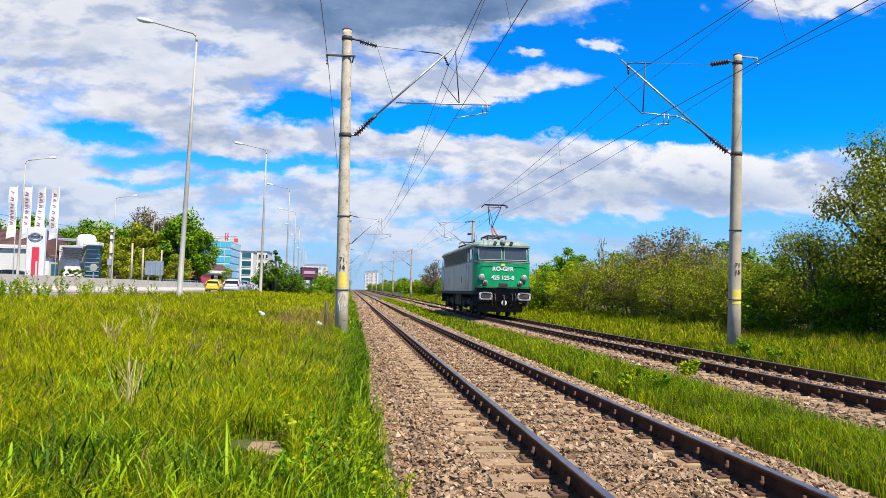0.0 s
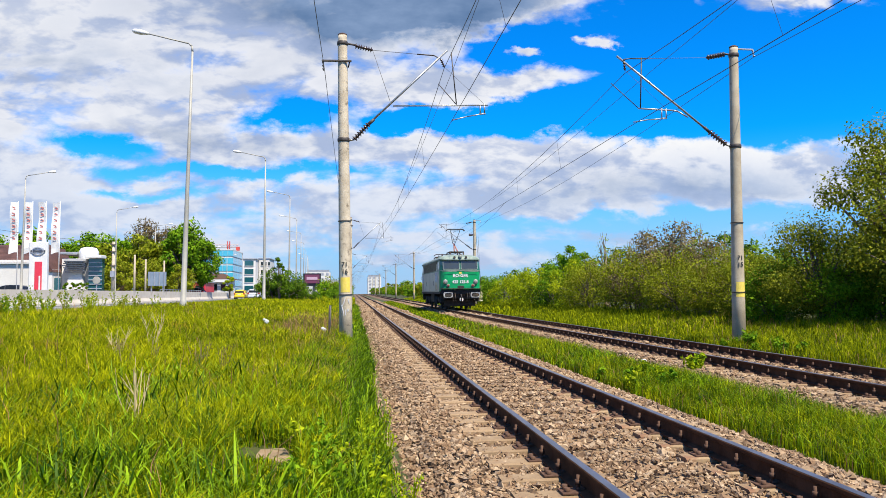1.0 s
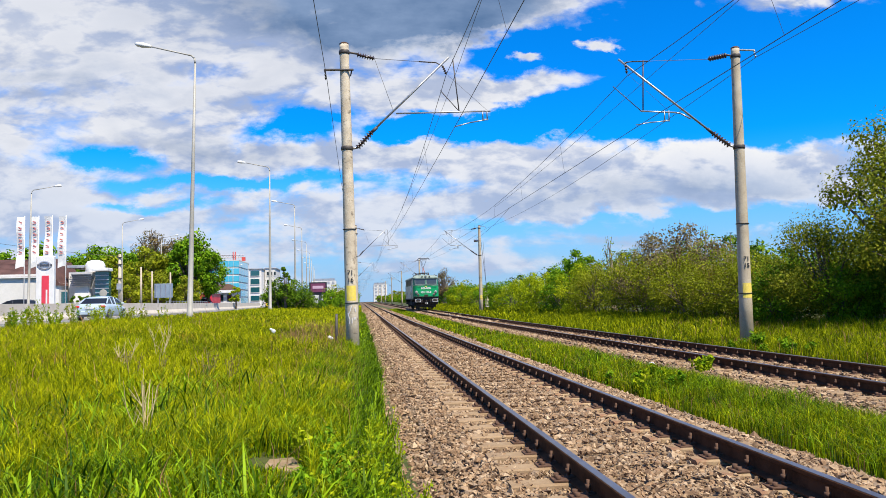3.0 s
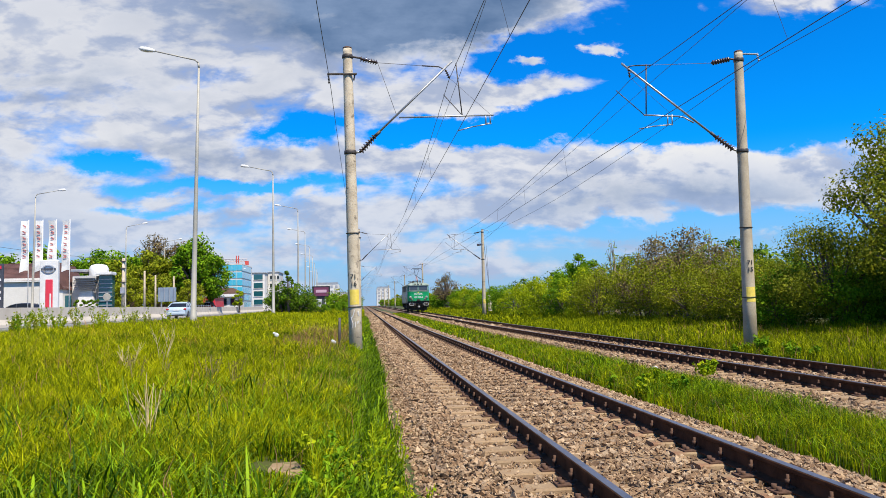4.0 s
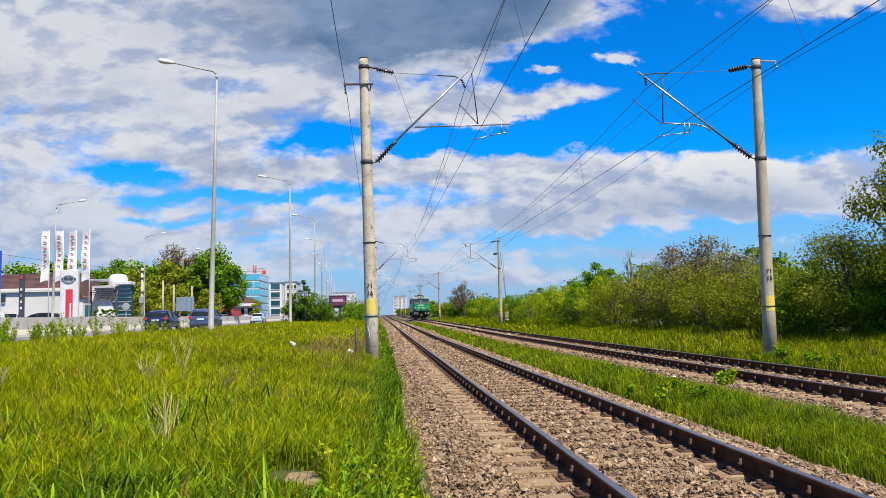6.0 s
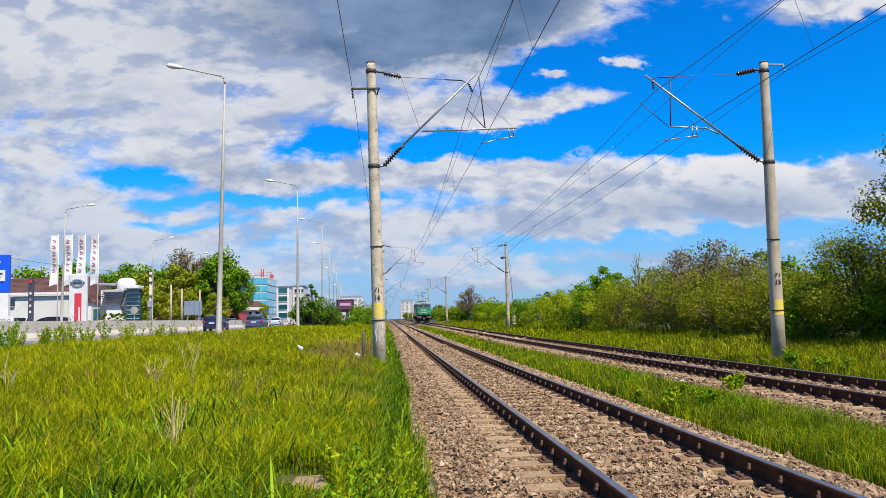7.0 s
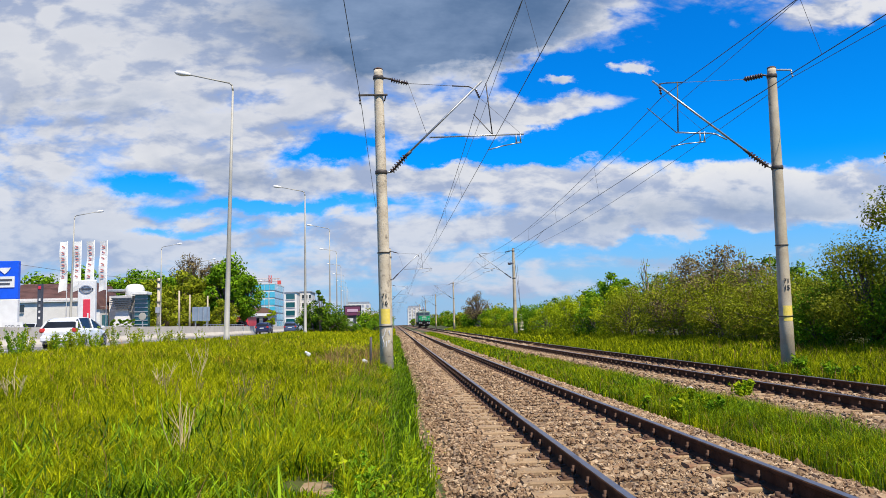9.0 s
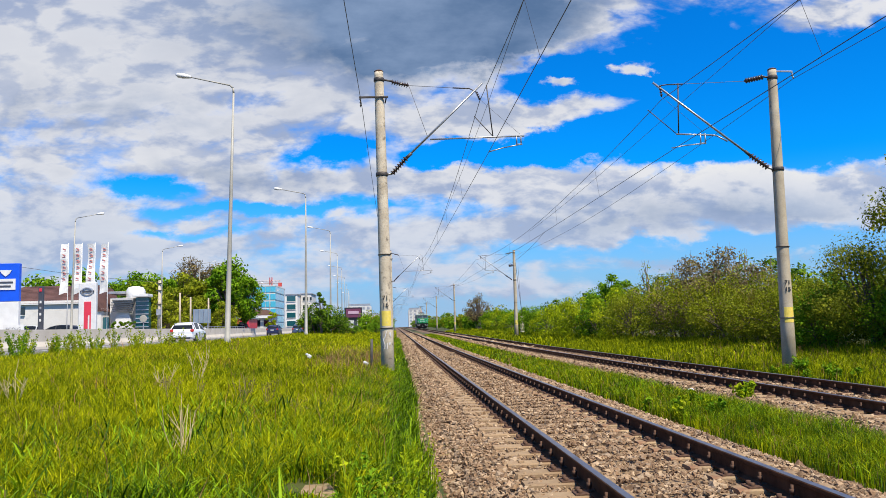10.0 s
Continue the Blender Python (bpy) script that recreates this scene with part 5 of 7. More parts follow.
# ---------------------------------------------------------------- buildings across the road
PLASTER = surface("white_plaster", (0.53, 0.51, 0.48), (0.64, 0.62, 0.585), 0.4, 0.85, fine=10, spots=(0.499, 0.482, 0.456), spot_scale=0.6, spot_lo=0.6)
ROOF_TILE = surface("brown_roof_tiles", (0.055, 0.026, 0.022), (0.105, 0.05, 0.042), 0.8, 0.85, bump=0.3, fine=8)
CREAM = surface("cream_facade", (0.473, 0.456, 0.421), (0.585, 0.568, 0.533), 0.3, 0.85, fine=6)
SIGN_BLUE = plain("sign_blue", (0.005, 0.075, 0.60), 0.4)
SIGN_DARK = plain("sign_anthracite", (0.045, 0.05, 0.065), 0.5)
SIGN_RED = plain("sign_red", (0.55, 0.035, 0.06), 0.4)
FLAG_RED = plain("flag_print_red", (0.45, 0.14, 0.12), 0.7)
STEEL = surface("grey_steel", (0.30, 0.31, 0.33), (0.42, 0.43, 0.45), 1.0, 0.45, 0.5)
PANEL_BLUE = surface("billboard_back", (0.16, 0.21, 0.27), (0.22, 0.28, 0.35), 0.8, 0.6, 0.2)
TEAL = glass_mat("teal_window_glass", (0.01, 0.07, 0.085), 0.1)
CRANE_PALE = plain("crane_pale", (0.42, 0.36, 0.35), 0.5)
CRANE_RED = plain("crane_red", (0.55, 0.07, 0.05), 0.5)
Z0 = 0.82


def box_building(name, label, x0, x1, y0, depth, z1, wall, windows, roof=None, cat="building"):
    """Flat-roofed block; windows: rows of (x, z, w, h) on the side towards -y, and the same bands on +x."""
    b = thing(name, label, cat)
    boxpart("wall", ((x0 + x1) / 2, y0 + depth / 2, (Z0 - 0.3 + z1) / 2), (x1 - x0, depth, z1 - Z0 + 0.3), wall, b)
    boxpart("roof", ((x0 + x1) / 2, y0 + depth / 2, z1 + 0.12), (x1 - x0 + 0.4, depth + 0.4, 0.3), roof or STEEL, b, "flat roof edge", 0.05)
    for x, z, w, h, mat in windows:
        win = boxpart("window", (x, y0 - 0.03, z), (w, 0.10, h), mat, b)
        boxpart("window_sill", (x, y0 - 0.08, z - h / 2 - 0.05), (w + 0.1, 0.2, 0.08), wall, win)
    return b


# white house with a brown tiled roof
house = thing("house", "white rendered house with a dark brown tiled hipped roof", "house")
boxpart("wall", (-44.6, 99.75, 3.0), (12.0, 10.5, 4.9), PLASTER, house)
bm = bmesh.new()
add_loft(bm, [[(-51.2, 94.3, 5.1), (-38.2, 94.3, 5.1), (-38.2, 105.6, 5.1), (-51.2, 105.6, 5.1)], [(-48.6, 99.8, 7.5), (-39.6, 99.8, 7.5), (-39.6, 100.2, 7.5), (-48.6, 100.2, 7.5)]])
roof = part("roof", bm, ROOF_TILE, house, "dark brown tiled roof")
for k in range(14):
    f = k / 14
    y, z = 94.4 + 5.4 * f, 5.1 + 2.4 * f
    bm = bmesh.new()
    add_box(bm, (-44.7 + 0.6 * f, y + 0.02, z + 0.03), (13.0 - 4.0 * f, 0.10, 0.05), 0, Matrix.Rotation(radians(24), 4, "X"))
    part("tile_course", bm, ROOF_TILE, roof)
boxpart("gutter", (-44.7, 94.28, 5.08), (13.1, 0.14, 0.14), WHITE, house)
for x in (-48.3, -46.6):
    w = boxpart("window", (x, 94.48, 4.3), (1.2, 0.10, 0.9), GLASS_DARK, house)
    boxpart("window_sill", (x, 94.42, 3.8), (1.2, 0.22, 0.07), WHITE, w)
gable = thing("gabled_annexe", "small dark gabled roof between house and showroom", "building")
bm = bmesh.new()
add_poly(bm, [(-38.6, 92, 4.0), (-36.3, 92, 4.0), (-37.9, 92, 7.0)], (0, 8, 0))
part("roof", bm, ROOF_TILE, gable)
boxpart("wall", (-37.45, 96, 2.4), (2.0, 7.6, 3.8), PLASTER, gable)

# showroom
show = thing("car_showroom", "white and glass car showroom with a drum-shaped top", "showroom")
boxpart("wall", (-34.2, 95.6, 3.2), (4.0, 2.4, 4.8), PLASTER, show)
boxpart("glass_front", (-32.2, 93.95, 3.6), (1.5, 0.9, 3.9), TEAL, show, "dark green glazed front")
for k in range(7):
    boxpart("glazing_bar", (-32.2, 93.44, 2.1 + k * 0.5), (1.54, 0.1, 0.10), STEEL, show)
bm = bmesh.new()
add_lathe(bm, [(1.0, 5.4), (1.1, 5.6), (1.1, 6.4), (0.85, 6.85), (0.3, 6.98)], 24, Matrix.Translation((-33.5, 95.2, 0)))
part("drum", bm, WHITE, show, "white drum-shaped roof light")
bm = bmesh.new()
add_loft(bm, [[(-35.6, 93.2, Z0), (-33.2, 93.2, Z0), (-33.2, 95.5, Z0), (-35.6, 95.5, Z0)], [(-35.0, 93.4, 3.9), (-33.7, 93.4, 3.9), (-33.7, 95.2, 3.9), (-35.0, 95.2, 3.9)], [(-35.6, 93.1, 5.5), (-33.1, 93.1, 5.5), (-33.1, 95.4, 5.5), (-35.6, 95.4, 5.5)]])
part("entrance_tower", bm, PLASTER, show, "white waisted entrance tower")
for k in range(6):
    boxpart("dark_slat", (-34.35, 93.05, 4.0 + k * 0.24), (2.6 - abs(3 - k) * 0.2, 0.25, 0.12), SIGN_DARK, show)
boxpart("canopy", (-32.1, 93.4, 5.75), (1.7, 2.0, 0.35), WHITE, show, "white flat canopy", 0.05)
boxpart("canopy_roof", (-35.4, 96.6, 6.2), (1.9, 5, 0.3), STEEL, show, "grey flat roof", 0.05)
for x in (-37.2, -36.2):
    boxpart("glass_front", (x, 92.9, 2.2), (0.8, 0.15, 2.2), TEAL, show)
boxpart("planter_wall", (-33.9, 91.0, 1.35), (3.0, 0.6, 1.2), WHITE, show, "low white wall", 0.03)

# brand pylon, flags and signs as plain shapes
pylon = thing("sign_pylon", "white pylon sign with a grey oval emblem and red inset", "sign")
bm = bmesh.new()
add_box(bm, (-28.6, 68, 3.25), (1.46, 0.42, 5.0), 0.05)
part("panel", bm, WHITE, pylon)
boxpart("inset", (-28.55, 67.77, 2.70), (0.58, 0.06, 2.85), SIGN_RED, pylon, "red inset panel", 0.02)
boxpart("inset_strip", (-28.42, 67.73, 2.35), (0.12, 0.05, 1.2), WHITE, pylon)
bm = bmesh.new()
m = Matrix.Translation((-28.6, 67.77, 5.0)) @ Matrix.Rotation(radians(90), 4, "X")
o = [(0.52 * math.cos(a * math.pi / 12), 0.36 * math.sin(a * math.pi / 12)) for a in range(24)]
rings = [[m @ Vector((x * f, y * f, z)) for x, y in o] for f, z in ((1, 0), (0.78, 0), (0.78, 0.07), (1, 0.05))]
add_loft(bm, rings + [rings[0]], caps=False)
part("emblem", bm, STEEL, pylon, "grey oval ring")
boxpart("emblem_bar", (-28.6, 67.74, 5.0), (1.16, 0.06, 0.15), SIGN_DARK, pylon)


def build_flag(x, lean):
    f = thing("banner_flag", "tall white banner with a column of red marks on a pole", "flag", pose(x, 78.0, 0.8, 0, 0, 0), "banner flags")
    bm = bmesh.new()
    add_tube(bm, (0.33, 0, 0), (0.33, 0, 9.55), 0.045, 0.035, 8)
    part("pole", bm, WHITE, f, "white flag pole")
    bm = bmesh.new()
    secs = []
    for k in range(11):
        z = 9.45 - k * 0.48
        sw = -0.05 - lean * (k / 10) ** 2
        bow = 0.10 * math.sin(k * 0.8 + x)
        secs.append([(0.31, 0.0, z), (sw + 0.16, bow, z), (-0.33 + sw, bow * 1.6, z - 0.02 * k), (-0.33 + sw, bow * 1.6 + 0.012, z - 0.02 * k), (sw + 0.16, bow + 0.012, z), (0.31, 0.012, z)])
    add_loft(bm, secs)
    cloth = part("cloth", bm, WHITE, f, "white cloth")
    for k in range(6):
        z = 8.95 - k * 0.58
        q = (9.45 - z) / 0.48
        sw = -0.05 - lean * (q / 10) ** 2
        bow = 0.10 * math.sin(q * 0.8 + x)
        bm = bmesh.new()
        add_box(bm, (sw + 0.0, bow - 0.03, z), (0.30, 0.02, 0.09), 0, Matrix.Rotation(radians(24), 4, "Y"))
        add_box(bm, (sw + 0.0, bow - 0.03, z - 0.19), (0.30, 0.02, 0.06), 0, Matrix.Rotation(radians(-6), 4, "Y"))
        part("print_mark", bm, FLAG_RED, cloth, "red printed bar")
    return f


for x, lean in ((-34.75, 0.05), (-33.45, 0.02), (-32.2, 0.16), (-30.95, 0.10)):
    build_flag(x, lean)

blue_sign = thing("sign_board", "blue and white upright sign board at the roadside", "sign")
boxpart("board", (-32.55, 62, 5.5), (2.2, 0.4, 2.95), SIGN_BLUE, blue_sign, "blue upper board", 0.03)
boxpart("lower_board", (-32.55, 62, 2.45), (2.2, 0.4, 3.1), WHITE, blue_sign, "white lower board", 0.03)
boxpart("white_plate", (-32.45, 61.77, 5.35), (1.5, 0.06, 0.85), WHITE, blue_sign, "white name plate")
bm = bmesh.new()
add_poly(bm, [(-32.9, 61.74, 6.45), (-32.0, 61.74, 6.45), (-32.15, 61.74, 6.2), (-32.45, 61.74, 5.95), (-32.75, 61.74, 6.2)], (0, 0.05, 0))
part("shield", bm, WHITE, blue_sign, "white shield shape")
for z, w in ((5.5, 1.15), (5.2, 0.85)):
    boxpart("word_bar", (-32.45, 61.73, z), (w, 0.04, 0.13), SIGN_DARK, blue_sign)
totem = thing("sign_totem", "narrow anthracite totem sign with small pale plates", "sign")
boxpart("panel", (-31.6, 66, 3.1), (0.36, 0.3, 4.6), SIGN_DARK, totem, "", 0.02)
boxpart("red_mark", (-31.6, 65.83, 5.1), (0.2, 0.04, 0.26), SIGN_RED, totem)
for z in (2.6, 3.1, 3.6, 4.1):
    boxpart("plate", (-31.58, 65.83, z), (0.14, 0.04, 0.2), WHITE if z != 3.6 else STEEL, totem)
lowsign = thing("low_sign", "low white sign board before the showroom", "sign")
boxpart("board", (-30.9, 60, 1.75), (1.5, 0.12, 0.9), WHITE, lowsign)
lettering("ECO-G", 0.36, SIGN_DARK, lowsign, pose(-30.9, 59.93, 1.85, 90), "lettering", "dark lettering")
for x in (-31.5, -30.3):
    boxpart("leg", (x, 60, 1.05), (0.08, 0.08, 0.7), STEEL, lowsign)

# blue glass office with a crane behind it
off = thing("office_block", "tall office block of blue glass with pale floor bands", "office block")
boxpart("wall", (-42.4, 240, 7.4), (9.8, 20, 13.6), CREAM, off)
for fl in range(6):
    for k in range(7):
        if fl < 2 and k < 3:
            continue
        win = boxpart("window", (-46.6 + k * 1.4, 229.95, 2.5 + fl * 2.15), (1.3, 0.16, 1.65), GLASS_BLUE, off)
    for k in range(4):
        boxpart("window", (-37.46, 232 + k * 4.6, 2.5 + fl * 2.15), (0.16, 4.3, 1.65), GLASS_BLUE, off)
boxpart("low_wing", (-49.8, 234, 3.6), (8, 10, 6.2), GLASS_BLUE, off, "lower glazed wing")
boxpart("roof", (-42.4, 240, 14.3), (10, 20.2, 0.3), CREAM, off)
crane = thing("tower_crane", "red and white tower crane above the office block", "crane")
bm = bmesh.new()
for dx in (-0.45, 0.45):
    for dy in (-0.45, 0.45):
        add_tube(bm, (-54.5 + dx, 330 + dy, 0.5), (-54.5 + dx, 330 + dy, 23.5), 0.14, n=4)
for k in range(12):
    add_tube(bm, (-54.95, 329.55, 1 + k * 1.8), (-54.05, 329.55, 2.8 + k * 1.8), 0.09, n=4)
part("mast", bm, CRANE_RED, crane)
bm = bmesh.new()
for dz in (0, 1.1):
    add_tube(bm, (-72.0, 330, 21.0 + dz * (1 if dz == 0 else 1)), (-50.5, 330, 21.0 + dz), 0.14, n=4)
for k in range(16):
    add_tube(bm, (-72 + k * 1.35, 330, 21.0), (-71.3 + k * 1.35, 330, 22.1), 0.08, n=4)
    add_tube(bm, (-71.3 + k * 1.35, 330, 22.1), (-70.65 + k * 1.35, 330, 21.0), 0.08, n=4)
part("jib", bm, CRANE_PALE, crane, "pale lattice jib")
boxpart("counterweight", (-50.7, 330, 20.4), (1.4, 1.2, 1.6), CRANE_RED, crane)

wins = []
for fl in range(4):
    wins.append((-28.9, 2.9 + fl * 2.1, 2.2, 1.3, TEAL))
white_block = box_building("office_building", "white office building with dark teal window bands", -30.4, -27.3, 200, 12, 10.2, PLASTER, wins)
white_block2 = box_building("apartment_building", "pale narrow building behind the office", -27.2, -24.5, 206, 12, 10.6, CREAM, [(-26.4 + (k % 3) * 0.9, 3 + (k // 3) * 2.1, 0.5, 0.9, GLASS_DARK) for k in range(12)])
shop = box_building("shop", "low red and white shop with a flat roof", -30.0, -26.6, 130, 8, 3.3, SIGN_RED, [(-29.2, 2.1, 1.2, 1.5, PLASTER), (-27.5, 2.1, 1.2, 1.5, GLASS_DARK)])
low = thing("low_building", "low cream building with a brown hipped roof", "building")
boxpart("wall", (-28.6, 154, 2.4), (5.0, 8, 3.6), CREAM, low)
bm = bmesh.new()
add_loft(bm, [[(-31.6, 149.4, 4.2), (-25.6, 149.4, 4.2), (-25.6, 158.6, 4.2), (-31.6, 158.6, 4.2)], [(-29.6, 153.6, 5.4), (-27.6, 153.6, 5.4), (-27.6, 154.4, 5.4), (-29.6, 154.4, 5.4)]])
part("roof", bm, FASTENER, low, "reddish brown roof")
for x in (-30.2, -28.6, -27.0):
    boxpart("window", (x, 149.95, 2.7), (0.9, 0.1, 1.2), GLASS_DARK, low)
boxpart("fascia", (-28.6, 149.3, 3.9), (5.4, 0.2, 0.5), WHITE, low)

back = thing("billboard", "grey-blue back of a roadside billboard on legs", "billboard")
boxpart("panel", (-23.2, 85, 3.0), (1.85, 0.18, 1.5), PANEL_BLUE, back, "grey-blue sheet back", 0.01)
for k in range(4):
    boxpart("rib", (-23.95 + k * 0.5, 84.87, 3.0), (0.05, 0.08, 1.5), STEEL, back)
for x in (-23.8, -22.6):
    boxpart("leg", (x, 85.1, 1.5), (0.12, 0.12, 1.6), STEEL, back)
bill = thing("billboard", "dark roadside billboard with a pink picture on a post", "billboard")
boxpart("frame", (-9.95, 140, 3.85), (3.1, 0.3, 2.3), plain("billboard_black", (0.012, 0.012, 0.015), 0.4), bill, "", 0.03)
boxpart("picture", (-9.95, 139.8, 4.0), (2.6, 0.12, 1.55), plain("poster_mauve", (0.13, 0.03, 0.07), 0.5), bill, "dull pink poster")
boxpart("picture_band", (-9.95, 139.72, 4.1), (1.9, 0.08, 0.5), plain("poster_grey", (0.45, 0.30, 0.38), 0.5), bill)
boxpart("post", (-9.6, 140.1, 1.9), (0.5, 0.4, 2.4), SIGN_DARK, bill)


def tower(x, y, w, d, h, floors, label):
    b = thing("apartment_building", label, "apartment building")
    boxpart("wall", (x, y + d / 2, h / 2), (w, d, h), PLASTER, b)
    boxpart("roof", (x, y + d / 2, h + 0.6), (w * 0.9, d, 1.2), STEEL, b, "grey roof storey")
    n = max(3, int(w / 2.2))
    for f in range(floors):
        for k in range(n):
            boxpart("window", (x - w / 2 + (k + 0.5) * w / n, y - 0.05, h * (f + 0.6) / floors), (w / n * 0.5, 0.2, h / floors * 0.5), STEEL, b)
    return b


tower(10.3, 500, 8.6, 14, 12.2, 6, "distant white apartment block beyond the tracks")
tower(-21.0, 400, 12.0, 14, 12.5, 5, "distant pale apartment block behind the billboard")
tower(-12.0, 520, 14.0, 14, 9.5, 4, "distant low white apartment block")

# poles and small road furniture
upole = thing("utility_pole", "concrete utility pole with brackets beside the far pavement", "utility pole")
bm = bmesh.new()
add_lathe(bm, [(0.20, 0.6), (0.13, 6.6)], 10, Matrix.Translation((-26.2, 80, 0)))
part("pole", bm, MAST, upole)
for z in (6.3, 5.6, 4.2):
    boxpart("bracket", (-26.2, 79.85, z), (0.5, 0.12, 0.10), IRON, upole)
boxpart("box", (-26.2, 79.8, 3.4), (0.4, 0.3, 0.6), STEEL, upole)
post = thing("utility_pole", "grey concrete post beside the far pavement", "utility pole")
bm = bmesh.new()
add_lathe(bm, [(0.12, 0.6), (0.09, 5.4)], 10)
part("pole", bm, MAST_GREY, post)
post.matrix_basis = pose(-24.7, 82, 0)
for x, y in ((-26.2, 92), (-25.1, 96)):
    copy_thing(post, pose(x, y, 0))
disc = thing("road_sign", "round pale sign on a low post seen from behind", "road sign")
bm = bmesh.new()
m = Matrix.Translation((-24.6, 70, 2.6)) @ Matrix.Rotation(radians(90), 4, "X")
add_lathe(bm, [(0.31, 0), (0.33, 0.02), (0.31, 0.04)], 22, m)
part("disc", bm, LAMP_GREY, disc)
boxpart("stem", (-24.6, 70.05, 1.5), (0.07, 0.07, 1.6), STEEL, disc)
rail_fence = thing("road_railing", "low grey railing along the far pavement", "railing")
for k in range(16):
    boxpart("post", (-23.6, 88 + k * 1.5, 1.35), (0.06, 0.06, 1.2), STEEL, rail_fence)
for z in (1.4, 1.9):
    boxpart("rail", (-23.6, 99.3, z), (0.05, 22.6, 0.05), STEEL, rail_fence)

wire("service_cable", [(-50, 74, 10.6), (-26.2, 80, 6.3)], 0.02, "dark service cable to the utility pole", 0.6)

# small things in the meadow
marker = thing("marker_post", "short dark iron marker post in the grass beside the mast", "post")
bm = bmesh.new()
add_tube(bm, (-3.08, 20, -0.1), (-3.06, 20, 1.0), 0.032, n=8)
part("post", bm, IRON, marker)
bm = bmesh.new()
add_box(bm, (-3.22, 19.95, 0.40), (0.14, 0.07, 0.08), 0.02, Matrix.Rotation(radians(30), 4, "Y"))
tagged(part("scrap", bm, WHITE), "scrap of white plastic caught on grass", "litter")
bm = bmesh.new()
add_box(bm, (-4.60, 19.6, 0.62), (0.10, 0.06, 0.09), 0.02, Matrix.Rotation(radians(35), 4, "Y"))
add_box(bm, (-4.66, 19.6, 0.67), (0.07, 0.05, 0.05), 0.015)
tagged(part("scrap", bm, WHITE), "scrap of white paper caught on grass stems", "litter")
bm = bmesh.new()
add_box(bm, (-3.12, 6.25, 0.0), (0.36, 0.40, 0.10), 0.03, Matrix.Rotation(radians(12), 4, "Z"))
tagged(part("stone_slab", bm, surface("mossy_slab", (0.16, 0.11, 0.06), (0.28, 0.20, 0.12), 6, 0.95, bump=0.5, spots=(0.10, 0.10, 0.03), spot_scale=7)), "brown mossy concrete slab half hidden in grass", "slab")


bm = bmesh.new()
add_box(bm, (3.62, 15.9, -0.18), (0.13, 0.10, 0.10), 0.025, Matrix.Rotation(radians(20), 4, "Z"))
tagged(part("scrap", bm, WHITE), "white scrap lying at the edge of the far ballast", "litter")


# ---------------------------------------------------------------- grass
def blades(rng, x, y, h, w, lean=0.30, curl=0.6, z=None):
    """Blades of grass: a tapering strip of three faces each, standing up and bent over at the tip."""
    n = len(x)
    z = ground_z(x) if z is None else z
    a = rng.uniform(0, 2 * math.pi, n)
    la = rng.uniform(0, 2 * math.pi, n)
    ln = np.abs(rng.normal(0, lean, n)) + 0.08
    dx, dy = np.cos(la) * ln, np.sin(la) * ln
    sx, sy = np.cos(a) * w / 2, np.sin(a) * w / 2
    b = curl * rng.uniform(0.4, 2.4, n)
    P = np.empty((n, 5, 3), np.float32)
    cx, cy = x + dx * h * 0.35, y + dy * h * 0.35
    tx, ty = x + dx * h * (0.8 + b), y + dy * h * (0.8 + b)
    P[:, 0] = np.stack([x - sx, y - sy, z - 0.03], -1)
    P[:, 1] = np.stack([x + sx, y + sy, z - 0.03], -1)
    P[:, 2] = np.stack([cx + sx * 0.9, cy + sy * 0.9, z + h * 0.66], -1)
    P[:, 3] = np.stack([cx - sx * 0.9, cy - sy * 0.9, z + h * 0.66], -1)
    P[:, 4] = np.stack([tx, ty, z + h * (1 - 0.35 * ln * b)], -1)
    base = (np.arange(n) * 5)[:, None, None]
    F = np.array([(0, 1, 2), (0, 2, 3), (3, 2, 4)])[None] + base
    return P.reshape(-1, 3), F.reshape(-1, 3)


def arched(rng, x, y, h, w):
    """Broad leaves of grass that rise and arch over: five joints, the widest in the middle."""
    n = len(x)
    z = ground_z(x)
    la = rng.uniform(0, 2 * math.pi, n)
    reach = h * rng.uniform(0.25, 1.0, n)
    fall = rng.uniform(0.0, 0.55, n)
    ux, uy = np.cos(la), np.sin(la)
    P = np.empty((n, 9, 3), np.float32)
    for i, (t, wd) in enumerate(((0.0, 0.6), (0.38, 1.0), (0.66, 1.0), (0.86, 0.7))):
        px, py = x + ux * reach * t ** 2, y + uy * reach * t ** 2
        pz = z - 0.02 + h * (t * 1.25 - fall * t ** 3)
        P[:, 2 * i] = np.stack([px - uy * w / 2 * wd, py + ux * w / 2 * wd, pz], -1)
        P[:, 2 * i + 1] = np.stack([px + uy * w / 2 * wd, py - ux * w / 2 * wd, pz], -1)
    P[:, 8] = np.stack([x + ux * reach * 1.08, y + uy * reach * 1.08, z + h * (1.22 - 1.25 * fall)], -1)
    f = []
    for i in range(3):
        f += [(2 * i, 2 * i + 1, 2 * i + 3), (2 * i, 2 * i + 3, 2 * i + 2)]
    F = np.array(f + [(6, 7, 8)])[None] + (np.arange(n) * 9)[:, None, None]
    return P.reshape(-1, 3), F.reshape(-1, 3)


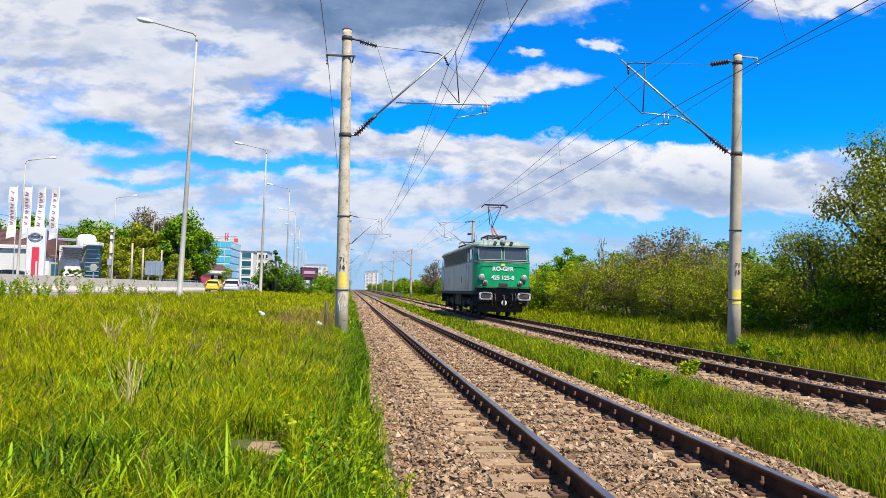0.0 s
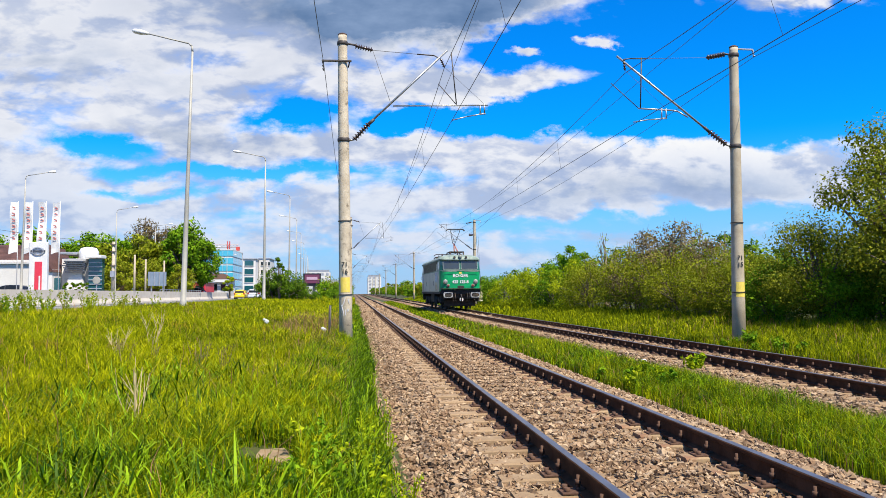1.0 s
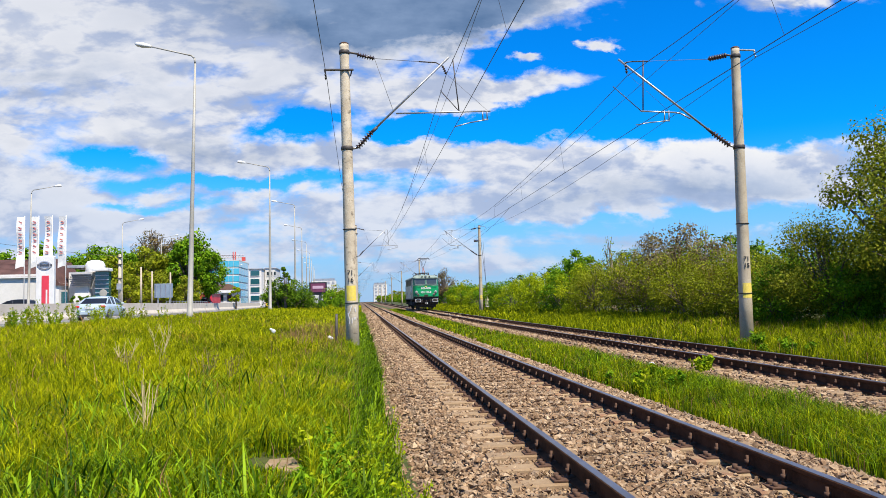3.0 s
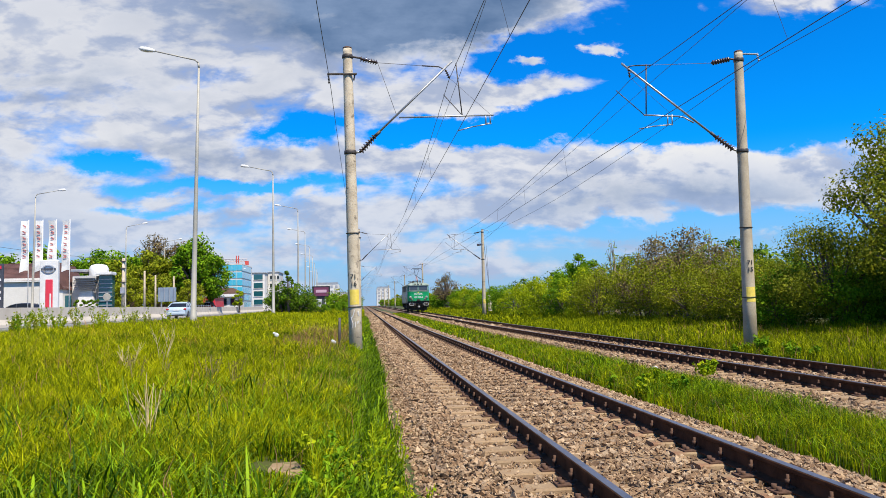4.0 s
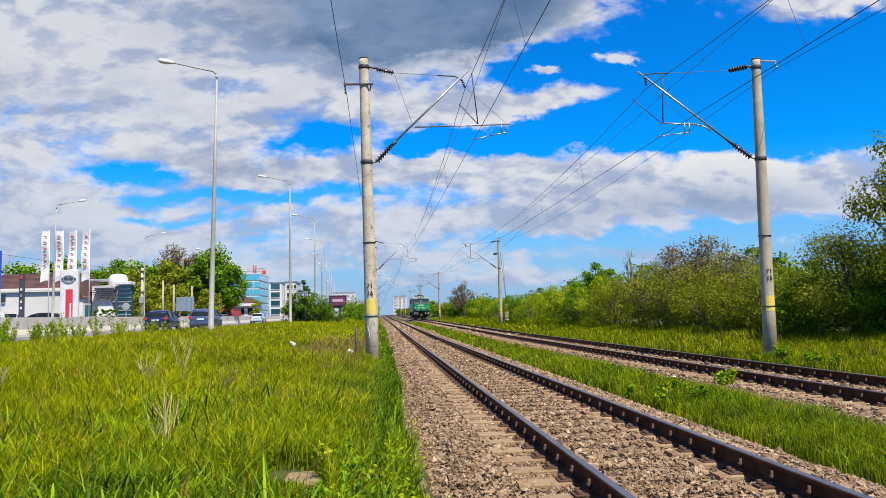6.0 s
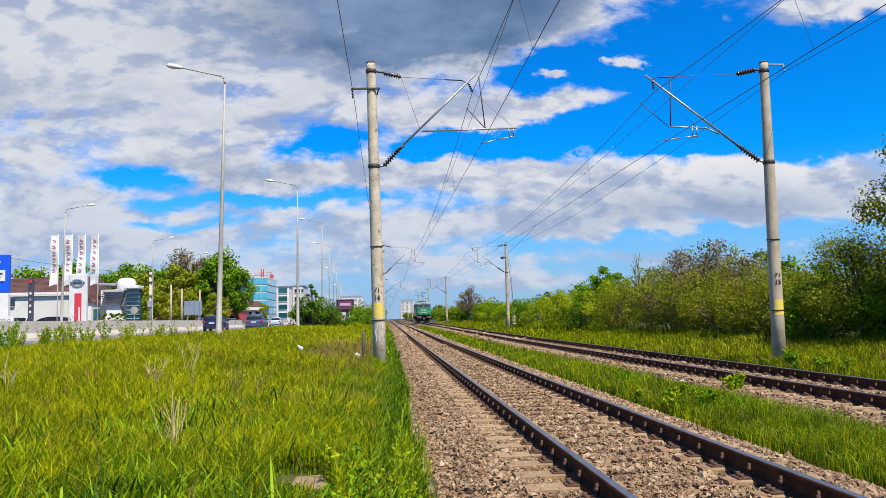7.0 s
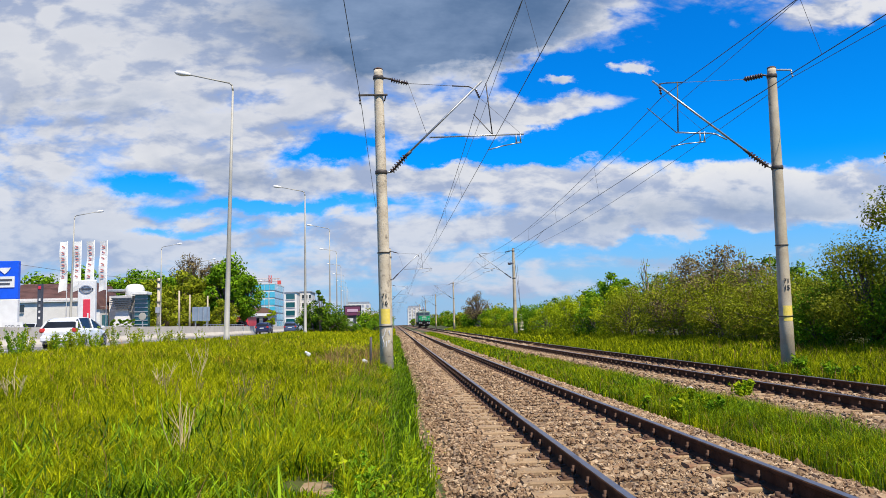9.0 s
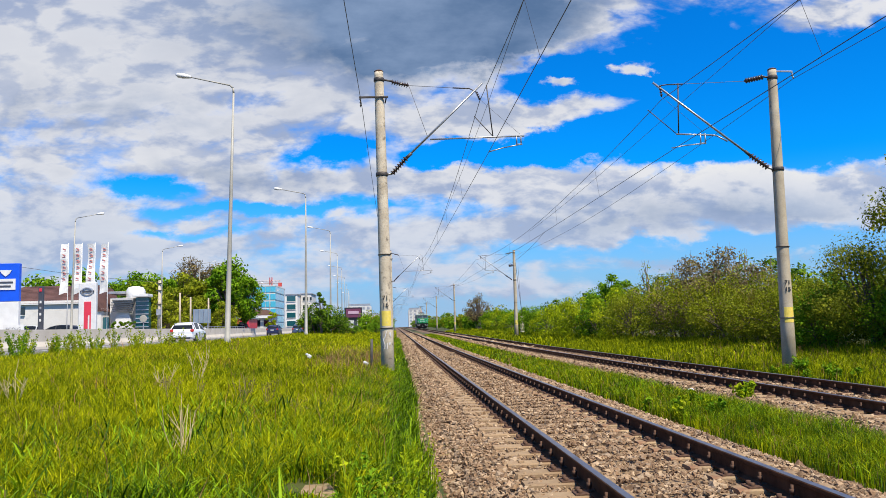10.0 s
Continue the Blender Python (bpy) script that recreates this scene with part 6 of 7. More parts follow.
def meadow(name, label, mat, bands, seed, edge=None, tall=None, shape=blades, level=0.65):
    rng = np.random.default_rng(seed)
    V, Fs, off = [], [], 0
    for x0, x1, y0, y1, dens, h0, w0 in bands:
        n = int((x1 - x0) * (y1 - y0) * dens)
        x, y = rng.uniform(x0, x1, n), rng.uniform(y0, y1, n)
        # tufts
        tn = np.array([noise.noise((a * 0.55, b * 0.55, seed)) for a, b in zip(x, y)])
        t2 = np.array([noise.noise((a * 2.1, b * 2.1, seed + 9)) for a, b in zip(x, y)])
        keep = rng.random(n) < 0.78 + 0.5 * t2
        if edge is not None:
            keep &= edge(x, y, t2)
        x, y, tn, t2 = x[keep], y[keep], tn[keep], t2[keep]
        h = h0 * rng.uniform(level, 1.15, len(x)) * (1 + 0.35 * tn + 0.30 * t2)
        if tall is not None:
            h *= tall(x, y)
        w = w0 * rng.uniform(0.6, 1.4, len(x))
        v, f = shape(rng, x, y, h, w)
        v[:, 2] += 0.8 * bend(v[:, 1])
        V.append(v)
        Fs.append(f + off)
        off += len(v)
    ob = new(name, np_mesh(name, np.concatenate(V), np.concatenate(Fs), mat))
    return tagged(ob, label, "grass", kind="stuff")


def left_edge(x, y, n):
    return (x < -2.12 + 0.22 * n) & ~((np.abs(x + 3.12) < 0.21) & (y < 6.45) & (y > 5.95))


def near_slab(x, y):
    """Trodden short grass in front of the slab; mown shorter towards the road."""
    return np.interp(x, [-12.5, -10.5, -8.0], [0.7, 0.85, 1.0]) * np.where((np.abs(x + 2.46 + 0.107 * y) < 0.24) & (y > 4.9) & (y < 6.5), 0.22, 1.0)


def lane_edge(lo, hi):
    return lambda x, y, n: (x > lo + 0.25 * n) & (x < hi - 0.25 * n)


meadow("meadow_grass", "tall yellow-green meadow grass between road and track", GRASS,
       [(-12, -2.05, -8, 3.4, 130, 0.32, 0.022), (-7.2, -2.6, 3.4, 9, 1900, 0.28, 0.0075), (-11.5, -2.6, 9, 16, 1150, 0.32, 0.0105), (-12.2, -2.6, 16, 30, 480, 0.36, 0.017), (-12.3, -2.5, 30, 70, 110, 0.38, 0.038),
        (-12.3, -2.4, 70, 160, 16, 0.45, 0.09)], 11, left_edge, near_slab)
meadow("lush_grass", "lush dark green grass along the ballast edge", GRASS_LUSH,
       [(-4.6, -2.0, 3.6, 10, 900, 0.27, 0.008), (-3.3, -2.0, 10, 24, 750, 0.34, 0.012), (-3.0, -2.0, 24, 80, 120, 0.40, 0.03)], 12, left_edge, near_slab)
meadow("broad_grass", "broad bright blades of tall grass near the ballast", GRASS_LUSH,
       [(-6.6, -2.25, 3.4, 7.0, 330, 0.27, 0.013), (-5.2, -2.25, 7.0, 10.5, 170, 0.29, 0.014)], 17, left_edge, near_slab, arched)
meadow("verge_grass", "green grass strip between the two tracks", GRASS_LUSH,
       [(1.75, 3.75, -8, 5.5, 200, 0.30, 0.02), (1.75, 3.75, 5.5, 14, 1000, 0.28, 0.007), (1.75, 3.75, 14, 30, 420, 0.28, 0.014), (1.75, 3.75, 30, 120, 60, 0.26, 0.04)], 13, lane_edge(1.95, 3.55))
# lit blades among the dark ones: the sunlight is in their lighter colour
meadow("sunlit_verge_grass", "grass of the strip between the tracks, coloured yellow-green as if sunlit", GRASS_FRESH,
       [(1.75, 3.75, 5.5, 14, 1300, 0.27, 0.006), (1.75, 3.75, 14, 30, 500, 0.28, 0.012), (1.75, 3.75, 30, 120, 60, 0.28, 0.04)], 14, lane_edge(1.95, 3.55))
meadow("trackside_grass", "yellow-green grass between the far track and the bushes", GRASS_FRESH,
       [(7.4, 12.0, -8, 9, 90, 0.40, 0.025), (7.4, 12.0, 12, 24, 440, 0.34, 0.012), (7.4, 12.0, 24, 50, 150, 0.36, 0.026), (7.4, 11.5, 50, 160, 35, 0.42, 0.06)], 15, lane_edge(7.45, 12.5))
meadow("dry_stems", "dry brown and reddish stems standing in the meadow", DRY,
       [(-6.5, -2.5, 3.8, 9, 16, 0.40, 0.005), (-10, -2.4, 9, 20, 12, 0.42, 0.007), (-3.6, -2.5, 10, 17, 80, 0.40, 0.007), (-4.4, -2.9, 17, 28, 60, 0.62, 0.010), (-11, -3, 20, 40, 4, 0.5, 0.014)], 16, left_edge)
meadow("dry_verge_stems", "dry straw and brown stems in the strip between the tracks", DRY,
       [(1.75, 3.75, 5.5, 16, 55, 0.30, 0.006), (1.75, 3.75, 16, 40, 22, 0.30, 0.012), (7.4, 11.5, 9, 30, 14, 0.42, 0.010)], 18, lane_edge(1.9, 11.6))


def weed(x, y, h, n_leaf, seed, mat, label, name="weed", leaf=0.10):
    rng = np.random.default_rng(seed)
    w = thing(name, label, "plant", None, "")
    bm = bmesh.new()
    z0 = float(ground_z(x))
    stems = []
    for k in range(5):
        a = rng.uniform(0, 6.28)
        tip = Vector((x + math.cos(a) * h * 0.28, y + math.sin(a) * h * 0.28, z0 + h * rng.uniform(0.7, 1.05)))
        add_tube(bm, (x, y, z0 - 0.02), tip, 0.006, 0.003, 5)
        stems.append(tip)
    part("stem", bm, mat, w)
    c = []
    for k in range(n_leaf):
        t = stems[rng.integers(5)]
        f = rng.uniform(0.25, 1.0)
        c.append(Vector((x, y, z0)).lerp(t, f) + Vector(rng.normal(0, 0.025, 3)))
    V, F = leaf_cards(rng, np.array(c), leaf, 0.4)
    part("leaves", np_mesh("leaves", V, F, mat), None, w)
    return w


def leaf_cards(rng, c, size, droop=0.0, out=None):
    """Pointed leaves, each a bent diamond of two faces; with out given they face roughly that way, as on the skin of a clump."""
    n = len(c)
    d = rng.normal(size=(n, 3))
    d[:, 2] -= droop
    if out is not None:
        f = out + rng.normal(0, 0.45, (n, 3)) + (0, 0, 0.25)
        f /= np.linalg.norm(f, axis=1, keepdims=True)
        d -= f * np.sum(d * f, axis=1, keepdims=True)
    d /= np.linalg.norm(d, axis=1, keepdims=True)
    s = np.cross(d, rng.normal(size=(n, 3)) if out is None else f)
    s /= np.linalg.norm(s, axis=1, keepdims=True)
    L = size * rng.uniform(0.6, 1.35, (n, 1))
    W = L * rng.uniform(0.22, 0.36, (n, 1))
    nrm = np.cross(d, s) * L * 0.10
    P = np.stack([c - d * L * 0.5, c + s * W + nrm, c + d * L * 0.5, c - s * W + nrm], 1)
    F = np.array([(0, 1, 2), (0, 2, 3)])[None] + (np.arange(n) * 4)[:, None, None]
    return P.reshape(-1, 3), F.reshape(-1, 3)


weed(4.2, 14.6, 0.55, 260, 3, LEAF_BRIGHT, "leafy bright green weed beside the far track", leaf=0.09)
rngw = random.Random(77)
for k in range(7):
    weed(2.15 + rngw.uniform(-0.25, 0.5), 12.2 + rngw.uniform(-0.5, 1.6), rngw.uniform(0.3, 0.42), 220, 170 + k, LEAF_MID if k % 3 else LEAF_BRIGHT, "low leafy green weed beside the ballast", leaf=0.075)
for k in range(5):
    weed(4.2 + rngw.uniform(-0.12, 0.12), 14.6 + rngw.uniform(-0.2, 0.2), rngw.uniform(0.35, 0.5), 110, 180 + k, LEAF_BRIGHT if k % 2 else LEAF_MID, "leafy bright green weed beside the far track", leaf=0.08)
for k in range(9):
    weed(7.55 + rngw.uniform(-0.1, 0.9), 18.2 + rngw.uniform(-1.2, 2.2), rngw.uniform(0.3, 0.5), 200, 190 + k, LEAF_MID, "dark green weed at the foot of the mast", leaf=0.08)
weed(8.0, 19.6, 0.5, 260, 6, LEAF_MID, "dark green weed at the foot of the mast", leaf=0.09)
weed(7.7, 17.6, 0.45, 260, 8, LEAF_MID, "dark green weed in the trackside grass", leaf=0.09)
rngw = random.Random(8)
for k in range(22):
    weed(rngw.uniform(-11.9, -10.2), rngw.uniform(21, 34), rngw.uniform(0.5, 0.95), 170, 30 + k, LEAF_BRIGHT if k % 3 else LEAF_OLIVE, "tall leafy weed at the road edge", leaf=0.055)
rngw = random.Random(18)
for k in range(14):
    weed(-2.15 + rngw.uniform(-0.25, 0.1), rngw.uniform(4.6, 9.5), rngw.uniform(0.25, 0.42), 60, 60 + k, LEAF_BRIGHT, "yellow-green weed at the ballast edge", leaf=0.035)


rngw = random.Random(38)
for k in range(16):
    weed(rngw.uniform(-12.0, -10.9), rngw.uniform(17.5, 26), rngw.uniform(0.6, 0.95), 190, 130 + k, LEAF_BRIGHT if k % 2 else LEAF_MID, "tall leafy weed at the road edge", leaf=0.06)
for k in range(9):
    weed(-6.0 + rngw.uniform(-1.6, 2.4), rngw.uniform(8.5, 13.5), rngw.uniform(0.35, 0.5), 40, 150 + k, LEAF_BROWN, "withered brown herb standing in the meadow", leaf=0.03)
rngw = random.Random(28)
for k in range(16):
    weed(rngw.uniform(-2.85, -2.25), rngw.uniform(4.7, 6.6), rngw.uniform(0.22, 0.38), 90, 90 + k, LEAF_BRIGHT if k % 2 else LEAF_MID, "low leafy herb among the grass beside the ballast", leaf=0.05)


def dead_bush(x, y, h, seed):
    rng = random.Random(seed)
    t = thing("dead_stalk", "bare pale branching stalk standing in the meadow", "plant", None, "dead stalks")
    bm = bmesh.new()
    z0 = float(ground_z(x))
    for k in range(6):
        a = rng.uniform(0, 6.28)
        top = Vector((x + math.cos(a) * h * rng.uniform(0.1, 0.45), y + math.sin(a) * 0.2, z0 + h * rng.uniform(0.6, 1.0)))
        add_tube(bm, (x, y, z0), top, 0.0045, 0.002, 4)
        for j in range(3):
            f = rng.uniform(0.4, 0.9)
            p = Vector((x, y, z0)).lerp(top, f)
            add_tube(bm, p, p + Vector((rng.uniform(-0.12, 0.12), rng.uniform(-0.1, 0.1), rng.uniform(0.08, 0.25))), 0.003, 0.0015, 4)
    part("stalk", bm, STRAW, t)


for x, y, h in ((-5.75, 13.2, 0.75), (-4.15, 6.4, 0.62), (-5.9, 12.0, 0.5), (-6.9, 9.5, 0.6)):
    dead_bush(x, y, h, int(x * 100) + 3)


# ---------------------------------------------------------------- bushes and trees
def shrub(name, label, mat, h, r, n, leaf, seed, clumps=26, stems=5, trunk=0.0, airy=0.0, cat="bush", base=0.05, stem_mat=None, squash=1.0, droop=0.2):
    """Bush or tree: stems and limbs that carry clumps of leaves. Origin at the foot."""
    rng = np.random.default_rng(seed)
    t = thing(name, label, cat)
    ends = []
    c0 = trunk + (h - trunk) * 0.5
    hh = (h - trunk) * 0.5
    k = 0
    while len(ends) < clumps and k < 4000:
        k += 1
        p = rng.uniform(-1, 1, 3)
        q = np.linalg.norm(p)
        if q > 1 or q < 0.45 or p[2] < -0.9:
            continue
        prof = 1.0 - 0.25 * max(p[2], 0)
        ends.append(Vector((p[0] * r * prof, p[1] * r * prof * squash, c0 + p[2] * hh * (0.95 + 0.1 * rng.random()))))
    tops = []
    for s in range(stems):
        a = s * 6.283 / stems + rng.uniform(-0.5, 0.5)
        tops.append(Vector((math.cos(a) * r * 0.22, math.sin(a) * r * 0.22, max(trunk, h * 0.22))))
    bm = bmesh.new()
    rad = max(0.02, h * 0.014) * (1.6 if trunk else 1.0)
    if trunk:
        add_chain(bm, [(0, 0, -0.2), (0.03, 0.02, trunk * 0.5), (0.0, 0.05, trunk)], [rad * 2.4, rad * 1.9, rad * 1.6], 9)
        starts = [Vector((0, 0.05, trunk)) for _ in tops]
    else:
        starts = [Vector((tp.x * 0.4, tp.y * 0.4, -0.1)) for tp in tops]
        for a, b in zip(starts, tops):
            add_tube(bm, a, b, rad, rad * 0.8, 6)
    for e in ends:
        i = min(range(len(tops)), key=lambda j: (tops[j] - e).length)
        src = tops[i] if not trunk else starts[i]
        mid = src.lerp(e, 0.5) + Vector((0, 0, 0.08 * h * rng.random()))
        add_chain(bm, [src, mid, e], [rad * 0.75, rad * 0.45, rad * 0.18], 5)
        if airy:
            for j in range(4):
                d = Vector(rng.normal(0, 1, 3)).normalized()
                d.z = abs(d.z)
                add_tube(bm, mid.lerp(e, 0.6), e + d * r * 0.28, rad * 0.2, rad * 0.07, 4)
    part("trunk" if trunk else "stem", bm, stem_mat or BARK, t)
    per = max(1, n // max(1, len(ends)))
    pts, outs = [], []
    cr = r * 0.34 * (1 - 0.25 * airy)
    for e in ends:
        g = rng.normal(0, 1, (per, 3))
        g /= np.maximum(np.linalg.norm(g, axis=1, keepdims=True), 1e-6)
        rr = cr * rng.uniform(0.55, 1.3) * rng.uniform(0.15, 1, (per, 1)) ** 0.4 * (1 + 0.35 * rng.random((per, 1)) ** 3)
        pts.append(np.array(e) + g * rr * (1, squash, 0.8))
        outs.append(g)
    pts = np.concatenate(pts)
    pts[:, 2] = np.maximum(pts[:, 2], base)
    V, F = leaf_cards(rng, pts, leaf, droop, np.concatenate(outs))
    part("crown", np_mesh("crown", V, F, mat), None, t)
    return t


def plant(src, x, y, s=1.0, rz=0.0, sz=None):
    ob = copy_thing(src, pose(x, y, float(ground_z(x)) + 0.7 * float(bend(y)), 0, 0, rz))
    ob.scale = (s, s, sz or s)
    return ob


def sow():
    A = shrub("bush", "dense yellow-green hawthorn bush along the railway", LEAF_BRIGHT, 3.1, 1.9, 6600, 0.125, 1, 38)
    A2 = shrub("bush", "dense fresh green bush along the railway", LEAF_MID, 2.9, 1.8, 5600, 0.14, 2, 30)
    O = shrub("bush", "broad olive-green bush along the railway", LEAF_OLIVE, 3.6, 2.3, 9500, 0.105, 3, 46)
    O2 = shrub("bush", "olive bush with brown budding twigs on top", LEAF_BROWN, 4.4, 2.3, 3600, 0.14, 4, 46, airy=1.0, stem_mat=TWIG)
    D = shrub("bush", "dark green bush behind the hedge", LEAF_DARK, 4.2, 2.3, 3200, 0.24, 5, 30)
    T = shrub("young_tree", "young tree with large fresh green leaves", LEAF_MID, 4.6, 1.5, 2600, 0.22, 6, 20, trunk=1.2, cat="tree")
    B = shrub("young_tree", "thin pale tree with sparse light green twigs", LEAF_BRIGHT, 4.4, 1.5, 700, 0.10, 7, 26, trunk=1.0, airy=1.0, cat="tree", stem_mat=TWIG)
    R = shrub("tree", "large dark leafy tree with drooping leaflets beside the track", LEAF_TREE, 6.6, 2.7, 24000, 0.115, 8, 60, stems=6, trunk=0.9, cat="tree", droop=0.8)
    R2 = shrub("tree", "dark spreading tree with low branches beside the track", LEAF_TREE, 4.4, 2.6, 17000, 0.105, 9, 48, stems=6, trunk=0.5, cat="tree", droop=0.6)
    S = shrub("tree", "sparse distant tree with budding twigs", LEAF_BROWN, 6.4, 2.4, 1800, 0.2, 10, 34, trunk=1.5, airy=1.0, cat="tree")
    rows = [
        (A, 10.8, 66, 0.86, 0), (A, 10.9, 60, 0.95, 70), (A2, 10.6, 71, 0.9, 30), (A, 11.1, 55, 0.9, 160), (A2, 10.9, 51, 0.86, 220), (A, 11.4, 48, 0.98, 300),
        (A2, 10.7, 78, 0.9, 100), (A, 10.8, 86, 0.85, 10), (A2, 11.2, 94, 0.9, 200), (A, 11.2, 103, 0.95, 250), (A2, 11.4, 112, 1.0, 20), (T, 12.2, 53, 0.95, 0), (T, 12.6, 49, 0.8, 90),
        (B, 12.4, 44.5, 1.0, 0), (B, 12.8, 42, 0.85, 130), (B, 12.6, 30.0, 0.75, 60), (B, 13.2, 34.0, 0.9, 200), (T, 12.8, 57, 0.85, 40), (O, 11.4, 44, 0.85, 30), (O, 12.0, 39, 0.92, 0), (O, 12.2, 35.5, 0.95, 120), (O, 11.8, 32.4, 0.80, 210), (O2, 12.6, 38, 0.92, 0),
        (O2, 12.8, 35, 0.94, 140), (O2, 13.0, 31.5, 0.72, 40), (D, 14.0, 33, 0.82, 0), (D, 14.2, 40, 0.82, 100), (D, 14.0, 47, 0.85, 10), (D, 13.8, 28.5, 0.62, 60), (O, 12.3, 28.6, 0.66, 50),
        (O, 12.2, 25.6, 0.62, 10), (D, 13.4, 24.6, 0.6, 200), (A2, 11.3, 24.2, 0.66, 10), (A2, 12.2, 22.0, 0.62, 130), (O, 12.0, 29.8, 0.75, 80), (R, 13.7, 20.4, 0.95, 0), (R2, 12.1, 22.8, 0.76, 70), (R2, 13.0, 18.6, 0.85, 160), (R, 15.2, 17.0, 0.95, 220),
        (D, 15.6, 21.5, 0.62, 20), (A2, 14.6, 15.5, 0.7, 20), (A2, 15.2, 18.0, 0.75, 120), (D, 15.8, 20.0, 0.7, 220), (A2, 14.0, 19.6, 0.55, 320), (D, 15.4, 23.5, 0.7, 90), (A2, 13.2, 21.4, 0.55, 40),
        (D, 16.5, 26.5, 0.62, 10), (D, 16.8, 30.5, 0.66, 100), (D, 16.5, 35.0, 0.75, 200), (D, 16.5, 15.0, 0.8, 300), (O, 12.4, 26.9, 0.7, 300), (S, 11.4, 128, 1.0, 0), (S, 11.8, 136, 0.9, 80), (D, 13.5, 56, 0.85, 120), (D, 13.4, 64, 0.8, 30), (D, 13.2, 74, 0.75, 220),
    ]
    used = set()
    for src, x, y, s, rz in rows:
        if src.name in used:
            plant(src, x, y, s, rz)
        else:
            used.add(src.name)
            src.matrix_basis = pose(x, y, float(ground_z(x)), 0, 0, rz)
            src.scale = (s, s, s)
    FB = shrub("bush", "far green bush along the railway", LEAF_MID, 3.0, 1.9, 1500, 0.34, 51, 24)
    FO = shrub("bush", "far olive bush along the railway", LEAF_OLIVE, 3.3, 2.1, 1500, 0.34, 52, 24)
    FB.matrix_basis, FO.matrix_basis = pose(12.6, 108, 0.3), pose(13.0, 118, 0.3)
    for k in range(17):
        plant((FB, D)[k % 2], 18.6 + 0.7 * (k % 3), 9 + k * 3.0, 0.7, k * 77)
    rng = random.Random(21)
    for k in range(34):
        y = 112 + k * 9 + rng.uniform(-3, 3)
        plant((FB, FO, FB)[k % 3], 11.6 + rng.uniform(-0.4, 2.5), y, rng.uniform(0.75, 1.1), rng.uniform(0, 360))
    # roadside, between the road and the near track
    for k, (x, y, s, src) in enumerate(((-9.4, 70, 0.72, D), (-8.5, 71, 0.68, D), (-7.6, 73, 0.5, D), (-10.0, 72, 0.60, D), (-6.9, 75, 0.36, D), (-6.6, 84, 0.34, A2), (-5.0, 98, 0.5, A2), (-4.6, 112, 0.55, D), (-6.8, 124, 1.0, FB),
                                        (-4.8, 138, 1.0, FB), (-7.5, 150, 1.1, FO), (-5.0, 168, 1.1, FB), (-6.5, 190, 1.2, FO), (-5.0, 215, 1.2, FB), (-5.5, 250, 1.3, FO))):
        plant(src, x, y, s, k * 50)
    cy = shrub("cypress", "slim dark cypress in the roadside thicket", LEAF_DARK, 4.3, 0.5, 1600, 0.16, 14, 22, trunk=0.2, cat="tree")
    cy.matrix_basis = pose(-9.0, 69.3, float(ground_z(-9.0)))
    # park trees across the road
    chest = shrub("tree", "round chestnut tree in fresh green leaf across the road", LEAF_MID, 9.6, 3.6, 4800, 0.50, 31, 46, trunk=1.8, cat="tree")
    chest.matrix_basis = pose(-40.8, 120, 0.9)
    brown = shrub("tree", "tall bare brown tree with budding twigs", LEAF_BROWN, 12.2, 4.3, 4200, 0.32, 32, 60, trunk=2.5, airy=1.0, cat="tree")
    brown.matrix_basis = pose(-34.6, 126, 0.9)
    green = shrub("tree", "tall bright green tree across the road", LEAF_MID, 10.9, 3.1, 4800, 0.50, 33, 46, trunk=1.8, cat="tree")
    green.matrix_basis = pose(-26.6, 116, 0.9)
    olive = shrub("tree", "wide olive-brown tree in the park", LEAF_OLIVE, 9.0, 3.6, 4500, 0.48, 34, 44, trunk=1.0, cat="tree")
    olive.matrix_basis = pose(-33.2, 118, 0.9)
    for src, x, y, s, rz in ((olive, -37.5, 117, 0.85, 80), (olive, -30.2, 119, 0.9, 160), (green, -28.9, 121, 0.85, 200), (chest, -37.6, 122, 0.9, 140), (chest, -43.8, 124, 0.8, 30), (brown, -31.4, 128, 0.92, 100),
                             (olive, -40.0, 114, 0.6, 220), (olive, -35.0, 112, 0.62, 20), (olive, -30.5, 112, 0.6, 290), (olive, -26.5, 112, 0.5, 10), (green, -24.8, 118, 0.8, 90)):
        ob = copy_thing(src, pose(x, y, 0.9, 0, 0, rz))
        ob.scale = (s, s, s)
    FT = shrub("tree", "distant green tree on the horizon", LEAF_MID, 10.0, 3.8, 1100, 0.75, 53, 26, trunk=1.6, cat="tree")
    FT2 = shrub("tree", "distant olive tree on the horizon", LEAF_OLIVE, 9.0, 3.8, 1100, 0.75, 54, 26, trunk=1.4, cat="tree")
    FT.matrix_basis, FT2.matrix_basis = pose(-50.0, 168, 0.9), pose(-54.0, 165, 0.9)
    for k in range(16):
        ob = copy_thing((FT, FT2)[k % 2], pose(-92 + k * 3.3 + rng.uniform(-1, 1), 166 + rng.uniform(-6, 8), 0.9, 0, 0, k * 47))
        s = rng.uniform(1.15, 1.4)
        ob.scale = (s, s, s)
    for k, (x, y) in enumerate(((6.5, 380), (8.6, 396), (10.8, 384), (13.0, 390))):
        ob = copy_thing((FT, FT2)[k % 2], pose(x, y, 0.6, 0, 0, k * 83))
        ob.scale = (0.40, 0.40, 0.36 + 0.06 * (k % 2))
    for k, x in enumerate((-17, -14, -11.2, -8.6, -6.2, 9.4, 12.2, 15.5, 19.0)):
        ob = copy_thing((FT, FT2)[k % 2], pose(x, 470 + 9 * (k % 3), 0.0, 0, 0, k * 61))
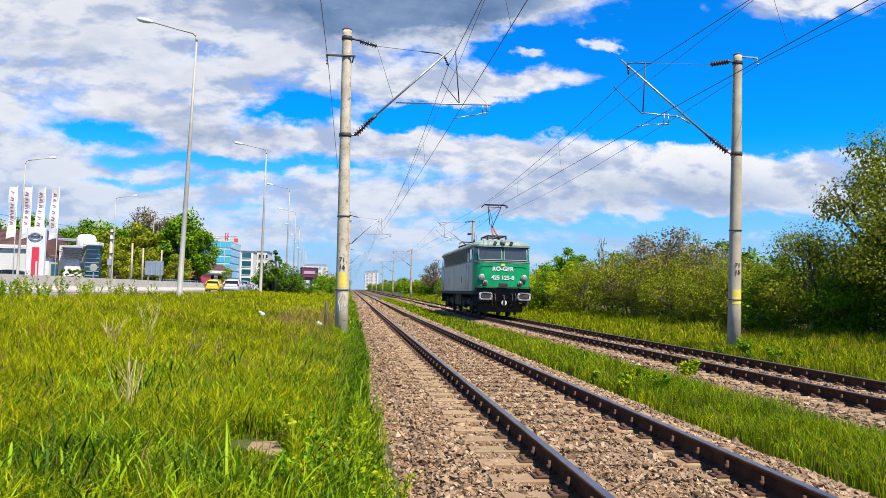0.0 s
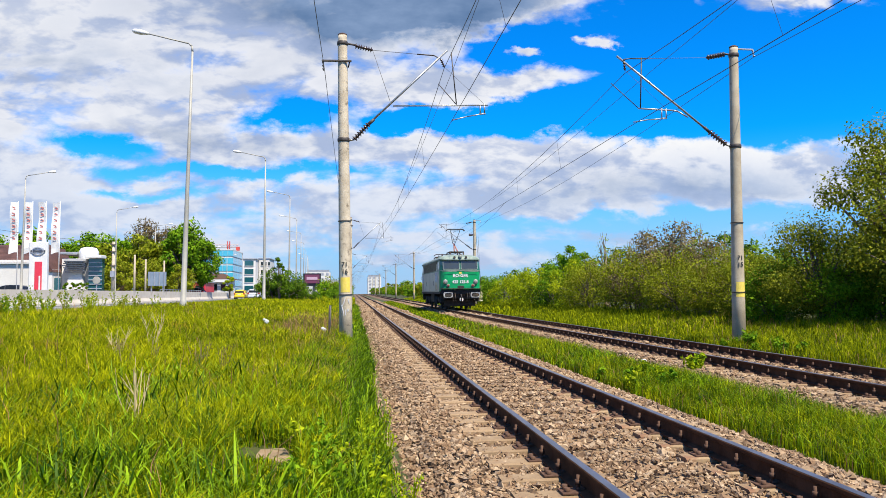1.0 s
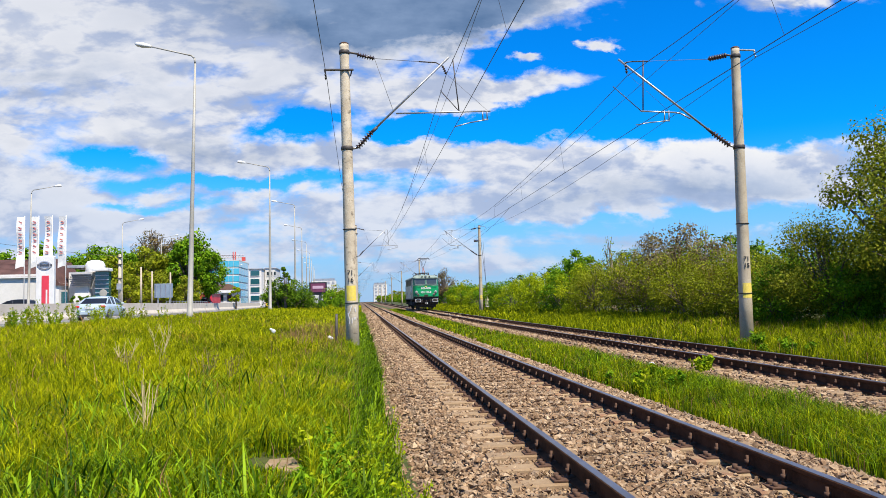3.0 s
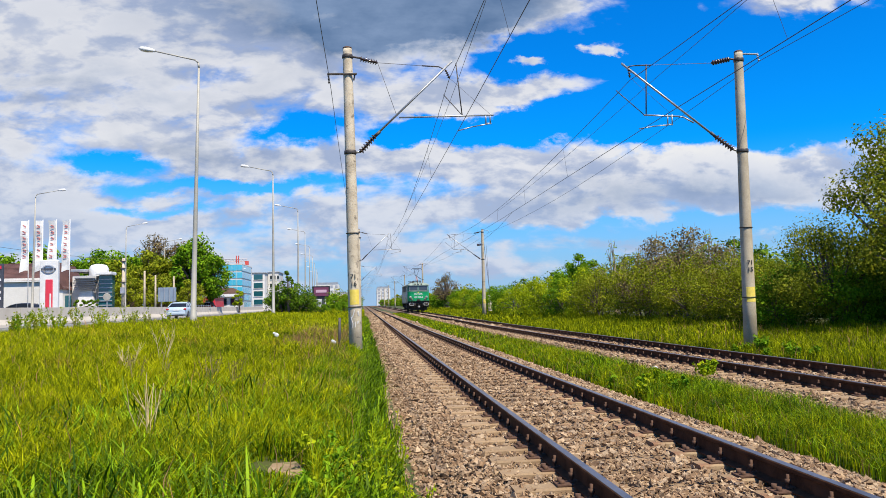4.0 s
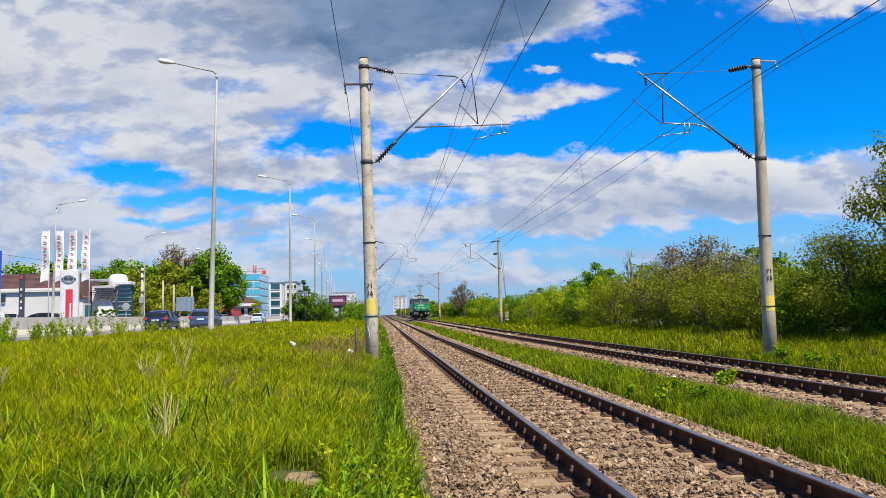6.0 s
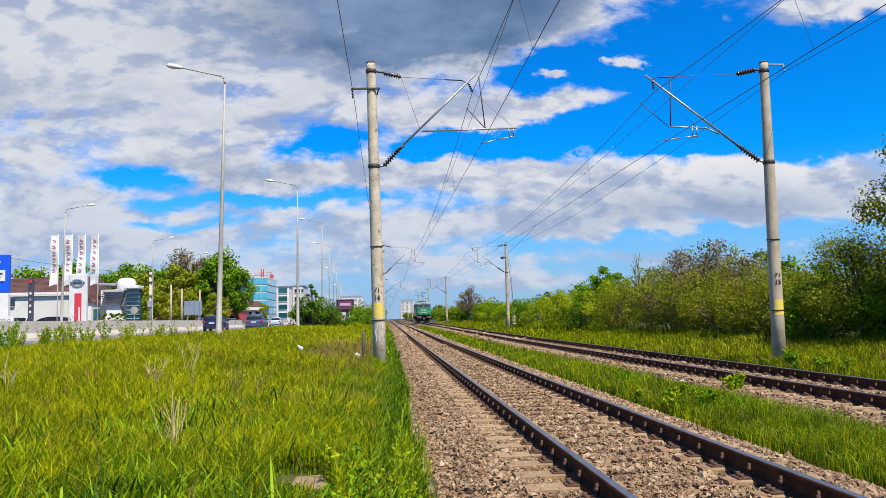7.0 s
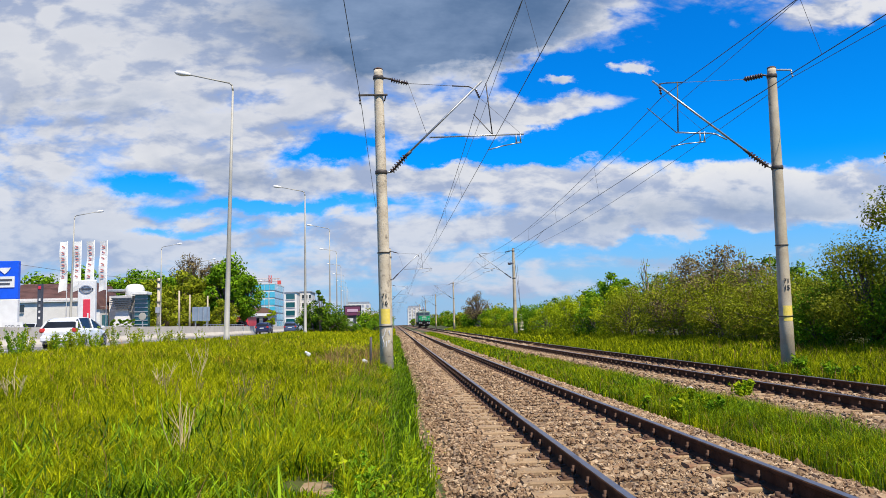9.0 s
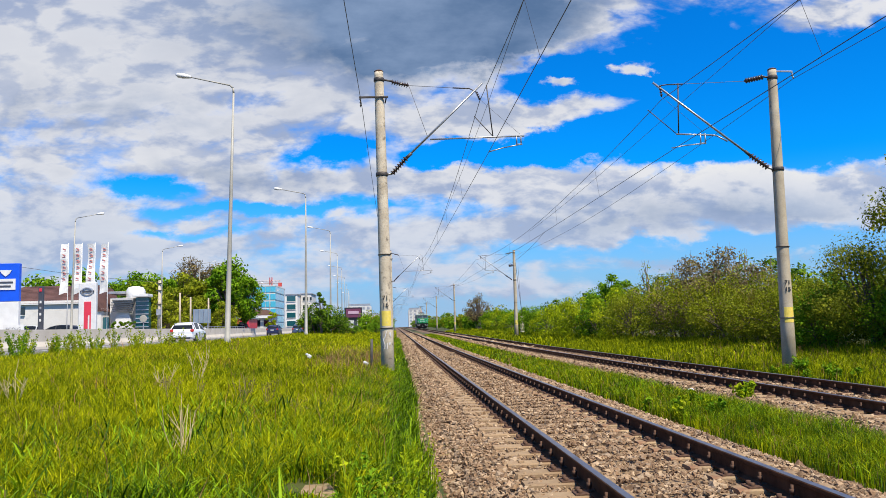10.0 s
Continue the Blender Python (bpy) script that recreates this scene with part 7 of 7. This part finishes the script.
        ob.scale = (0.62, 0.62, 0.5 + 0.05 * (k % 3))
    small = shrub("tree", "small round green street tree", LEAF_BRIGHT, 3.6, 1.2, 2200, 0.22, 35, 18, trunk=1.0, cat="tree")
    small.matrix_basis = pose(-24.6, 142, 0.85)
    conif = shrub("shrub", "small clipped conifer before the showroom", LEAF_DARK, 2.0, 0.50, 2400, 0.15, 36, 20)
    conif.matrix_basis = pose(-33.6, 90.5, 0.85)
    for x in (-34.3, -32.9, -32.2):
        copy_thing(conif, pose(x, 90.5, 0.85, 0, 0, x * 30))
    # distant woods closing the horizon
    for k in range(60):
        x = -330 + k * 11.5 + rng.uniform(-3, 3)
        if abs(x - 2) < 22:
            continue
        ob = copy_thing((FT, FT2)[k % 2], pose(x, 640 + rng.uniform(-30, 30), 0.3, 0, 0, k * 31))
        s = rng.uniform(0.9, 1.5)
        ob.scale = (s * 1.6, s * 1.6, s)


sow()


# ---------------------------------------------------------------- what moves
def motions():
    def loco_y(t):
        return 40.0 + 17.25 * t
    walk(LOCO, [(t / 2, on_line(TRACK_X[1], loco_y(t / 2), 0.004)) for t in range(21)])
    for ws, y in WHEELSETS:
        walk(ws, [(i / 30, pose(0, y, 0.56, -math.degrees(17.25 * (i / 30) / 0.56))) for i in range(301)])
    lanes = [
        (silver_car, -18.5, [(0, -9.5), (2.4, 38.4), (2.7, 44.5), (3.8, 66.8), (4.5, 82.0), (5.5, 104.0), (7.0, 128.0), (10.0, 172.0)]),
        (dark_car, -18.5, [(0, -70.0), (4.5, 33.0), (5.0, 42.8), (5.5, 51.2), (5.7, 54.4), (6.8, 71.5), (7.5, 82.1), (8.0, 89.8), (9.0, 101.7), (10.0, 112.6)]),
        (grey_car, -15.4, [(0, -72.0), (4.5, 26.0), (5.0, 37.6), (5.5, 48.6), (5.7, 53.0), (6.8, 75.0), (7.5, 87.0), (8.0, 94.6), (9.0, 106.6), (10.0, 118.0)]),
        (white_car, -18.5, [(0, -147.0), (8.8, 36.6), (9.0, 40.4), (9.4, 48.5), (9.8, 57.2), (10.0, 61.8)]),
        (yellow_car, -18.5, [(0, 97.7), (0.5, 112.0), (2.5, 165.0), (10.0, 330.0)]),
        (van_car, -15.4, [(0, 90.0), (0.5, 103.0), (2.5, 150.0), (10.0, 320.0)]),
        (far_car, -15.4, [(0, 101.0), (1.0, 125.0), (10.0, 345.0)]),
    ]
    for car, x, rows in lanes:
        walk(car, [(t, pose(x + road_dx(y), y, 0.572)) for t, y in rows])


motions()
